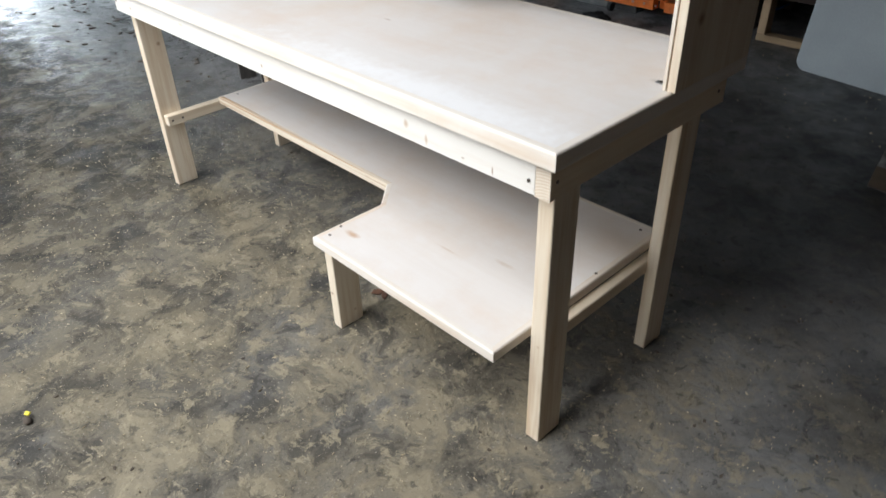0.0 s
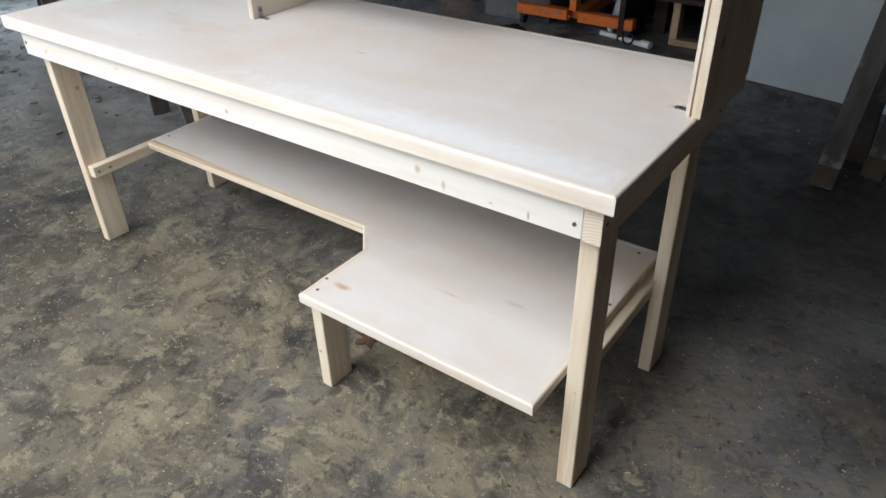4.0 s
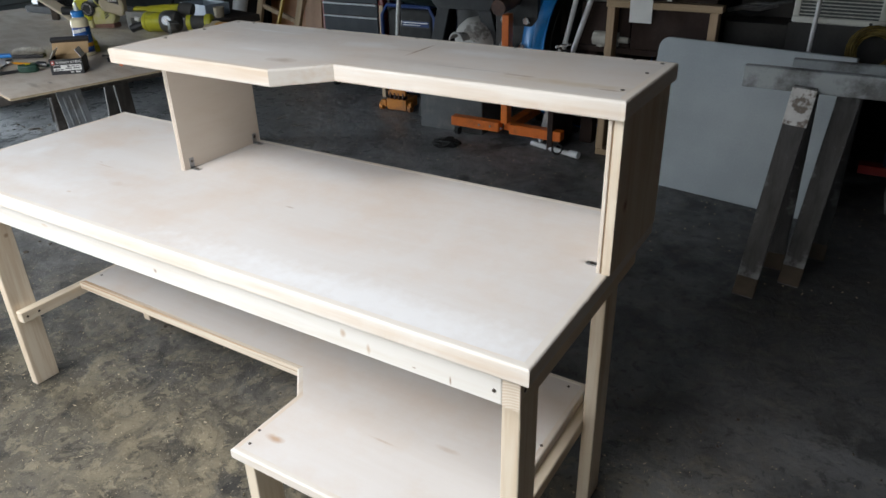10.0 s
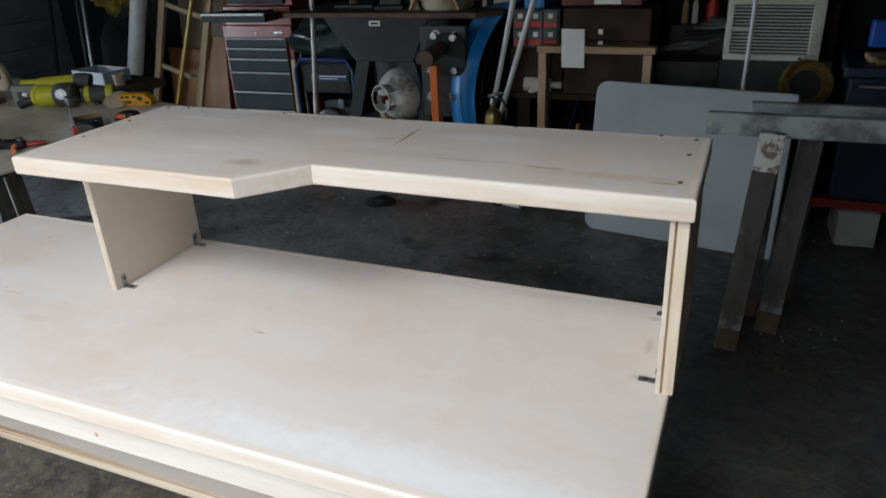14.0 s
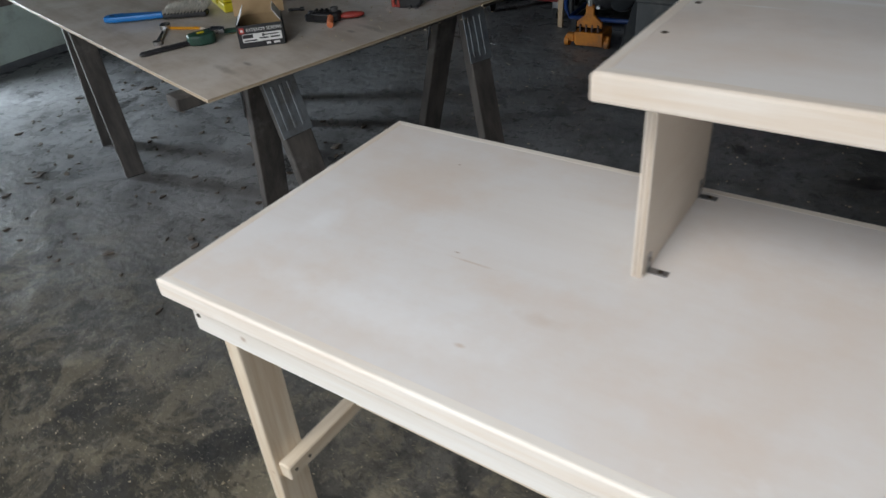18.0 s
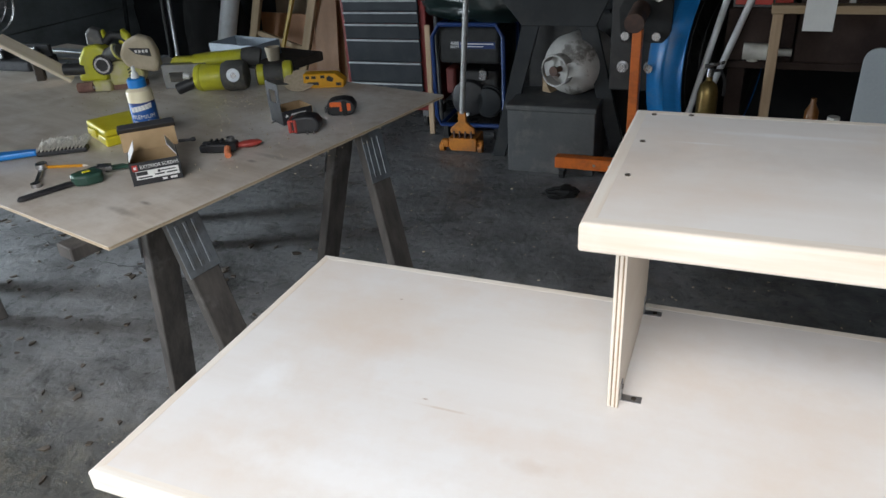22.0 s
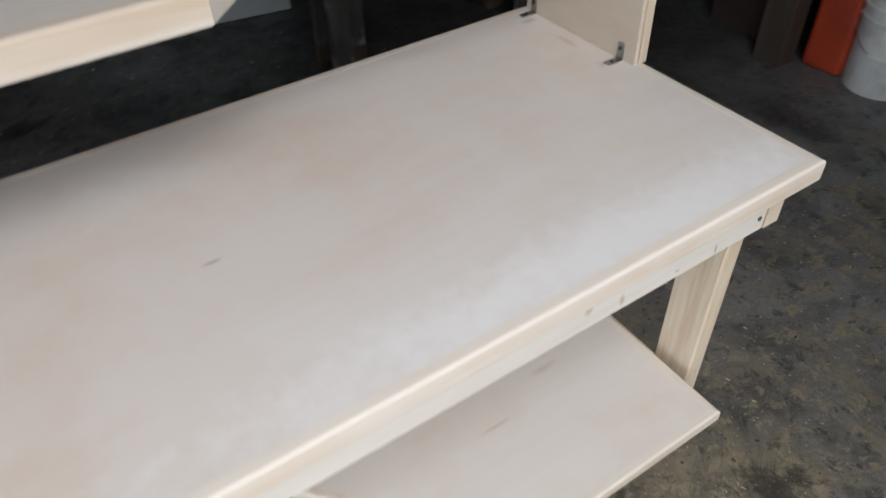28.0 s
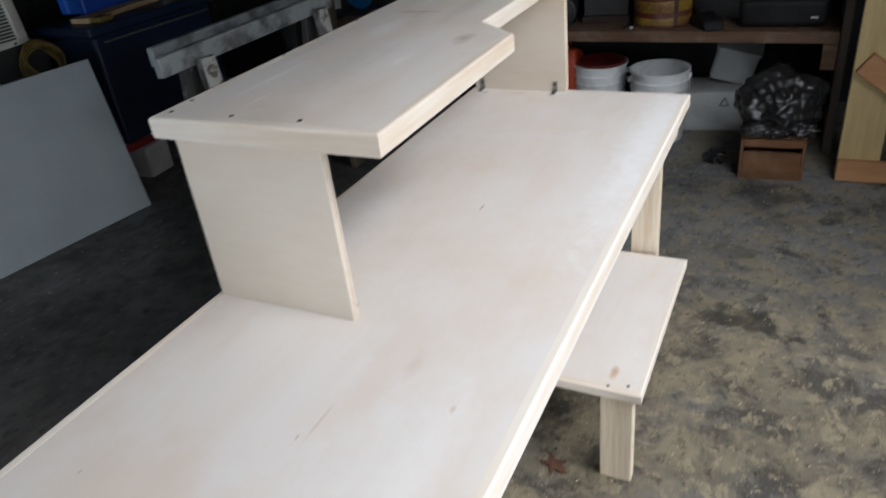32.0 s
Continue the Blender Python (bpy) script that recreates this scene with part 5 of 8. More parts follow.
TANKW = surf("chipped_white_tank", (0.44, 0.43, 0.41), (0.34, 0.33, 0.31), rough=0.55, scale=4, dirt=(0.10, 0.09, 0.08), dirt_scale=5.5, dirt_at=(0.56, 0.62), dirt_amount=0.85)
CRATEGREY = surf("grey_box_paint", (0.085, 0.088, 0.09), (0.062, 0.065, 0.067), rough=0.7, scale=4, dirt=(0.18, 0.17, 0.16), dirt_scale=5)
ORANGEP = surf("orange_enamel", (0.70, 0.17, 0.02), (0.58, 0.13, 0.015), rough=0.45, scale=6, dirt=(0.20, 0.07, 0.03), dirt_scale=9, dirt_amount=0.6)
JACKOR = surf("worn_orange_paint", (0.55, 0.20, 0.02), (0.42, 0.14, 0.02), rough=0.55, scale=8, dirt=(0.10, 0.06, 0.04), dirt_scale=11, dirt_amount=0.8)
PVC = surf("white_pvc", (0.66, 0.67, 0.68), (0.58, 0.59, 0.60), rough=0.4, scale=5, dirt=(0.35, 0.34, 0.32), dirt_scale=9, dirt_amount=0.4)
TABLEW = surf("moulded_white_tabletop", (0.30, 0.335, 0.355), (0.255, 0.285, 0.305), rough=0.45, scale=3, fine=90, bump=0.08)
ACW = surf("aged_white_plastic", (0.62, 0.62, 0.57), (0.52, 0.52, 0.48), rough=0.5, scale=6, dirt=(0.35, 0.33, 0.28), dirt_scale=9, dirt_amount=0.4)
BRASS = surf("brass_extinguisher", (0.26, 0.19, 0.07), (0.18, 0.12, 0.04), rough=0.35, metal=0.8, scale=10)
TANWOOD = surf("tan_stud_wood", (0.42, 0.30, 0.19), (0.32, 0.22, 0.13), rough=0.7, scale=2, fine=10, stretch=grain("z", 1, 10), vary=0.12)
TANWOODX = surf("tan_rail_wood", (0.40, 0.29, 0.18), (0.30, 0.21, 0.12), rough=0.7, scale=2, fine=10, stretch=grain("x", 1, 10), vary=0.12)
ORANGEBOARD = surf("orange_brown_board", (0.30, 0.13, 0.045), (0.22, 0.09, 0.03), rough=0.6, scale=3, stretch=(2, 2, 1), vary=0.1)
PANELTAN = surf("faded_tan_panel", (0.22, 0.165, 0.11), (0.17, 0.125, 0.08), rough=0.7, scale=2, fine=10, stretch=grain("z", 1, 5), vary=0.1)
BROWNBOARD = surf("brown_hardboard", (0.25, 0.13, 0.06), (0.18, 0.09, 0.04), rough=0.6, scale=3, stretch=(2, 2, 1), vary=0.1)
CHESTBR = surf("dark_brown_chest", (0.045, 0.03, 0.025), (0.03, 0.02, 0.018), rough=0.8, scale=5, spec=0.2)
PAPER = surf("paper", (0.72, 0.72, 0.70), (0.66, 0.66, 0.65), rough=0.8, scale=6)
RUBBER = surf("rubber", (0.02, 0.02, 0.02), rough=0.8, scale=20)
DIRTYW = surf("dirty_white_bucket", (0.50, 0.47, 0.38), (0.40, 0.36, 0.27), rough=0.5, scale=5, dirt=(0.22, 0.15, 0.08), dirt_scale=7, dirt_at=(0.52, 0.62))
FOIL = surf("crumpled_foil", (0.75, 0.76, 0.78), rough=0.18, metal=1.0, scale=14, bump=0.9)
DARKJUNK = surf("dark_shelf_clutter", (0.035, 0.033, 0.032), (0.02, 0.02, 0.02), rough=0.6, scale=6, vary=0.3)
CORD = surf("yellow_rope", (0.16, 0.11, 0.02), (0.10, 0.07, 0.015), rough=0.8, scale=30)
CONCBLOCK = surf("pale_concrete_block", (0.34, 0.34, 0.33), (0.27, 0.27, 0.26), rough=0.9, scale=8, fine=70, bump=0.3)

PULL = surf("dull_aluminium_pull", (0.36, 0.37, 0.38), rough=0.55, metal=0.35, scale=20)
# rolling tool chest
tc_ = thing("tool_chest", pose(-4.06, 4.2, 0, 0, 0, 2), "red rolling tool chest with slate drawers", "tool chest")
part("cabinet", box(0, 0.67, 0.012, 0.45, 0.13, 1.03, 0.006), REDPAINT, tc_)
for z0, z1 in ((0.16, 0.338), (0.341, 0.492), (0.495, 0.657), (0.660, 0.767), (0.770, 0.852), (0.855, 0.935)):
    d = part("drawer", box(0.03, 0.62, -0.006, 0.011, z0, z1, 0.004), DRAWER, tc_)
    part("pull", prism([(-0.022, z1 - 0.012), (-0.006, z1 - 0.016), (-0.006, z1), (-0.018, z1)], 0.035, 0.615, 0.001, 1, "yz"), PULL, d, "long dull metal pull")
part("name_plate", box(0.50, 0.585, 0.006, 0.0115, 0.965, 0.985, 0.001), CHROME, tc_)
part("lock", rod((0.33, 0.004, 0.975), (0.33, 0.013, 0.975), 0.010), CHROME, tc_)
part("push_handle", tube([(0.67, 0.03, 0.90), (0.73, 0.0, 0.92), (0.755, -0.02, 0.88), (0.76, -0.02, 0.05)], 0.016, 10), BLACKM, tc_, "black side push handle")
for x, y in ((0.06, 0.06), (0.61, 0.06), (0.06, 0.40), (0.61, 0.40)):
    c = part("caster_fork", box(x - 0.025, x + 0.025, y - 0.03, y + 0.03, 0.075, 0.13, 0.004), ZINC, tc_)
    part("caster_wheel", rod((x - 0.016, y, 0.048), (x + 0.016, y, 0.048), 0.048), RUBBER, c)
mid = thing("drawer_chest", pose(-4.02, 4.2, 1.031, 0, 0, 2), "red middle chest with an open drawer", "tool chest")
part("case", box(0, 0.64, 0.012, 0.40, 0.0, 0.15, 0.006), REDPAINT, mid)
dr_ = part("open_drawer", join(box(-0.03, 0.56, -0.23, -0.215, 0.055, 0.125, 0.003), box(-0.03, -0.02, -0.215, 0.10, 0.055, 0.11, 0), box(0.55, 0.56, -0.215, 0.10, 0.055, 0.11, 0),
                               box(-0.02, 0.55, -0.215, 0.10, 0.055, 0.062, 0)), DRAWER, mid, "drawer pulled out with tools in it")
part("pull", box(-0.03, 0.56, -0.245, -0.232, 0.105, 0.125, 0.002), PULL, dr_)
for k in range(4):
    part("tool", rod((0.05 + k * 0.13, -0.20 + 0.02 * k, 0.118), (0.14 + k * 0.13, -0.05, 0.122), 0.012), BLACKM, dr_)
upc = thing("drawer_chest", pose(-3.99, 4.22, 1.182, 0, 0, 2), "red top chest with thin slate drawers", "tool chest")
part("case", box(0, 0.63, 0.012, 0.36, 0.0, 0.48, 0.006), REDPAINT, upc)
for k in range(6):
    d = part("drawer", box(0.02, 0.555, -0.006, 0.011, 0.012 + k * 0.062, 0.068 + k * 0.062, 0.003), DRAWER, upc)
    part("pull", box(0.025, 0.55, -0.018, -0.0065, 0.058 + k * 0.062, 0.066 + k * 0.062, 0.001), PULL, d)
part("lid", box(-0.004, 0.634, 0.0, 0.364, 0.481, 0.52, 0.006), REDPAINT, upc)

# generator
gen = thing("generator", pose(-3.27, 4.05, 0, 0, 0, 3), "black portable generator in a blue tube frame", "generator")
for y in (0.0, 0.42):
    part("frame_loop", tube([(0.03, y, 0.10), (0.0, y, 0.16), (0.0, y, 0.72), (0.05, y, 0.80), (0.45, y, 0.80), (0.50, y, 0.72), (0.50, y, 0.16), (0.47, y, 0.10)], 0.016, 8, closed=True), FRAMEBLUE, gen)
for x, z in ((0.05, 0.80), (0.45, 0.80), (0.03, 0.10), (0.47, 0.10)):
    part("cross_tube", rod((x, 0, z), (x, 0.42, z), 0.014), FRAMEBLUE, gen)
part("fuel_tank", box(0.03, 0.47, 0.02, 0.40, 0.53, 0.775, 0.03, 3), RUBBER, gen)
lab = part("name_panel", box(0.12, 0.45, 0.012, 0.021, 0.63, 0.69, 0.002), BLACKPLA, gen)
part("stripe", box(0.19, 0.44, 0.0085, 0.0125, 0.640, 0.683, 0.001), FRAMEBLUE, lab)
words("print", "4000", 0.030, Matrix.Translation((0.155, 0.0115, 0.672)) @ pose(0, 0, 0, 90), WHITEP, lab)
words("print", "WATT", 0.022, Matrix.Translation((0.155, 0.0115, 0.648)) @ pose(0, 0, 0, 90), WHITEP, lab)
part("print_bar", box(0.20, 0.43, 0.0075, 0.0090, 0.667, 0.674, 0), WHITEP, lab)
part("print_bar", box(0.20, 0.36, 0.0075, 0.0090, 0.650, 0.655, 0), WHITEP, lab)
part("recoil_cover", rod((0.22, 0.06, 0.27), (0.22, 0.14, 0.27), 0.13, bevel=0.02, sides=24), BLACKPLA, gen)
part("engine", box(0.14, 0.42, 0.12, 0.34, 0.14, 0.46, 0.02, 2), BLACKM, gen)
part("alternator", rod((0.36, 0.06, 0.25), (0.36, 0.30, 0.25), 0.105, bevel=0.02, sides=20), STANDM, gen)
for k in range(4):
    part("fin", lathe([(0.106, 0), (0.116, 0), (0.116, 0.012), (0.106, 0.012)], 20), STANDM, gen).matrix_local = pose(0.36, 0.10 + k * 0.045, 0.25, 90)
part("carburettor", box(0.30, 0.36, 0.07, 0.12, 0.40, 0.48, 0.006), CHROME, gen)
part("muffler", box(0.05, 0.12, 0.10, 0.34, 0.30, 0.48, 0.01), surf("heat_red_muffler", (0.14, 0.025, 0.02), rough=0.6), gen)
for x in (0.06, 0.44):
    part("foot", box(x - 0.02, x + 0.02, 0.0, 0.42, 0.0, 0.086, 0.004), RUBBER, gen)
part("oil_fill", lathe([(0, 0), (0.012, 0), (0.012, 0.02), (0, 0.02)], 12), WHITEP, gen).matrix_local = pose(0.215, 0.06, 0.165, 90)
solo("wood_offcut", box(0, 0.04, 0, 0.02, 0, 0.78, 0.003), TANWOOD, pose(-3.36, 4.10, 0, -2, 0, 0), "upright pine offcut beside the tool chest", "board", "offcuts")

# steel stand with a rusty top
st = thing("steel_stand", pose(-2.32, 3.78, 0), "dark grey splayed steel machine stand with rusty top", "machine stand")
for sx, x0, x1 in ((-1, -0.17, -0.40), (1, 0.17, 0.41)):
    for y0, y1 in ((0.0, -0.06), (0.42, 0.48)):
        bm = prism([(x0 - 0.055, 0.88), (x0 + 0.055, 0.88), (x1 + 0.045, 0.0), (x1 - 0.045, 0.0)], y0 - 0.012, y0 + 0.012, 0.004, 1, "xz")
        part("leg", bm, STANDM, st)
part("apron", prism([(-0.225, 0.86), (0.225, 0.86), (0.30, 1.02), (0.36, 1.16), (-0.46, 1.16), (-0.36, 1.02)], -0.030, -0.013, 0.004, 1, "xz"), STANDM, st)
part("apron", prism([(-0.225, 0.86), (0.225, 0.86), (0.36, 1.16), (-0.46, 1.16)], 0.434, 0.45, 0.004, 1, "xz"), STANDM, st)
part("plate_label", box(-0.09, -0.005, -0.034, -0.0305, 1.10, 1.135, 0.001), WHITEP, st, "small white maker's plate")
part("plate_mark", box(-0.075, -0.02, -0.0355, -0.0342, 1.11, 1.125, 0), BLACKM, st)
part("top", prism([(-0.74, -0.10), (0.72, -0.10), (0.86, 0.05), (0.86, 0.55), (-0.74, 0.55)], 1.161, 1.195, 0.004), RUST, st, "rusty brown plate top")
part("back_panel", box(-0.30, 0.30, 0.40, 0.42, 0.10, 0.86, 0.002), BLACKM, st)
solo("bin_bag", blob(0.42, 0.20, 0.175, 0.28, 2.0, 4, 2.3), GREENBAG, pose(-2.92, 4.17, 0.815), "dark green plastic bin bag on the generator", "bag")
gb = thing("box", pose(-2.58, 3.54, 0, 0, 0, 1), "grey painted wooden box on the floor", "box")
part("body", box(0, 0.54, 0, 0.42, 0, 0.40, 0.006), CRATEGREY, gb)
part("lid", box(-0.008, 0.548, -0.008, 0.43, 0.401, 0.432, 0.006), CRATEGREY, gb)
tank = thing("gas_cylinder", pose(-2.28, 3.73, 0.433, 0, 0, -22) @ Matrix.Scale(0.98, 4), "chipped white gas cylinder lying on a grey box", "gas cylinder")
part("body", lathe([(0, 0), (0.10, 0.012), (0.16, 0.05), (0.188, 0.11), (0.19, 0.30), (0.175, 0.37), (0.10, 0.42), (0, 0.43)], 32), TANKW, tank).matrix_local = pose(0, -0.03, 0.19, -90)
for a0 in (28, 208):
    guard = [(0.094 * math.cos(radians(a0 + v)), 0.094 * math.sin(radians(a0 + v))) for v in range(0, 125, 8)] + [(0.089 * math.cos(radians(a0 + v)), 0.089 * math.sin(radians(a0 + v))) for v in range(120, -1, -8)]
    part("collar", prism(guard, -0.055, 0.022, 0, 1), TANKW, tank, "pierced steel guard").matrix_local = pose(0, -0.03, 0.19, -90)
part("collar_ring", tube([(0.0935 * math.cos(v), 0.0935 * math.sin(v), -0.058) for v in np.linspace(0, 2 * math.pi, 33)[:-1]], 0.008, 6, closed=True), TANKW, tank).matrix_local = pose(0, -0.03, 0.19, -90)
part("valve", join(rod((0, -0.03, 0.19), (0, -0.10, 0.19), 0.018), rod((-0.03, -0.085, 0.19), (0.03, -0.085, 0.165), 0.012), rod((0, -0.09, 0.19), (0, -0.105, 0.19), 0.03)), RUST, tank)
part("chock", prism([(-0.20, 0.0), (-0.13, 0.0), (-0.20, 0.12)], 0.05, 0.2, 0.003, 1, "xz"), TANWOODX, tank)
# floor jack with a long handle
jk = thing("floor_jack", pose(-2.98, 3.80, 0, 0, 0, 4), "orange floor jack with a long steel handle", "jack")
part("body", box(-0.10, 0.10, -0.02, 0.16, 0.02, 0.10, 0.006), JACKOR, jk)
part("front_plate", box(-0.085, 0.10, -0.035, -0.021, 0.015, 0.105, 0.004), JACKOR, jk)
part("side_arm", box(-0.155, -0.101, -0.02, 0.02, 0.03, 0.085, 0.006), JACKOR, jk)
part("side_arm", box(0.101, 0.14, -0.02, 0.02, 0.03, 0.085, 0.006), JACKOR, jk)
for x in (-0.15, 0.12):
    part("wheel", rod((x - 0.015, 0.0, 0.032), (x + 0.015, 0.0, 0.032), 0.032), JACKOR, jk)
for x in (-0.06, -0.02, 0.02, 0.06):
    part("rib", box(x - 0.006, x + 0.006, -0.018, 0.05, 0.10, 0.15, 0.001), RUST, jk)
part("yoke", prism([(-0.085, 0.13), (0.085, 0.13), (0.085, 0.165), (0.028, 0.215), (0.026, 0.28), (-0.026, 0.28), (-0.028, 0.215), (-0.085, 0.165)], -0.012, 0.012, 0.004, 1, "xz"), JACKOR, jk)
part("handle", rod((0.0, 0.0, 0.27), (0.072, 0.05, 1.33), 0.019), surf("worn_grey_tube", (0.42, 0.42, 0.41), rough=0.5, metal=0.4, scale=15, dirt=(0.15, 0.12, 0.1), dirt_scale=20), jk, "scratched grey steel handle")

# engine stand
es = thing("engine_stand", pose(-1.82, 3.5, 0), "orange steel engine stand on casters", "engine stand")
part("post", box(-0.026, 0.026, -0.035, 0.035, 0.146, 0.90, 0.004), ORANGEP, es)
part("foot_beam", box(-0.44, -0.041, -0.035, 0.035, 0.075, 0.145, 0.004), ORANGEP, es)
part("foot_beam", box(0.041, 0.44, -0.035, 0.035, 0.075, 0.145, 0.004), ORANGEP, es)
part("rear_beam", box(-0.035, 0.035, 0.036, 0.62, 0.075, 0.14, 0.004), ORANGEP, es)
part("head_tube", rod((-0.005, -0.13, 0.955), (-0.005, 0.10, 0.985), 0.052, sides=20), RUST, es, "rusty brown head tube")
part("head_plate", prism([(-0.11, 0.80), (0.13, 0.80), (0.16, 0.86), (0.16, 1.02), (0.10, 1.08), (-0.09, 1.06), (-0.13, 0.98)], 0.135, 0.150, 0.003, 1, "xz"), RUBBER, es)
part("engine_plate", box(-0.17, 0.16, 0.155, 0.175, 0.52, 1.12, 0.006), BLACKM, es, "black mounting plate")
for x, z in ((-0.085, 0.84), (0.085, 0.84), (-0.095, 0.66), (0.055, 0.66), (0.085, 1.05), (-0.05, 1.06)):
    bolt = part("bolt", rod((x, 0.105, z), (x, 0.153, z), 0.024, sides=8, smooth=False), CHROME, es)
    part("washer", rod((x, 0.146, z), (x, 0.154, z), 0.033, sides=16), ZINC, bolt)
for x, y in ((-0.40, 0.0), (0.40, 0.0), (0.0, 0.58)):
    c = part("caster_fork", box(x - 0.022, x + 0.022, y - 0.02, y + 0.02, 0.055, 0.075, 0.002), BLACKM, es)
    part("caster_wheel", rod((x - 0.014, y, 0.034), (x + 0.014, y, 0.034), 0.034), RUBBER, c)
for k in range(3):
    part("pin", rod((-0.20 + k * 0.09, -0.036, 0.11), (-0.20 + k * 0.09, -0.042, 0.11), 0.008), ZINC, es)
solo("work_glove", blob(0.10, 0.05, 0.035, 0.5, 2.4, 3, 6.0), surf("black_cloth", (0.012, 0.012, 0.012), rough=0.9), pose(-2.15, 3.22, 0, 0, 0, 20), "crumpled black work glove on the floor", "glove")
solo("pvc_offcut", join(rod((0, 0, 0.018), (0.36, -0.10, 0.018), 0.017), rod((0.33, -0.09, 0.024), (0.40, -0.11, 0.024), 0.024)), PVC, pose(-1.62, 3.52, 0), "white PVC pipe end on the floor", "pipe")
solo("hose_ring", tube([(0.035 * math.cos(a), 0, 0.04 + 0.035 * math.sin(a)) for a in np.linspace(0, 2 * math.pi, 14)[:-1]], 0.008, 6, closed=True), RUBBER, pose(-1.38, 3.42, 0, 0, 0, 30), "black rubber ring on the floor", "ring")

# blue drum fan: a steel barrel on its side, open to the front
fan_drum = thing("drum_fan", Matrix.Translation((-1.358, 4.141, 0.630)) @ pose(0, 0, 0, 0, 0, -20.8) @ pose(0, 0, 0, 0, 90, 0), "sky-blue scratched steel drum fan with a black inside", "fan")
part("drum", lathe([(0.612, 0.0), (0.622, 0.003), (0.626, 0.0), (0.624, -0.012), (0.620, -0.02), (0.620, -0.10), (0.624, -0.105), (0.620, -0.11), (0.620, -0.195), (0.626, -0.207), (0.616, -0.211), (0.612, -0.205)], 72), SKYBLUE, fan_drum)
part("lining", lathe([(0.611, -0.004), (0.608, -0.004), (0.608, -0.204), (0.611, -0.204)], 72), BLACKM, fan_drum)
part("back_plate", lathe([(0.0, -0.200), (0.607, -0.200), (0.607, -0.196), (0.0, -0.196)], 72), BLACKM, fan_drum)
part("motor", lathe([(0.0, -0.190), (0.11, -0.190), (0.11, -0.10), (0.09, -0.08), (0.04, -0.07), (0.0, -0.07)], 28), RUBBER, fan_drum)
for k in range(4):
    blade = prism([(0.10, -0.05), (0.30, -0.13), (0.56, -0.15), (0.58, 0.05), (0.32, 0.09), (0.10, 0.05)], -0.003, 0.003, 0.001, 1)
    part("blade", moved(blade, pose(0, 0, -0.135, 0, 0, 35 + 90 * k) @ pose(0, 0, 0, 16, 0, 0)), RUBBER, fan_drum)
for k in range(3):
    r_ = 0.22 + 0.16 * k
    part("guard_ring", tube([(r_ * math.cos(v), r_ * math.sin(v), -0.014) for v in np.linspace(0, 2 * math.pi, 49)[:-1]], 0.003, 5, closed=True), BLACKM, fan_drum)
for v in (62, -62):
    part("foot", box(0.596, 0.6295, 0.20 if v > 0 else -0.24, 0.24 if v > 0 else -0.20, -0.20, -0.01, 0.002), BLACKM, fan_drum)
for name_, a, b in (("pvc_pipe", (-1.617, 3.66, 0.0), (-1.137, 3.66, 2.2)), ("pvc_pipe", (-1.596, 3.62, 0.0), (-0.910, 3.62, 2.2))):
    solo(name_, rod((0, 0, 0), Vector(b) - Vector(a), 0.0175), PVC, Matrix.Translation(a), "white PVC pipe leaning on the fan", "pipe", "leaning pipes")
low = thing("plank_shelf", pose(-1.50, 3.40, 0), "low dark shelf behind the leaning table", "shelf")
part("board", box(0, 0.9, 0.05, 0.45, 0.30, 0.33, 0.003), CHESTBR, low)
for x in (0.02, 0.84):
    part("support", box(x, x + 0.04, 0.06, 0.44, 0, 0.30, 0.003), CHESTBR, low)
fx = thing("fire_extinguisher", pose(-1.43, 3.50, 0.33, 0, 0, 20), "brass fire extinguisher with a black valve", "fire extinguisher")
part("cylinder", lathe([(0, 0), (0.05, 0), (0.055, 0.008), (0.055, 0.24), (0.045, 0.285), (0.018, 0.31), (0.018, 0.33), (0, 0.33)], 24), BRASS, fx)
part("valve", rod((0, 0, 0.33), (0, 0, 0.375), 0.018), CHROME, fx)
part("lever", prism([(-0.03, 0.375), (0.07, 0.395), (0.075, 0.41), (-0.03, 0.395)], -0.008, 0.008, 0.002, 1, "xz"), CHROME, fx)
part("hose", tube([(0.015, 0, 0.36), (0.06, 0, 0.36), (0.085, 0, 0.30), (0.085, 0, 0.22)], 0.009, 8), BLACKPLA, fx)
solo("bottle", lathe([(0, 0), (0.035, 0), (0.035, 0.14), (0.015, 0.18), (0.015, 0.21), (0, 0.21)], 18), surf("amber_bottle", (0.20, 0.08, 0.02), rough=0.3), pose(-0.90, 3.60, 0.33), "amber plastic bottle on the low shelf", "bottle")
solo("jar", lathe([(0, 0), (0.04, 0), (0.042, 0.10), (0.03, 0.12), (0.03, 0.14), (0, 0.14)], 18), ACW, pose(-0.80, 3.52, 0.33), "white plastic jar on the low shelf", "jar")
solo("spray_gun", join(rod((0, 0, 0.05), (0.17, 0.02, 0.05), 0.045), rod((0.17, 0.02, 0.05), (0.24, 0.03, 0.05), 0.02), rod((0.05, 0, 0.0), (0.05, 0, 0.06), 0.028)), ACW, pose(-1.28, 3.72, 0.70, 0, 0, -10), "cream plastic spray gun on the bench", "spray gun")

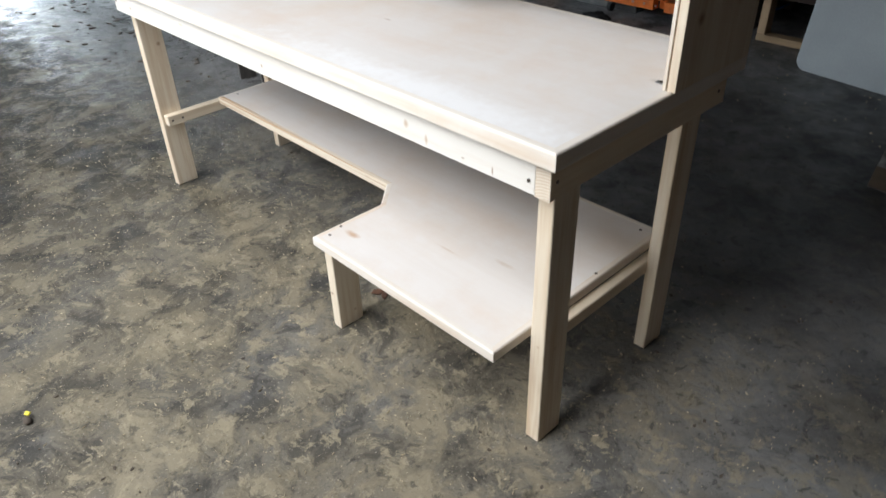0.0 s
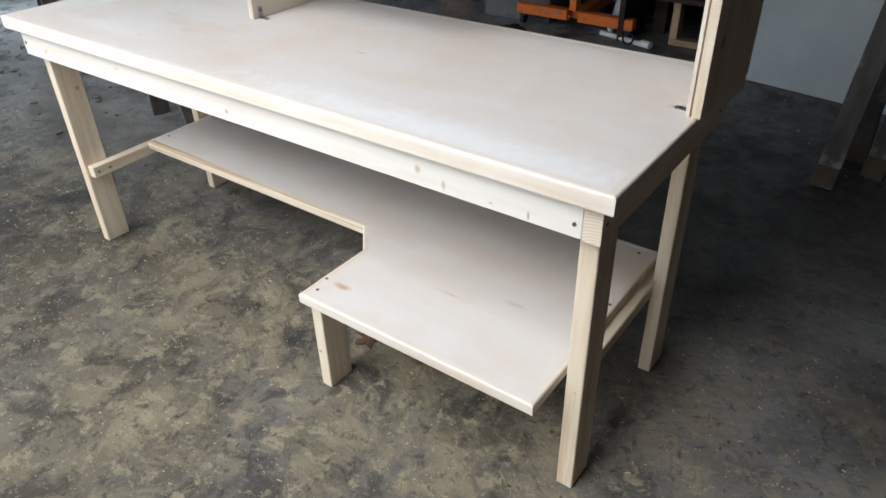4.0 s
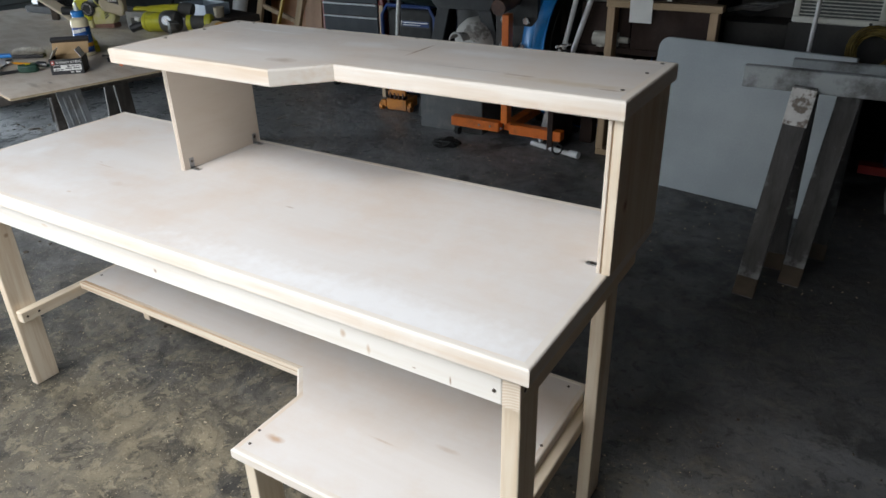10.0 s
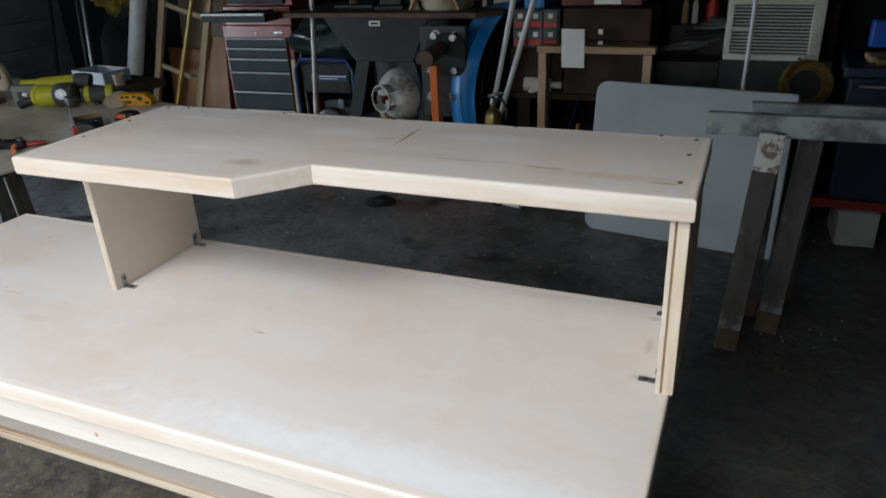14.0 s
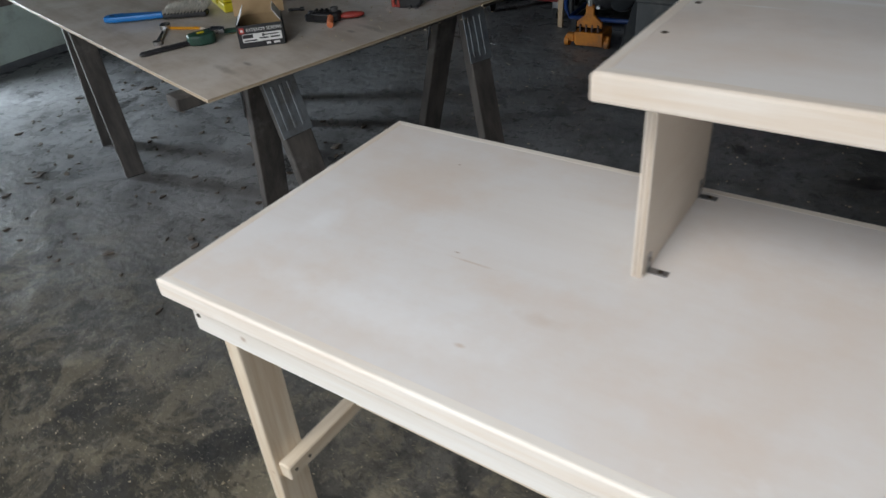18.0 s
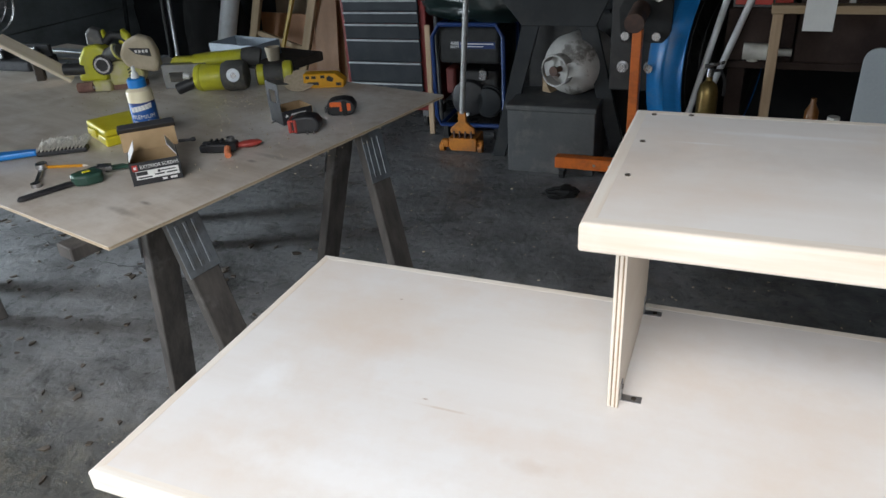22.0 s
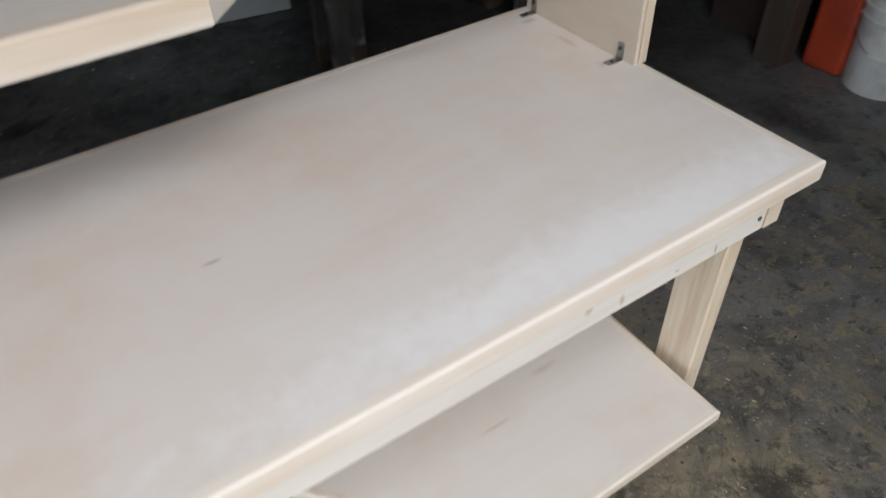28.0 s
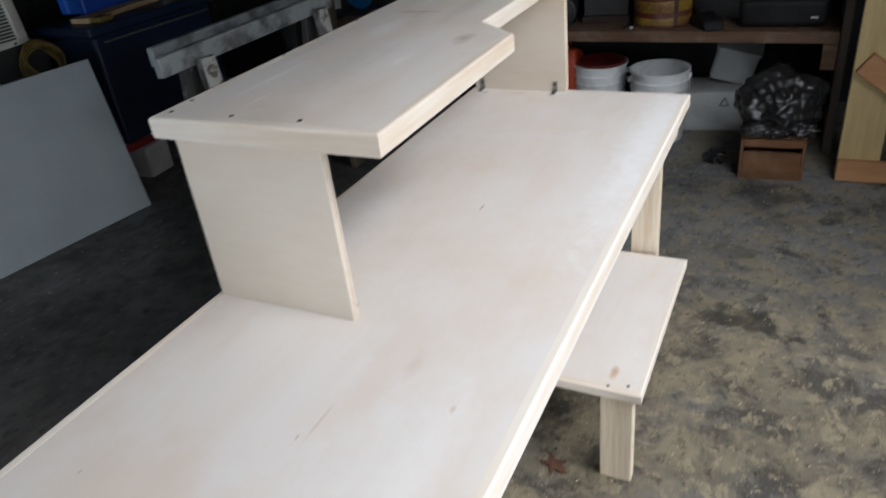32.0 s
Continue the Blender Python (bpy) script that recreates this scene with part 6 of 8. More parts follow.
# timber frame with a paper sheet behind it
fr = thing("timber_frame", pose(-1.16, 3.56, 0, -2), "plain two-by-four timber frame standing upright", "frame")
part("post", box(0, 0.05, 0, 0.09, 0.042, 0.97, 0.003), TANWOOD, fr)
part("post", box(0.632, 0.682, 0, 0.09, 0.042, 0.97, 0.003), TANWOOD, fr)
part("top_rail", box(-0.01, 0.70, 0, 0.09, 0.971, 1.013, 0.003), TANWOODX, fr)
part("bottom_rail", box(0, 0.682, 0, 0.09, 0.0, 0.041, 0.003), TANWOODX, fr)

# dark bench and shelves with clutter
bn = thing("workbench", pose(-1.40, 3.70, 0), "dark wooden workbench crowded with things", "workbench")
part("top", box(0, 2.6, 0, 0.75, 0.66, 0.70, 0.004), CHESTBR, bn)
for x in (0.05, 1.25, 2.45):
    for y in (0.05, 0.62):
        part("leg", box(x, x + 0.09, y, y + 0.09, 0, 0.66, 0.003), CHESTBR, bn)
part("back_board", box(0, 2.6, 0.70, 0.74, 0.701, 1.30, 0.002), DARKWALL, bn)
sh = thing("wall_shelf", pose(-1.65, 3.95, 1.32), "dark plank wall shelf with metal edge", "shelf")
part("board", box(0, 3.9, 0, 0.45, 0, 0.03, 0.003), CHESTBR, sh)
part("metal_edge", box(1.10, 1.62, -0.004, 0.0, 0.004, 0.026, 0.001), CHROME, sh)
for x in (0.02, 1.03, 2.1, 3.8):
    part("bracket", box(x, x + 0.04, 0.03, 0.45, -0.62, 0.0, 0.003), CHESTBR, sh)
dc = thing("drawer_box", pose(-1.36, 3.70, 0.98), "small grey parts cabinet with red drawers", "parts cabinet")
part("case", box(0, 0.30, 0.02, 0.22, 0, 0.23, 0.003), surf("parts_cabinet_grey", (0.10, 0.10, 0.105), rough=0.5), dc)
for r in range(2):
    for c in range(3):
        dd = part("drawer", box(0.008 + c * 0.097, 0.098 + c * 0.097, 0.0, 0.019, 0.015 + r * 0.11, 0.115 + r * 0.11, 0.003), surf("cabinet_drawer", (0.09, 0.09, 0.095), rough=0.5) if r + c == 0 else bpy.data.materials["cabinet_drawer"], dc)
        part("red_front", box(0.010 + c * 0.097, 0.096 + c * 0.097, -0.005, -0.0005, 0.018 + r * 0.11, 0.05 + r * 0.11, 0.002), REDP, dd, "red drawer lip")
        part("tag", box(0.038 + c * 0.097, 0.068 + c * 0.097, -0.004, -0.0005, 0.07 + r * 0.11, 0.098 + r * 0.11, 0), WHITEP, dd)
bk = thing("crate", pose(-1.38, 3.70, 0.701), "dark crate carrying the parts cabinet", "crate")
part("body", box(0, 0.34, 0.02, 0.32, 0, 0.275, 0.004), CHESTBR, bk)
ch = thing("wooden_chest", pose(-1.03, 3.66, 0.701, 0, 0, -2), "dark brown wooden chest with metal latch", "chest")
part("body", box(0, 0.52, 0.04, 0.42, 0, 0.33, 0.006), CHESTBR, ch)
part("lid", box(-0.006, 0.526, 0.034, 0.426, 0.332, 0.52, 0.01, 2), CHESTBR, ch)
part("latch", box(0.215, 0.245, 0.026, 0.034, 0.37, 0.40, 0.002), ZINC, ch)
part("latch_plate", box(0.215, 0.245, 0.03, 0.04, 0.30, 0.33, 0.002), ZINC, ch)
solo("paper_sheet", box(0, 0.14, 0, 0.002, 0, 0.23, 0), PAPER, pose(-1.015, 3.60, 0.885, 4, 0, 0), "white paper sheet pinned on the chest", "paper")
tb = thing("toolbox", pose(-1.06, 3.76, 1.225), "red metal toolbox with a wire handle", "toolbox")
part("body", box(0, 0.48, 0, 0.25, 0, 0.085, 0.006), surf("toolbox_red", (0.12, 0.018, 0.015), rough=0.5, scale=6), tb)
part("wire_handle", tube([(0.0, 0.12, 0.08), (0.06, 0.12, 0.13), (0.18, 0.12, 0.13), (0.29, 0.12, 0.07), (0.33, 0.12, 0.0)], 0.005, 6), ZINC, tb)
part("label_panel", box(0.20, 0.36, -0.004, -0.0005, 0.01, 0.04, 0.001), WHITEP, tb)
solo("blue_box", box(0, 0.13, 0, 0.12, 0, 0.10, 0.004), SKYBLUE, pose(-1.30, 3.76, 1.211), "small blue cardboard box", "box")
# things on the upper shelf
rj = random.Random(11)
for k in range(12):
    x = -1.45 + k * 0.30 + rj.uniform(-0.05, 0.05)
    if -0.62 < x < -0.15:
        continue
    w, hh, d = rj.uniform(0.09, 0.14), rj.uniform(0.12, 0.26), rj.uniform(0.14, 0.22)
    bxx = thing("storage_box", pose(x, 4.02 + rj.uniform(0, 0.06), 1.351, 0, 0, rj.uniform(-8, 8)), "dim old storage box on the wall shelf", "box", "boxes on the wall shelf")
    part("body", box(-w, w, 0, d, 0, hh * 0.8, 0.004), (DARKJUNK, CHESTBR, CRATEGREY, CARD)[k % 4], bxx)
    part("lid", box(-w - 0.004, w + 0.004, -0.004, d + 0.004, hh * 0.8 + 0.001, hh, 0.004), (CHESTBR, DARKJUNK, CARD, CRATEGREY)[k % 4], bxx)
for k, (x, r, hh, mt) in enumerate(((-0.50, 0.04, 0.15, CHROME), (-0.30, 0.045, 0.08, ZINC), (-0.24, 0.02, 0.17, CHROME), (-0.02, 0.075, 0.20, surf("dull_red_tin", (0.12, 0.02, 0.018), rough=0.45)), (0.27, 0.09, 0.16, CANVAS))):
    solo("tin_can", lathe([(0, 0), (r, 0), (r, 0.004), (r * 0.97, 0.01), (r * 0.97, hh - 0.01), (r, hh - 0.004), (r, hh), (0, hh)], 22), mt, pose(x, 4.03, 1.351), "metal can standing on the wall shelf", "can", "cans on the wall shelf")
# bench clutter to the left of the window air conditioner
for k in range(9):
    x, y = -0.44 + 0.045 * k + rj.uniform(-0.02, 0.02), 3.80 + rj.uniform(0, 0.15)
    solo("cable", tube([(x - 0.10, y, 0.90 + 0.03 * k), (x - 0.02, y - 0.05, 0.94 + 0.025 * k), (x + 0.08, y - 0.04, 0.93 + 0.028 * k), (x + 0.17, y, 0.97 + 0.02 * k)], 0.010 + 0.003 * (k % 3), 6),
         (DARKJUNK, STANDM, ZINC, CRATEGREY)[k % 4], Matrix(), "grey cable lying in a heap on the bench", "cable", "cables on the bench")
sc = thing("storage_box", pose(-0.48, 3.80, 0.701), "low dark crate under the cables", "box")
part("body", box(0, 0.42, 0, 0.3, 0, 0.20, 0.005), DARKJUNK, sc)
for k, (x, mt) in enumerate(((-0.36, CARD), (-0.30, ACW), (-0.20, REDP))):
    r = 0.018 if k < 2 else 0.036
    solo("spray_can", lathe([(0, 0), (r, 0), (r, 0.11), (r * 0.6, 0.135), (r * 0.6, 0.16), (0, 0.16)], 16), mt, pose(x, 4.10, 1.08), "small can standing on the box", "can", "small cans")
hb = thing("storage_box", pose(-0.44, 4.05, 0.701), "dark box behind the cables", "box")
part("body", box(0, 0.36, 0, 0.25, 0, 0.378, 0.005), DARKJUNK, hb)

# window air conditioner and the white pole in front of it
ac = thing("air_conditioner", pose(-0.10, 3.74, 0.93, -6, 1.0, 3) @ Matrix.Scale(0.97, 4), "white window air conditioner with slatted grille", "air conditioner")
part("case", box(0.0, 0.52, 0.03, 0.33, 0.0, 0.35, 0.008, 2), ACW, ac)
part("front_frame", join(box(0, 0.52, 0.0, 0.029, 0.31, 0.352, 0.006), box(0, 0.52, 0.0, 0.029, -0.002, 0.035, 0.006), box(0, 0.035, 0.0, 0.029, 0.035, 0.31, 0.004), box(0.455, 0.52, 0.0, 0.029, 0.035, 0.31, 0.004)), ACW, ac)
part("filter", box(0.035, 0.455, 0.020, 0.028, 0.035, 0.31, 0), surf("dusty_filter", (0.09, 0.10, 0.10), rough=0.9, scale=40), ac, "dark dusty filter")
for k in range(14):
    part("slat", box(0.035, 0.455, 0.004, 0.0195, 0.046 + k * 0.0192, 0.0520 + k * 0.0192, 0.001), ACW, ac)
part("centre_bar", box(0.035, 0.15, 0.001, 0.012, 0.165, 0.185, 0.002), ACW, ac)
part("knob", box(0.41, 0.428, -0.005, 0.001, 0.008, 0.022, 0.002), BLACKPLA, ac)
acb = thing("storage_box", pose(-0.12, 3.76, 0.701), "dark crate carrying the air conditioner", "box")
part("body", box(0, 0.60, 0.0, 0.36, 0, 0.225, 0.006), DARKJUNK, acb)
for k in range(3):
    solo("magazine", box(0, 0.40, 0, 0.24, 0, 0.014, 0.002), (PAPER, CRATEGREY, CANVAS)[k], pose(0.0 + 0.01 * k, 3.80, 1.283 + 0.015 * k, 0, 0, 3 + 2 * k), "thin stack of papers on the air conditioner", "papers", "papers")
solo("white_pole", rod((0, 0, 0), (0.028, 0.02, 1.47), 0.012), PVC, pose(0.018, 3.62, 0.0), "thin white pole leaning on the bench", "pole")
solo("rope_coil", join(*[tube([((0.085 + 0.012 * k) * math.cos(a), 0.02 * math.sin(3 * a + k), 0.105 + (0.085 + 0.012 * k) * math.sin(a)) for a in np.linspace(0, 2 * math.pi, 20)[:-1]], 0.006, 5, closed=True) for k in range(5)]),
     CORD, pose(0.35, 3.62, 0.715, -15), "coil of yellow rope on the bench", "rope")

# navy bin on blocks, with a board on top
for x in (0.60, 1.12, 1.60):
    solo("concrete_block", box(0, 0.20, 0, 0.30, 0, 0.20, 0.006), CONCBLOCK, pose(x, 3.36, 0, 0, 0, 3), "pale concrete block under a red beam", "concrete block", "concrete blocks")
solo("red_beam", box(0, 1.6, 0, 0.09, 0, 0.05, 0.003), REDPAINT, pose(0.42, 3.40, 0.2), "red painted beam on concrete blocks", "beam")
nb = thing("storage_bin", pose(0.50, 3.40, 0.251, 0, 0, -3), "large navy plastic storage bin", "bin")
part("body", prism([(0.03, 0.0), (0.97, 0.0), (0.97, 0.48), (0.03, 0.48)], 0, 0.66, 0.02, 2), NAVY, nb)
part("lid", box(0.0, 1.0, -0.03, 0.51, 0.661, 0.72, 0.015, 2), NAVY, nb)
part("lid_trim", box(0.08, 0.92, -0.038, -0.031, 0.62, 0.632, 0.002), ZINC, nb)
solo("plank", box(0, 0.62, 0, 0.14, 0, 0.03, 0.003), TANWOODX, pose(0.62, 3.50, 0.972, 0, 0, 4), "tan plank on the navy bin", "board")
solo("sponge", box(0, 0.10, 0, 0.09, 0, 0.03, 0.006), CORD, pose(0.64, 3.42, 0.972), "dull yellow block on the bin", "sponge")
bl = thing("plastic_crate", pose(0.72, 3.62, 1.003), "bright blue plastic crate on the bin", "crate")
part("body", box(0, 0.40, 0, 0.22, 0, 0.14, 0.012, 2), surf("crate_blue", (0.01, 0.05, 0.30), rough=0.4), bl)
part("handle", box(-0.10, -0.002, 0.02, 0.09, 0.02, 0.16, 0.012, 2), surf("handle_blue", (0.01, 0.08, 0.40), rough=0.4), bl)
solo("label_bottle", lathe([(0, 0), (0.03, 0), (0.03, 0.10), (0.012, 0.13), (0.012, 0.15), (0, 0.15)], 16), ACW, pose(1.30, 3.56, 0.972), "white bottle standing on the bin", "bottle")
rc = thing("storage_box", pose(0.62, 3.96, 1.351), "dull red metal box on the wall shelf", "box")
part("body", box(0, 0.45, 0, 0.3, 0, 0.13, 0.006), bpy.data.materials["toolbox_red"], rc)
part("lid", box(-0.005, 0.455, -0.005, 0.305, 0.131, 0.17, 0.006), bpy.data.materials["toolbox_red"], rc)

# leaning folding table
ft = thing("folding_table", Matrix.Translation((-0.765, 3.228, 0.0)) @ pose(0, 0, 0, 0, 0, -9.3) @ pose(0, 0, 0, -9, 0, 0), "half of a white moulded folding table leaning upright", "folding table")
corner = []
for cx, cz, a0, r in ((1.052, 0.008, -90, 0.008), (1.052, 0.867, 0, 0.008), (0.065, 0.81, 90, 0.065), (0.065, 0.065, 180, 0.065)):
    corner += [(cx + r * math.cos(radians(a0 + 15 * k)), cz + r * math.sin(radians(a0 + 15 * k))) for k in range(7)]
part("tabletop", prism(corner, 0.0, 0.04, 0.006, 2, "xz"), TABLEW, ft)
part("frame_rail", box(0.10, 0.98, 0.041, 0.065, 0.10, 0.13, 0.003), STANDM, ft)
part("frame_rail", box(0.10, 0.98, 0.041, 0.065, 0.74, 0.77, 0.003), STANDM, ft)

# pair of saw-horses with splashed paint
PAINTY = surf("paint_splashed_wood", (0.17, 0.178, 0.182), (0.10, 0.10, 0.10), rough=0.7, scale=3, fine=20, bump=0.2, dirt=(0.36, 0.395, 0.41), dirt_scale=3.6, dirt_at=(0.42, 0.54), dirt_amount=0.9, vary=0.1)
LEGW = surf("worn_leg_wood", (0.085, 0.083, 0.082), (0.048, 0.046, 0.045), rough=0.7, scale=3, fine=20, stretch=grain("z", 1, 6), bump=0.25, dirt=(0.34, 0.35, 0.36), dirt_scale=6, dirt_at=(0.52, 0.64), dirt_amount=0.6, vary=0.1)
FOOTW = surf("mud_stained_wood", (0.10, 0.076, 0.054), (0.066, 0.05, 0.036), rough=0.85, scale=5, fine=30, bump=0.3)


def painted_horse(m, label):
    h = thing("sawhorse", m, label, "sawhorse", "splashed sawhorses")
    part("beam", box(0, 1.38, -0.02, 0.02, 0.90, 0.99, 0.004), PAINTY, h)
    for x in (0.205, 1.17):
        for s in (-1, 1):
            top, foot = Vector((x + 0.045, s * 0.042, 0.93)), Vector((x + 0.045, s * 0.17, 0.0))
            if s < 0:
                foot.x -= 0.07
            bm = beam(foot, top, 0.09, 0.04, up=(0, 1, 0))
            for v in bm.verts:
                v.co.z = max(v.co.z, 0.0)
            lg = part("leg", bm, LEGW, h)
            d = (foot - top).normalized()
            part("foot_stain", beam(foot - d * 0.004, foot - d * 0.10, 0.0925, 0.0425, up=(0, 1, 0), bevel=0.004), FOOTW, lg, "mud-stained tan foot")
            if s < 0:
                part("splash", beam(top + Vector((0, -0.0225, -0.003)), top + Vector((0, -0.0225, -0.003)) + d * 0.15, 0.094, 0.004, up=(0, 1, 0), bevel=0.001),
                     surf("peeling_white_plate", (0.62, 0.62, 0.60), (0.5, 0.5, 0.49), rough=0.6, scale=12, dirt=(0.14, 0.11, 0.09), dirt_scale=14, dirt_at=(0.5, 0.56), dirt_amount=0.95)
                     if "peeling_white_plate" not in bpy.data.materials else bpy.data.materials["peeling_white_plate"], lg, "peeling white leg plate")
    return h


ph = painted_horse(pose(-0.075, 2.26, 0, 0, 0, 0), "grey sawhorse with splashed white paint")
ph2 = copy_thing(ph, pose(0.085, 2.46, 0, 0, 0, 0))
for leg_ in ph2.children:
    for piece in list(leg_.children):
        if piece.name.startswith("splash"):
            bpy.data.objects.remove(piece)

# left corner: white tube, step ladder, boards, hanging bag
solo("drain_pipe", join(rod((0, 0, 0), (0.78, 0.06, 2.35), 0.070, sides=26), rod((0.0, 0.0, 0.0), (0.04, 0.003, 0.12), 0.078, sides=26)), PVC, pose(-5.374, 4.24, 0), "wide white drain pipe leaning on the wall", "pipe")
ld = thing("step_ladder", Matrix.Translation((-5.14, 4.30, 0.018)) @ pose(0, 0, 0, -3, 16.7, 0), "pale wooden ladder leaning sideways on boards", "ladder")
DULLYEL = surf("dull_yellow_paint", (0.42, 0.27, 0.02), (0.32, 0.20, 0.02), rough=0.5, scale=6, dirt=(0.12, 0.09, 0.04), dirt_scale=9, dirt_amount=0.5)
LADW = surf("pale_ladder_wood", (0.36, 0.26, 0.15), (0.26, 0.18, 0.10), rough=0.65, scale=2, fine=9, stretch=grain("z", 1, 9))
part("stile", box(-0.034, 0.034, -0.02, 0.02, 0.0, 2.15, 0.004), LADW, ld)
part("stile", box(0.446, 0.514, -0.02, 0.02, -0.13, 2.02, 0.004), LADW, ld)
for z in (0.12, 0.66, 1.21, 1.76):
    part("rung", box(0.035, 0.445, -0.014, 0.014, z, z + 0.042, 0.003), LADW, ld)
solo("yellow_level", box(-0.013, 0.013, 0, 0.03, 0, 1.95, 0.002), DULLYEL, Matrix.Translation((-4.85, 4.20, 0.005)) @ pose(0, 0, 0, -2, 21.5, 0), "long yellow straightedge leaning on the ladder", "straightedge")
for k, (x, w, hh, mt, y) in enumerate(((-5.05, 0.72, 0.78, ORANGEBOARD, 4.50), (-4.98, 0.80, 1.85, PANELTAN, 4.62), (-4.42, 0.20, 0.92, BROWNBOARD, 4.30), (-4.30, 0.10, 1.30, BROWNBOARD, 4.40),
                                       (-4.20, 0.05, 1.75, TANWOOD, 4.36), (-4.14, 0.04, 1.55, LADW, 4.33))):
    solo("leaning_board", box(0, w, 0, 0.018, 0, hh, 0.002), mt, Matrix.Translation((x, y, 0)) @ pose(0, 0, 0, -5, 2), "old board leaning on the back wall", "board", "leaning boards")
BLACKCLOTH = bpy.data.materials["black_cloth"]
jb = thing("hanging_bag", pose(-5.40, 4.45, 0), "yellow work vest hung over dark bags", "bag")
part("dark_bag", moved(blob(0.32, 0.20, 0.62, 0.18, 1.6, 4, 9.0), Matrix.Translation((0.0, 0, 0.0))), BLACKCLOTH, jb)
part("vest", moved(blob(0.24, 0.13, 0.22, 0.34, 2.6, 5, 3.0, False), Matrix.Translation((0.07, -0.12, 1.08))), surf("faded_yellow_cloth", (0.30, 0.23, 0.03), (0.17, 0.13, 0.02), rough=0.85, scale=9, bump=0.5, dirt=(0.06, 0.05, 0.02), dirt_scale=7, dirt_amount=0.8), jb, "faded yellow vest")
for k, (a, b, mt) in enumerate((((-5.78, 4.2, 0), (-5.95, 4.6, 2.2), BLACKM), ((-5.66, 4.15, 0), (-5.86, 4.55, 1.9), ZINC), ((-6.35, 4.3, 0), (-6.45, 4.75, 2.0), STANDM))):
    solo("steel_pole", rod((0, 0, 0), Vector(b) - Vector(a), 0.018), mt, Matrix.Translation(a), "thin steel pole leaning on the wall", "pole", "leaning poles")

# on the machine stand: bucket, drill press, vice
bu = thing("bucket", pose(-1.90, 3.95, 1.196), "dirty white bucket with brown sticks", "bucket")
part("body", lathe([(0, 0), (0.165, 0), (0.18, 0.02), (0.192, 0.32), (0.20, 0.33), (0.20, 0.345), (0.186, 0.345), (0.17, 0.02), (0, 0.015)], 32), DIRTYW, bu)
part("stick", beam((-0.21, -0.16, 0.0), (0.02, -0.21, 0.42), 0.022, 0.02), CARD, bu, "thin brown stick")
part("stick", beam((0.14, -0.15, 0.0), (0.0, -0.21, 0.42), 0.022, 0.02), CARD, bu, "thin brown stick")
dp = thing("drill_press", pose(-2.64, 3.98, 1.196), "small dark drill press with a chrome column", "drill press")
part("base", box(-0.12, 0.20, -0.10, 0.14, 0, 0.03, 0.006), BLACKM, dp)
part("column", rod((0, 0, 0.03), (0, 0, 0.55), 0.024), ZINC, dp, "bright steel column")
part("collar", rod((0, 0, 0.03), (0, 0, 0.06), 0.040), RUST, dp)
part("head", join(box(-0.10, 0.24, -0.09, 0.09, 0.50, 0.72, 0.03), rod((0.17, 0, 0.36), (0.17, 0, 0.50), 0.03), rod((0.17, 0, 0.30), (0.17, 0, 0.36), 0.012)), BLACKM, dp)
part("table_arm", box(-0.05, 0.22, -0.06, 0.06, 0.20, 0.235, 0.005), bpy.data.materials["toolbox_red"], dp, "dull red table arm")
part("crank", tube([(-0.03, -0.03, 0.16), (-0.09, -0.05, 0.13), (-0.11, -0.05, 0.16)], 0.008), BLACKM, dp)
vc = thing("bench_vice", pose(-2.30, 3.88, 1.196, 0, 0, 15), "dark steel bench vice", "vice")
part("base", box(-0.10, 0.10, -0.07, 0.07, 0, 0.03, 0.006), BLACKM, vc)
part("body", prism([(-0.07, 0.03), (0.08, 0.03), (0.12, 0.15), (0.10, 0.19), (-0.02, 0.19), (-0.05, 0.12)], -0.05, 0.05, 0.01, 2, "xz"), BLACKM, vc)
part("screw", rod((0.10, 0, 0.09), (0.26, 0, 0.06), 0.016), RUST, vc)
part("handle", rod((0.24, -0.09, 0.10), (0.24, 0.07, 0.03), 0.008), ZINC, vc)
solo("angle_bracket", prism([(0, 0), (0.06, 0), (0.0, 0.16)], 0, 0.10, 0.003, 1, "xz"), DIRTYW, pose(-2.10, 3.80, 1.196, 0, 0, 30), "white sheet offcut on the stand", "offcut")
solo("foil_bag", blob(0.08, 0.06, 0.10, 0.5, 2.5, 4, 4.0), FOIL, pose(-1.70, 4.22, 1.351), "crumpled silver foil bag on the shelf", "bag")
solo("white_board", box(0, 0.22, 0, 0.012, 0, 0.11, 0.002), ACW, pose(-1.67, 4.0, 1.196, -14), "pale board offcut leaning on the stand", "board")

# ---- right-hand shelving, gate and floor things ----
SHELFW = surf("reddish_shelf_wood", (0.17, 0.095, 0.055), (0.12, 0.065, 0.038), rough=0.7, scale=2, fine=10, stretch=grain("y", 1, 10), dirt=(0.30, 0.24, 0.18), dirt_scale=5, dirt_amount=0.5)
EDGEW = surf("orange_bench_wood", (0.24, 0.10, 0.035), (0.16, 0.07, 0.028), rough=0.65, scale=2, fine=10, stretch=grain("y", 1, 10), dirt=(0.08, 0.05, 0.03), dirt_scale=5, dirt_amount=0.5)
POSTW = surf("old_post_wood", (0.09, 0.065, 0.05), (0.06, 0.045, 0.035), rough=0.8, scale=2, stretch=grain("z", 1, 8))
BUCKETW = surf("white_bucket_plastic", (0.80, 0.81, 0.81), (0.73, 0.74, 0.745), rough=0.4, scale=4, dirt=(0.36, 0.34, 0.30), dirt_scale=8, dirt_amount=0.5)
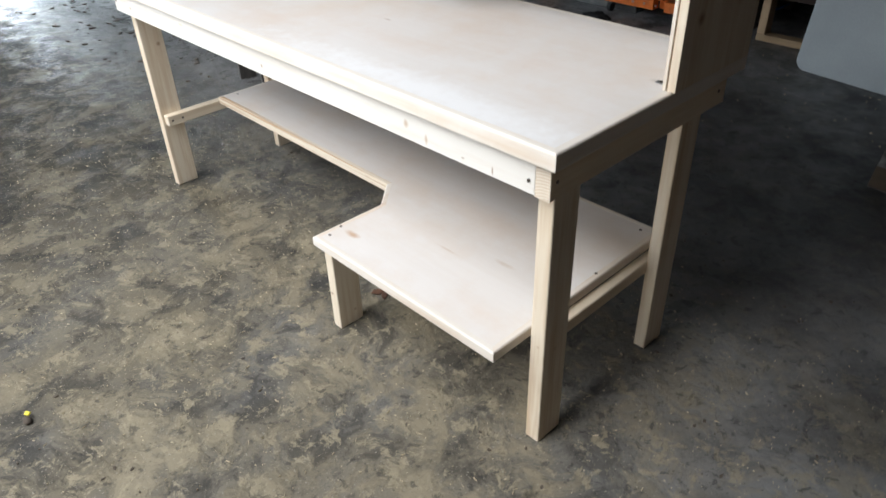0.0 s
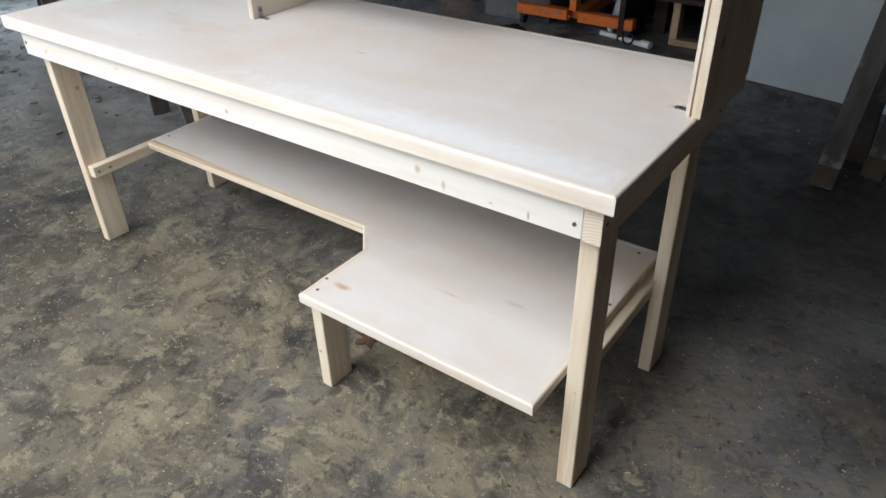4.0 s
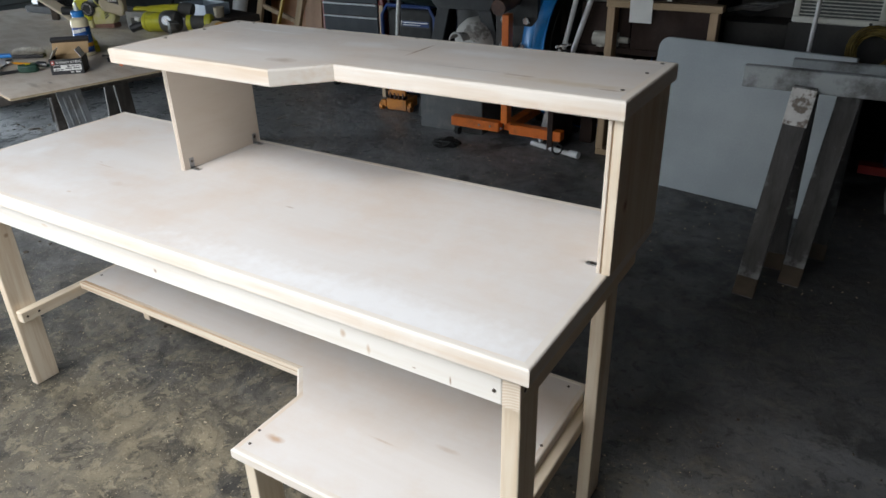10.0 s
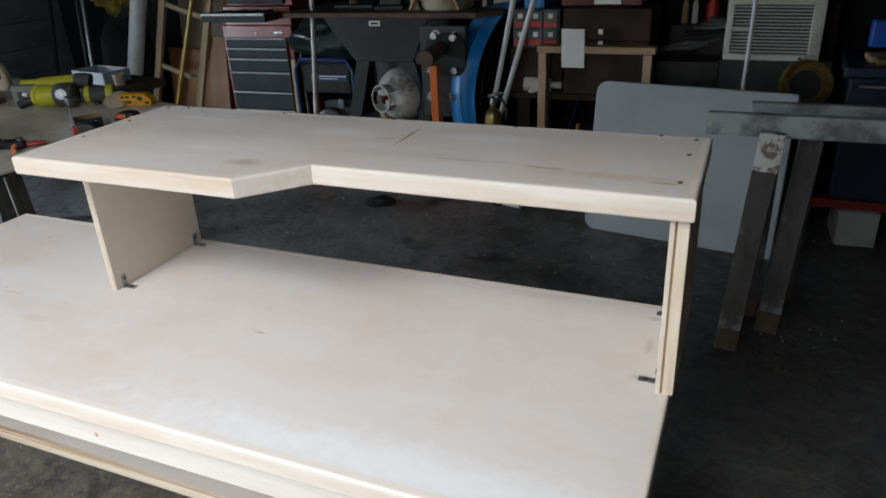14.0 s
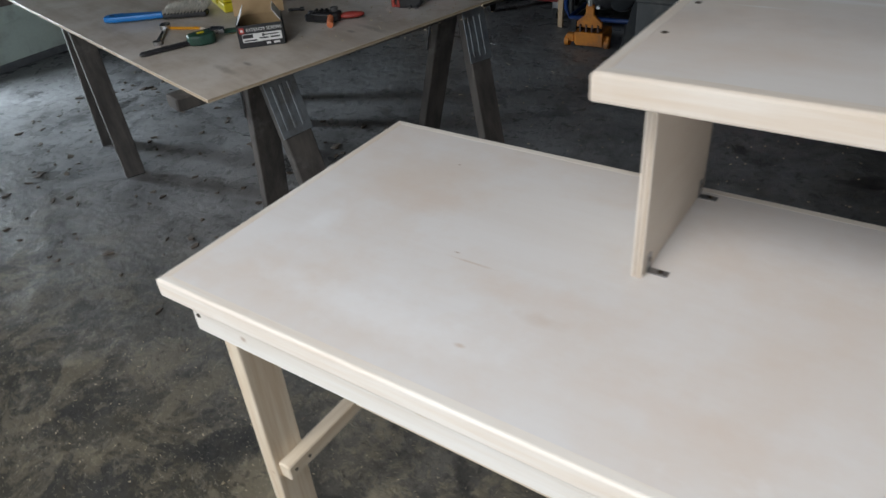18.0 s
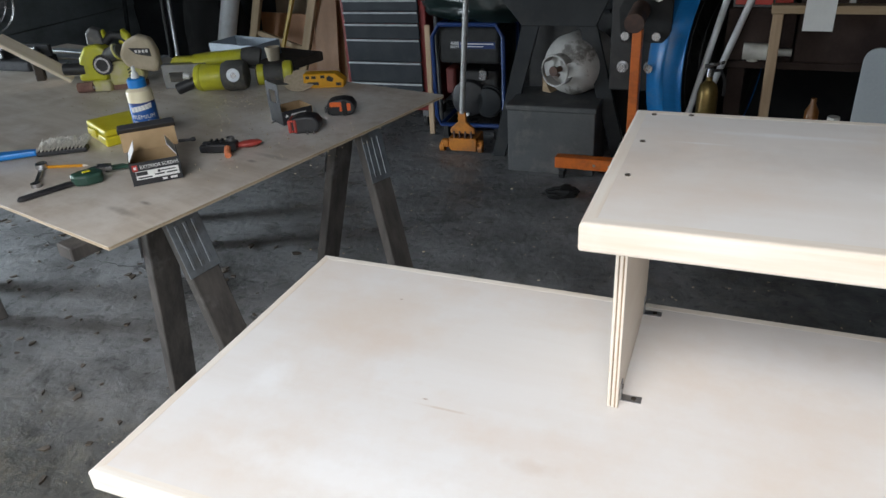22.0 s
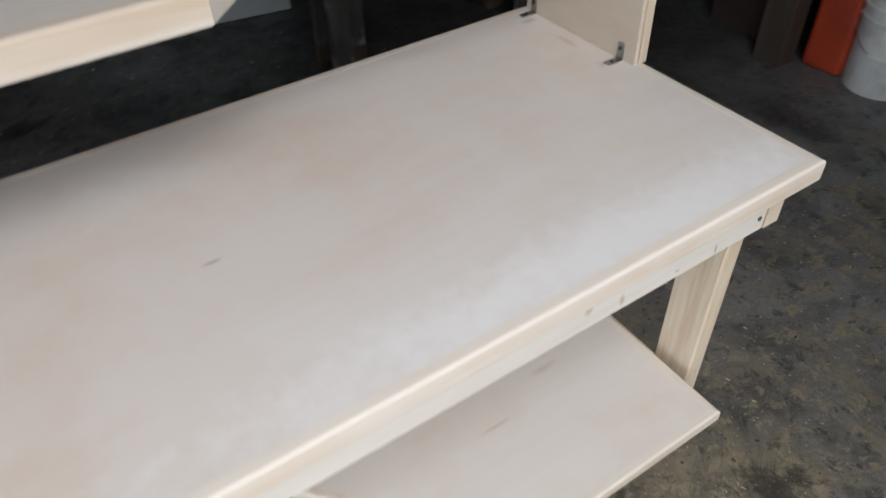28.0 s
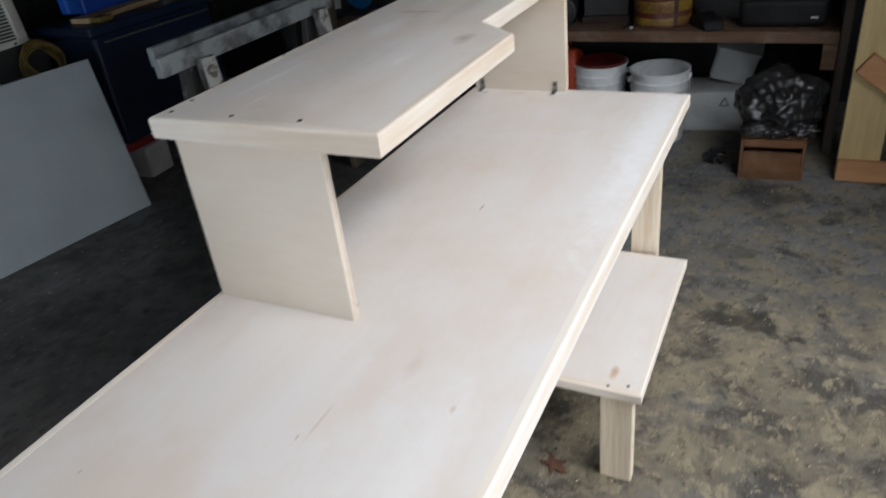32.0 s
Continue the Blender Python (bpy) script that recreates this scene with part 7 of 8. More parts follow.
CANRED = surf("jerry_can_red", (0.56, 0.075, 0.030), (0.47, 0.06, 0.025), rough=0.45, scale=5, dirt=(0.22, 0.05, 0.03), dirt_scale=6, dirt_amount=0.5)
TINRED = surf("gasoline_can_red", (0.15, 0.022, 0.016), (0.10, 0.018, 0.014), rough=0.45, scale=6, dirt=(0.20, 0.13, 0.10), dirt_scale=7, dirt_amount=0.7)
TINYEL = surf("gasoline_can_yellow", (0.36, 0.23, 0.03), (0.25, 0.15, 0.025), rough=0.5, scale=6, dirt=(0.12, 0.05, 0.03), dirt_scale=9, dirt_amount=0.8)
BAGBLACK = surf("black_bin_bag", (0.013, 0.013, 0.014), (0.022, 0.022, 0.023), rough=0.34, scale=9, fine=30, bump=1.0, spec=0.6, dirt=(0.10, 0.095, 0.085), dirt_scale=4, dirt_at=(0.48, 0.68), dirt_amount=0.32)
GATEW = surf("yellow_gate_board", (0.52, 0.39, 0.19), (0.42, 0.30, 0.13), rough=0.6, scale=1.6, fine=9, stretch=grain("z", 0.8, 10), vary=0.08)
BRACEW = surf("orange_brace_wood", (0.48, 0.25, 0.11), (0.38, 0.18, 0.08), rough=0.65, scale=2, fine=9, stretch=grain("y", 1, 9), vary=0.08)
CRATEW = surf("brown_crate_wood", (0.20, 0.088, 0.036), (0.13, 0.056, 0.024), rough=0.7, scale=2.5, stretch=grain("y", 1, 8), dirt=(0.30, 0.20, 0.13), dirt_scale=6, dirt_amount=0.4, vary=0.1)
MOTORG = surf("grey_motor", (0.032, 0.030, 0.030), (0.022, 0.021, 0.021), rough=0.55, metal=0.3, scale=10)

rack = thing("shelving_unit", pose(1.75, -0.46, 0), "reddish wooden bench shelving along the wall", "shelving")
part("shelf_board", box(0, 0.62, 0.0, 1.60, 0.59, 0.65, 0.004), SHELFW, rack)
part("shelf_board", box(0, 0.62, 1.74, 3.2, 0.59, 0.65, 0.004), SHELFW, rack)
part("bench_edge", box(-0.06, 0.0, -0.05, 3.2, 1.03, 1.17, 0.004), EDGEW, rack, "thick orange-brown bench edge")
part("bench_top", box(0.001, 0.80, -0.05, 3.2, 1.12, 1.16, 0.003), SHELFW, rack)
for y, y2 in ((1.602, 1.738), (3.06, 3.18)):
    part("post", box(-0.01, 0.10, y, y2, 0, 1.03 if y < 2 else 1.12, 0.004), POSTW, rack, "dark upright post")
part("end_panel", box(0.0, 0.62, -0.045, -0.002, 0.0, 1.119, 0.003), POSTW, rack)
part("end_bracket", box(-0.012, 0.03, 0.002, 0.07, 0.46, 0.589, 0.003), SHELFW, rack)
part("back_panel", box(0.64, 0.66, 0.0, 3.2, 0.0, 1.119, 0), DARKWALL, rack)
for y in (1.54, 0.08):
    ot = thing("power_socket", pose(1.69, y - 0.46 + (0.0 if y > 1 else 0.03), 0.955, 0, 0, -90), "grey metal socket box under the bench edge", "socket", "sockets")
    part("box", box(-0.06, 0.06, 0.0, 0.05, 0.0, 0.073, 0.003), ZINC, ot)
    part("plate", box(-0.056, 0.056, -0.005, -0.0005, 0.003, 0.070, 0.002), WHITEP, ot)
    for s in (-0.026, 0.026):
        part("outlet", lathe([(0, 0), (0.017, 0), (0.017, 0.004), (0, 0.004)], 16), BLACKPLA, ot).matrix_local = pose(s, -0.005, 0.036, 90)


def bucket(m, label):
    b = thing("bucket", m, label, "bucket", "white buckets")
    part("body", lathe([(0, 0), (0.128, 0), (0.131, 0.004), (0.138, 0.27), (0.146, 0.272), (0.146, 0.279), (0.140, 0.281), (0.142, 0.315), (0.149, 0.317), (0.149, 0.324), (0.143, 0.326),
                         (0.145, 0.362), (0.153, 0.364), (0.153, 0.375), (0.143, 0.375), (0.126, 0.01), (0, 0.008)], 40), BUCKETW, b)
    hd = part("bail", tube([(0.152 * math.cos(a), 0.152 * math.sin(a) * 0.98 - 0.012 * math.sin(a), 0.325 - 0.17 * max(0, -math.sin(a)) ** 0.9) for a in np.linspace(math.pi, 2 * math.pi, 18)], 0.0022, 6), ZINC, b, "drooping wire handle")
    part("grip", tube([(0.152 * math.cos(a), 0.152 * math.sin(a) - 0.012 * math.sin(a), 0.325 - 0.17 * max(0, -math.sin(a)) ** 0.9) for a in np.linspace(1.42 * math.pi, 1.58 * math.pi, 5)], 0.007, 8), WHITEP, hd)
    for s in (-1, 1):
        part("ear", rod((s * 0.146, 0, 0.325), (s * 0.160, 0, 0.325), 0.014, sides=12), BUCKETW, b)
    return b


bk2 = bucket(pose(1.85, 0.43, 0, 0, 0, -70) @ Matrix.Scale(1.12, 4), "white five-gallon bucket with a faded label")
part("label_panel", join(*[moved(box(-0.014, 0.014, -0.1385, -0.1345, 0.13, 0.20, 0), pose(0, 0, 0, 0, 0, -52 + 11 * k)) for k in range(3)]), CRATEGREY, bk2, "faded grey label")
bk1 = bucket(pose(1.97, 0.81, 0, 0, 0, -80) @ Matrix.Scale(1.10, 4), "white bucket with a red lid sunk in it")
part("red_lid", lathe([(0, 0.362), (0.10, 0.366), (0.132, 0.385), (0.136, 0.385), (0.136, 0.379), (0.10, 0.358), (0, 0.355)], 32), REDPAINT, bk1, "red plastic lid")
jc_ = thing("jerry_can", pose(2.02, 1.04, 0, 0, 0, 5), "tall red plastic fuel can", "fuel can")
part("body", prism([(-0.15, 0.0), (0.15, 0.0), (0.155, 0.06), (0.155, 0.36), (0.11, 0.44), (0.02, 0.46), (-0.05, 0.50), (-0.11, 0.50), (-0.155, 0.42), (-0.155, 0.06)], -0.09, 0.09, 0.022, 3, "xz"), CANRED, jc_)
part("handle", tube([(-0.02, 0, 0.455), (0.02, 0, 0.50), (0.09, 0, 0.49), (0.125, 0, 0.42)], 0.018, 8), CANRED, jc_)
part("cap", rod((-0.09, 0, 0.50), (-0.10, 0, 0.545), 0.028, bevel=0.004), CANRED, jc_)

# white box with a warning triangle, pale bin behind it
CARTONW = surf("scuffed_white_card", (0.50, 0.51, 0.51), (0.42, 0.43, 0.43), rough=0.75, scale=5, dirt=(0.25, 0.24, 0.22), dirt_scale=6, dirt_amount=0.4)
wb = thing("carton", pose(2.02, -0.02, 0, 0, 0, 10), "white carton with a warning triangle", "carton")
part("body", box(0, 0.30, -0.02, 0.36, 0, 0.235, 0.004), CARTONW, wb)
tri = [tuple(Vector((0.10 + 0.035 * math.cos(radians(a)), 0.17 + 0.035 * math.sin(radians(a))))) for a in (90, 210, 330)]
part("triangle", prism(tri, -0.003, 0.0, 0, 1, "yz"), BLACKPLA, wb)
tri2 = [tuple(Vector((0.10 + 0.023 * math.cos(radians(a)), 0.17 + 0.023 * math.sin(radians(a))))) for a in (90, 210, 330)]
part("triangle_field", prism(tri2, -0.0045, -0.0032, 0, 1, "yz"), CARTONW, wb)
pb = thing("plastic_bin", Matrix.Translation((2.14, 0.09, 0.245)) @ pose(0, 0, 0, 14, -12, 0), "pale plastic bin tipped on the carton", "bin")
part("body", box(0, 0.14, -0.13, 0.11, 0.0, 0.22, 0.03, 3), CARTONW, pb)
part("rim", box(-0.008, 0.148, -0.138, 0.118, 0.205, 0.222, 0.006, 2), CARTONW, pb)

def crumpled(bm, depth, freq):
    """Sharp creases pressed into a soft shape."""
    bm.normal_update()
    for v in bm.verts:
        p = v.co * freq
        w = Vector((noise.noise(p * 0.5), noise.noise(p * 0.5 + Vector((5, 1, 3))), noise.noise(p * 0.5 + Vector((2, 7, 4))))) * 1.5
        n = 1 - 2 * abs(noise.noise(p + w)) + 0.5 * (1 - 2 * abs(noise.noise(p * 2.1 + w)))
        v.co += v.normal * depth * (n - 0.9)
        v.co.z = max(v.co.z, 0.0)
    return bm


# crate with the bin bag
cr = thing("crate", pose(1.36, -0.365, 0, 0, 0, 4) @ Matrix.Diagonal((1.0, 0.82, 0.88, 1)), "brown wooden crate with open front slot", "crate")
part("front_board", box(0, 0.018, 0, 0.33, 0.0, 0.17, 0.003), CRATEW, cr)
part("front_strip", box(0, 0.018, 0, 0.33, 0.20, 0.245, 0.003), CRATEW, cr)
part("back_board", box(0.35, 0.368, 0, 0.33, 0, 0.245, 0.003), CRATEW, cr)
for y0 in (-0.019, 0.331):
    part("side_board", box(0.0, 0.368, y0, y0 + 0.018, 0, 0.245, 0.003), CRATEW, cr)
part("bottom_board", box(0.018, 0.35, 0.0, 0.33, 0.004, 0.016, 0), CRATEW, cr)
part("top_board", box(0.02, 0.37, -0.02, 0.35, 0.246, 0.258, 0.003), CRATEW, cr)
bb = thing("bin_bag", pose(1.55, -0.235, 0.229, 0, 0, 10), "shiny black bin bag slumped on a crate", "bag")
part("sack", crumpled(crumpled(blob(0.185, 0.205, 0.165, 0.20, 1.9, 6, 1.7), 0.009, 3.6), 0.0028, 8.0), BAGBLACK, bb)
for k, (x, y, z, s) in enumerate(((-0.15, 0.13, 0.0, 0.7), (-0.175, 0.03, 0.0, 0.6), (-0.16, -0.09, 0.0, 0.7))):
    part("fold", moved(blob(0.06 * s, 0.09 * s, 0.05 * s, 0.6, 2.6, 4, 4.0 + k, True), Matrix.Translation((x, y, z))), BAGBLACK, bb)
solo("black_cloth", blob(0.07, 0.05, 0.035, 0.6, 2.4, 4, 8.0), BAGBLACK, pose(1.55, 0.06, 0, 0, 0, 30), "crumpled black plastic beside the crate", "bag")

# on the shelf
gc = thing("gasoline_can", pose(1.97, 0.45, 0.651, 0, 0, -106), "round red and yellow gasoline can", "gasoline can")
part("body", lathe([(0, 0), (0.155, 0), (0.162, 0.006), (0.160, 0.012), (0.160, 0.160), (0.164, 0.166), (0.158, 0.172), (0.10, 0.192), (0, 0.197)], 40), TINRED, gc)
part("band", lathe([(0.1608, 0.082), (0.1616, 0.083), (0.1616, 0.140), (0.1608, 0.141)], 40), TINYEL, gc, "yellow lettered band")
part("band", lathe([(0.1608, 0.014), (0.1616, 0.015), (0.1616, 0.050), (0.1608, 0.051)], 40), TINYEL, gc)
gt = words("print", "GASOLINE", 0.056, Matrix(), TINRED, gc)
for v in gt.data.vertices:
    a = v.co.x / 0.162 - math.pi / 2
    v.co = ((0.1624 + 0.5 * v.co.z) * math.cos(a), (0.1624 + 0.5 * v.co.z) * math.sin(a), 0.111 + v.co.y)
part("strap", moved(box(0.160, 0.166, -0.012, 0.012, 0.005, 0.165, 0.002), pose(0, 0, 0, 0, 0, -38)), RUST, gc)
part("spout", join(rod((-0.04, -0.02, 0.195), (-0.08, -0.04, 0.245), 0.020), rod((-0.08, -0.04, 0.245), (-0.10, -0.06, 0.285), 0.013)), ORANGE, gc, "orange spout")
mo = thing("electric_motor", pose(1.98, 1.03, 0.651, 0, 0, 12), "old grey electric motor on its side", "motor")
part("body", rod((-0.14, 0, 0.085), (0.06, 0, 0.085), 0.082, bevel=0.015, sides=24), MOTORG, mo)
part("end_bell", rod((-0.165, 0, 0.085), (-0.14, 0, 0.085), 0.06, bevel=0.01, sides=24), MOTORG, mo)
part("shaft", rod((-0.22, 0, 0.085), (-0.165, 0, 0.085), 0.014), CHROME, mo)
part("foot", box(-0.10, 0.04, -0.07, 0.07, 0, 0.012, 0.003), MOTORG, mo)
part("fitting", rod((-0.15, 0.05, 0.02), (-0.20, 0.05, 0.02), 0.015), BRASS, mo)
gx = thing("metal_box", pose(1.95, 0.66, 0.651, 0, 0, 4), "grey-brown metal box with a red base", "box")
part("body", box(0, 0.26, -0.02, 0.24, 0.042, 0.155, 0.005), MOTORG, gx)
part("base", box(-0.01, 0.27, -0.03, 0.25, 0, 0.040, 0.004), CHESTBR, gx)
part("clip", tube([(-0.005, -0.01, 0.15), (-0.03, 0.03, 0.165), (-0.02, 0.07, 0.155)], 0.006), CHROME, gx)
bt = thing("toolbox", Matrix.Translation((1.96, 0.55, 0.81)) @ pose(0, 0, 0, 4, 0, 0), "light blue metal toolbox on a dark box", "toolbox")
part("body", box(0, 0.24, 0.06, 0.45, 0.0, 0.11, 0.006), surf("toolbox_blue", (0.012, 0.125, 0.27), (0.012, 0.10, 0.22), rough=0.4, scale=5), bt)
part("latch", box(-0.006, 0.0, 0.20, 0.235, 0.05, 0.08, 0.001), CHROME, bt)
solo("pulley_weight", lathe([(0.012, 0), (0.035, 0), (0.035, 0.02), (0.012, 0.02), (0.012, 0)], 20), CHROME, pose(1.82, 0.60, 0.651), "bright steel pulley on the shelf", "pulley")
vt = thing("floor_vent", Matrix.Translation((1.99, 0.055, 0.85)) @ pose(0, 0, 0, 24, -42, 0), "white plastic floor vent grille", "vent")
part("frame", join(box(0, 0.016, 0, 0.27, 0, 0.022, 0.003), box(0, 0.016, 0, 0.27, 0.158, 0.18, 0.003), box(0, 0.016, 0, 0.022, 0.022, 0.158, 0.002), box(0, 0.016, 0.248, 0.27, 0.022, 0.158, 0.002)), BUCKETW, vt)
part("backing", box(0.012, 0.018, 0.02, 0.25, 0.02, 0.16, 0), BLACKPLA, vt)
for k in range(5):
    part("bar", box(0.002, 0.011, 0.022, 0.248, 0.042 + k * 0.024, 0.049 + k * 0.024, 0), BUCKETW, vt)
for k in range(8):
    part("bar", box(0.004, 0.010, 0.046 + k * 0.025, 0.052 + k * 0.025, 0.022, 0.158, 0), BUCKETW, vt)
vb = thing("storage_box", pose(1.98, 0.02, 0.651), "dark box under the vent grille", "box")
part("body", box(0.05, 0.38, -0.04, 0.26, 0, 0.19, 0.006), DARKJUNK, vb)
CASEBLACK = surf("black_case_plastic", (0.010, 0.010, 0.011), (0.007, 0.007, 0.008), rough=0.55, scale=12, spec=0.3)
BAGBROWN = surf("brown_bag_cloth", (0.055, 0.036, 0.024), (0.035, 0.024, 0.017), rough=0.85, scale=14)
cw = thing("chainsaw", pose(1.86, 0.19, 0.651, 0, 0, 30), "black chainsaw case end on the shelf", "chainsaw")
part("body", prism([(-0.12, 0.0), (0.10, 0.0), (0.10, 0.05), (0.03, 0.075), (-0.09, 0.05)], -0.05, 0.06, 0.012, 2, "xz"), CASEBLACK, cw)
part("bar_cover", prism([(0.06, 0.03), (0.24, 0.13), (0.25, 0.17), (0.20, 0.16), (0.04, 0.08)], 0.0, 0.03, 0.006, 2, "xz"), surf("charcoal_cover", (0.016, 0.016, 0.017), rough=0.6), cw)
bc = thing("tool_case", pose(1.83, -0.40, 0.651, 0, 0, 2), "long black plastic tool case", "case")
part("body", box(0, 0.30, 0, 0.43, 0, 0.145, 0.03, 3), CASEBLACK, bc)
part("ridge", box(0.02, 0.28, 0.02, 0.41, 0.140, 0.152, 0.005), CASEBLACK, bc)
part("badge", box(-0.003, 0.0, 0.05, 0.085, 0.05, 0.058, 0), WHITEP, bc)
solo("grey_bag", blob(0.09, 0.10, 0.06, 0.35, 2.2, 4, 12.0), BAGBROWN, pose(2.00, -0.17, 0.804, 0, 0, 0), "brown cloth bag on the tool case", "bag")
# beyond the post
solo("football", lathe([(0.11 * math.sin(radians(a)), 0.11 - 0.11 * math.cos(radians(a))) for a in range(0, 181, 12)], 28), BUCKETW, pose(2.05, 1.50, 0.22), "white football on a box", "ball")
fb = thing("storage_box", pose(1.90, 1.36, 0), "dark box behind the post", "box")
part("body", box(0, 0.35, 0, 0.30, 0, 0.22, 0.005), CHESTBR, fb)
solo("orange_bag", blob(0.12, 0.12, 0.10, 0.4, 2.2, 4, 14.0), CANVAS, pose(2.0, 1.95, 0.651), "tan cloth heap on the shelf", "cloth")
# white framed storm door against the wall
sd = thing("storm_door", Matrix.Translation((2.42, 2.20, 0.0)) @ pose(0, 0, 0, 0, 4, 0), "white framed glazed door leaning on the wall", "door")
part("frame", join(box(0, 0.03, 0, 0.10, 0, 1.9, 0.003), box(0, 0.03, 0.78, 0.90, 0, 1.9, 0.003), box(0, 0.03, 0.10, 0.78, 0, 0.35, 0.003), box(0, 0.03, 0.10, 0.78, 1.78, 1.9, 0.003)), ACW, sd)
part("pane", box(0.012, 0.018, 0.10, 0.78, 0.35, 1.78, 0), surf("dusty_dark_pane", (0.05, 0.055, 0.06), rough=0.15, scale=4), sd)
part("diagonal_brace", beam((-0.005, 0.12, 0.40), (-0.005, 0.75, 1.10), 0.03, 0.008, up=(1, 0, 0)), ACW, sd)
solo("plate", lathe([(0, 0.012), (0.09, 0.008), (0.12, 0.0), (0.125, 0.004), (0.09, 0.016), (0, 0.02)], 28), SKYBLUE, Matrix.Translation((2.36, 2.72, 0.78)) @ pose(0, 0, 0, 0, -86, 0), "blue patterned plate against the door", "plate")
plb = thing("storage_box", pose(2.16, 2.50, 0), "dark box below the storm door", "box")
part("body", box(0, 0.22, 0, 0.45, 0, 0.655, 0.006), DARKJUNK, plb)

# yellow timber gate frame with a diagonal brace, open between its boards
gate = thing("yard_gate", pose(1.43, -0.525, 0, 0, 0, 2), "yellow timber gate frame with orange diagonal brace", "gate")
for y0, y1 in ((-0.185, 0.0), (-0.60, -0.44), (-1.006, -0.85)):
    part("upright", box(0.0, 0.036, y0, y1, 0.012, 2.05, 0.004), GATEW, gate)
for z0 in (0.008, 0.98, 1.85):
    part("crosspiece", box(-0.042, -0.0005, -1.006, 0.0, z0, z0 + 0.105, 0.004), BRACEW, gate)
part("brace", beam((-0.021, -0.04, 0.60), (-0.021, -0.72, 0.10), 0.105, 0.040, up=(1, 0, 0)), BRACEW, gate)
part("gate_foot", box(0.0, 0.06, -0.10, -0.02, 0.0, 0.0115, 0), POSTW, gate)

# ---- loose bits on the floor ----


def litter(name, count, area, size, mat, label, seed, slim=0.6, z0=0.0, spot=None):
    """Many small flat chips scattered over a stretch of floor."""
    r = random.Random(seed)
    verts, faces = [], []
    for _ in range(count):
        x, y = (r.gauss(spot[0], spot[2]), r.gauss(spot[1], spot[2])) if spot else (r.uniform(area[0], area[1]), r.uniform(area[2], area[3]))
        s, a, h = r.uniform(*size), r.uniform(0, 6.28), r.uniform(0.001, 0.004)
        k = r.randint(4, 6)
        base = len(verts)
        rad = [s * r.uniform(0.35, 1.0) for _ in range(k)]
        for z in (0.0006, h):
            for j in range(k):
                t = 6.283 * j / k
                px, py = rad[j] * math.cos(t), slim * rad[j] * math.sin(t)
                verts.append((x + px * math.cos(a) - py * math.sin(a), y + px * math.sin(a) + py * math.cos(a), z0 + z + (0.3 * s * math.cos(t) if z == h else 0) * 0.4 + 0.3 * s * 0.4 * (z == h)))
        faces.append([base + k + j for j in range(k)])
        for j in range(k):
            faces.append([base + j, base + (j + 1) % k, base + k + (j + 1) % k, base + k + j])
    me = bpy.data.meshes.new(name)
    me.from_pydata(verts, [], faces)
    me.materials.append(mat)
    return tagged(new(name, me), label, "litter", kind="stuff")


CHIP = surf("wood_chip", (0.58, 0.49, 0.34), (0.42, 0.34, 0.22), rough=0.85, scale=30)
DARKCHIP = surf("dark_crumb", (0.06, 0.045, 0.035), (0.10, 0.08, 0.06), rough=0.9, scale=30)
litter("wood_chips", 3600, (-3.2, 1.4, -1.3, 1.1), (0.0014, 0.0040), CHIP, "pale sawdust crumbs scattered on the concrete", 3, 0.35)
litter("wood_slivers", 520, (-2.8, 1.3, -1.3, 0.9), (0.005, 0.010), CHIP, "pale thin wood slivers scattered on the concrete", 13, 0.12)
litter("dark_crumbs", 320, (-3.2, 1.3, -1.0, 1.6), (0.004, 0.011), DARKCHIP, "dark crumbs and bark bits on the concrete", 5)
litter("dark_leaves", 170, (-5.7, -3.1, 0.5, 2.2), (0.012, 0.038), DARKCHIP, "dark bark and leaf bits under the table", 7)
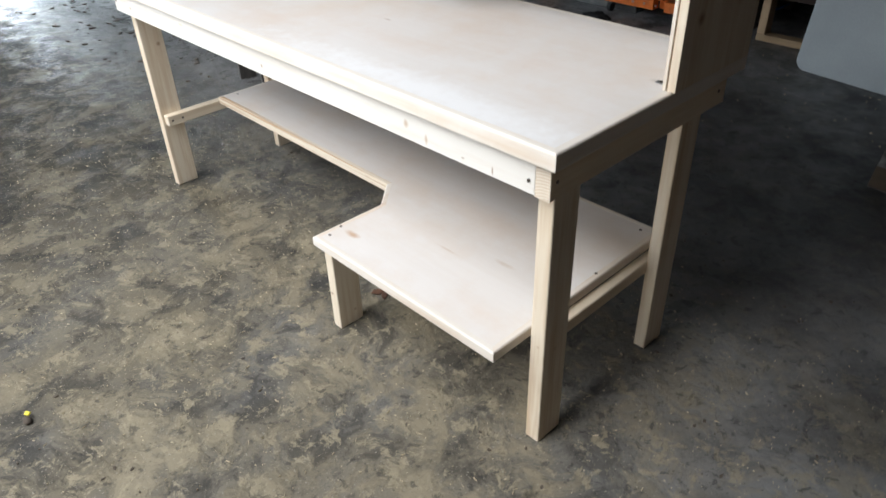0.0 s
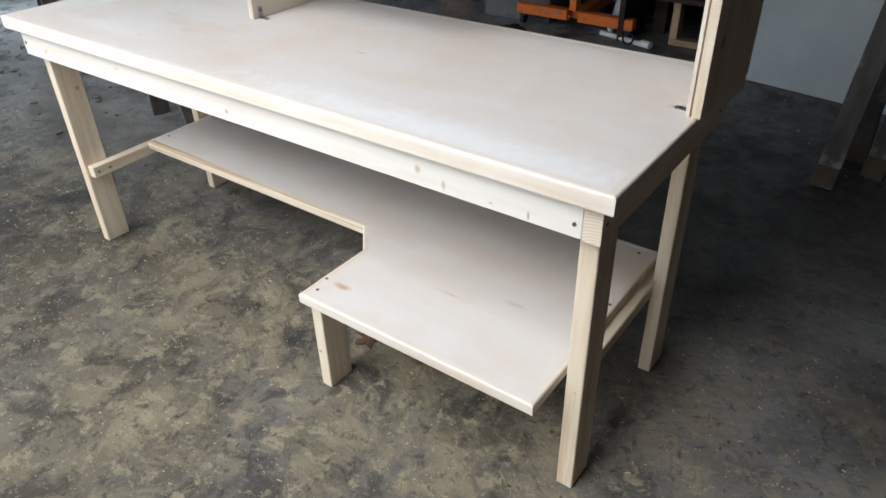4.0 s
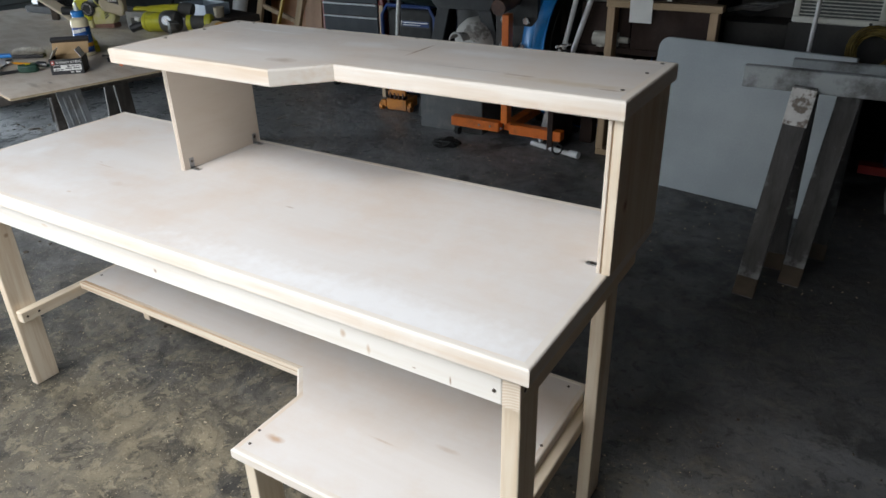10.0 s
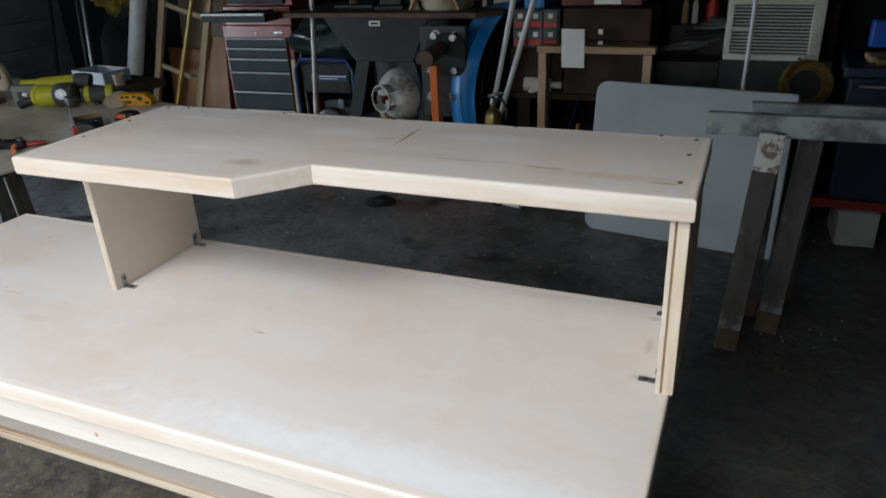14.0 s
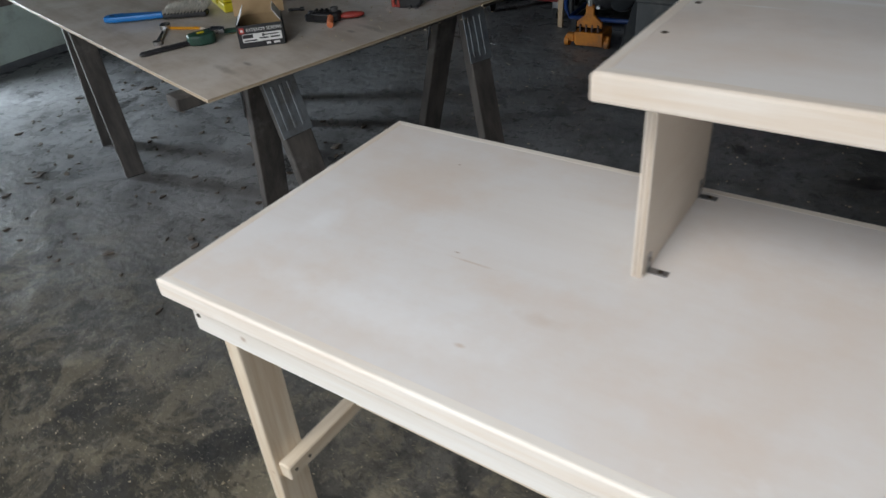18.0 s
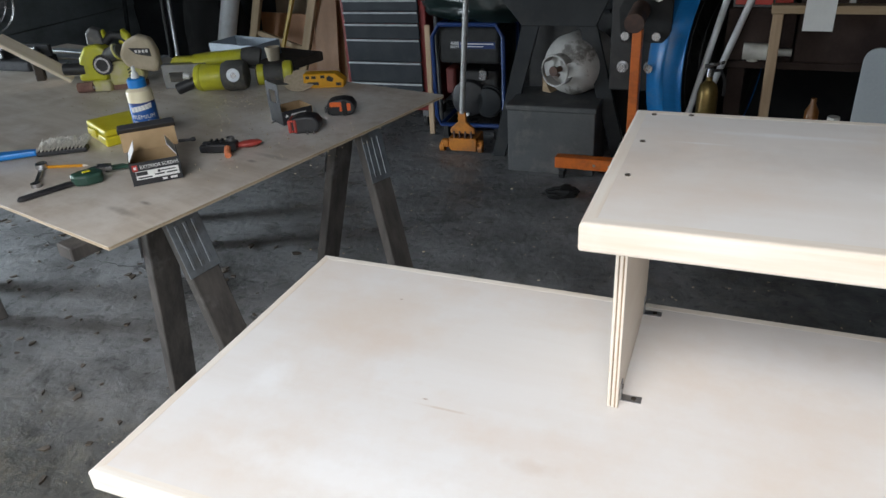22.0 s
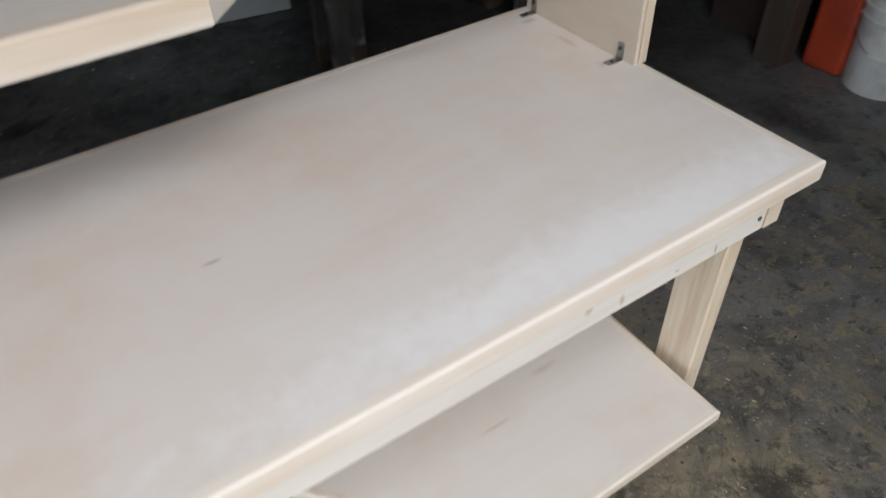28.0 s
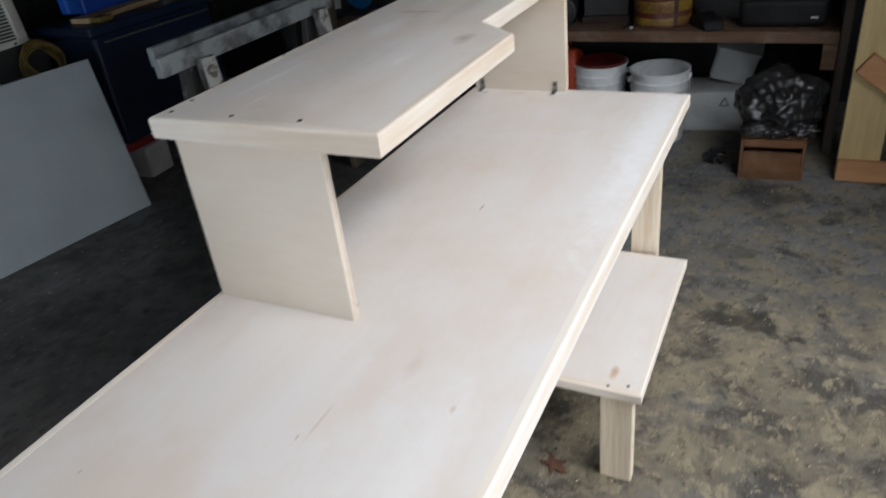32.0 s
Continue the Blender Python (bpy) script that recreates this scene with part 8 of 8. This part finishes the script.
for k, (u_, v_, spread_, count_) in enumerate(((0.78, 1.08, 0.09, 170), (0.30, 0.80, 0.22, 120), (1.30, 0.92, 0.14, 160), (0.62, 0.90, 0.30, 160))):
    q_ = TA + TU * u_ + TV * v_
    litter("sawdust", count_, (0, 0, 0, 0), (0.0015, 0.0045), CHIP, "pale sawdust crumbs on the plywood table", 31 + k, 0.5, TABLE_Z, (q_.x, q_.y, spread_))
litter("dust_crumbs", 260, (-3.4, 0.6, 2.2, 3.4), (0.003, 0.009), CHIP, "pale crumbs on the far floor", 9)
LEAF = surf("dry_brown_leaf", (0.12, 0.055, 0.03), (0.08, 0.04, 0.025), rough=0.8, scale=30)
leaf_pts = []
rl = random.Random(8)
for k in range(20):
    a = 2 * math.pi * k / 20 + rl.uniform(-0.12, 0.12)
    leaf_pts.append(((0.042 if k % 4 == 0 else 0.026 if k % 2 else 0.016) * math.cos(a), (0.036 if k % 4 == 0 else 0.022 if k % 2 else 0.013) * math.sin(a)))
lf = thing("dry_leaf", pose(-0.85, 0.21, 0.002, 6, 4, 30), "dry brown oak leaf on the concrete", "leaf")
part("blade", prism([(px * 1.3 * rl.uniform(0.75, 1.25), py * 1.2 * rl.uniform(0.75, 1.25)) for px, py in leaf_pts], 0.004, 0.006, 0), LEAF, lf)
part("stalk", rod((0.03, 0, 0.004), (0.075, 0.012, 0.003), 0.0014, sides=6), LEAF, lf)
solo("yellow_tag", box(-0.008, 0.008, -0.006, 0.006, 0.0, 0.006, 0.001), YELLOWP, pose(-1.14, -0.88, 0.012, 20, 0, 30), "tiny yellow plastic tag on a pebble", "tag")
solo("pebble", blob(0.018, 0.012, 0.010, 0.2, 2, 2, 3.0), DARKCHIP, pose(-1.12, -0.89, 0), "small dark pebble on the concrete", "pebble")
# hairline crack in the slab
rk = random.Random(5)
path_, at_ = [], Vector((-5.3, 1.93))
for k in range(44):
    path_.append((at_.x, at_.y, 0.0006))
    at_ = at_ + Vector((0.031, -0.0047 + rk.uniform(-0.016, 0.016)))
solo("floor_crack", tube(path_, 0.0032, 4, flat=0.12), surf("crack_dark", (0.02, 0.02, 0.02), rough=0.9, scale=30), Matrix(), "thin dark crack running across the concrete", "crack", kind="stuff")
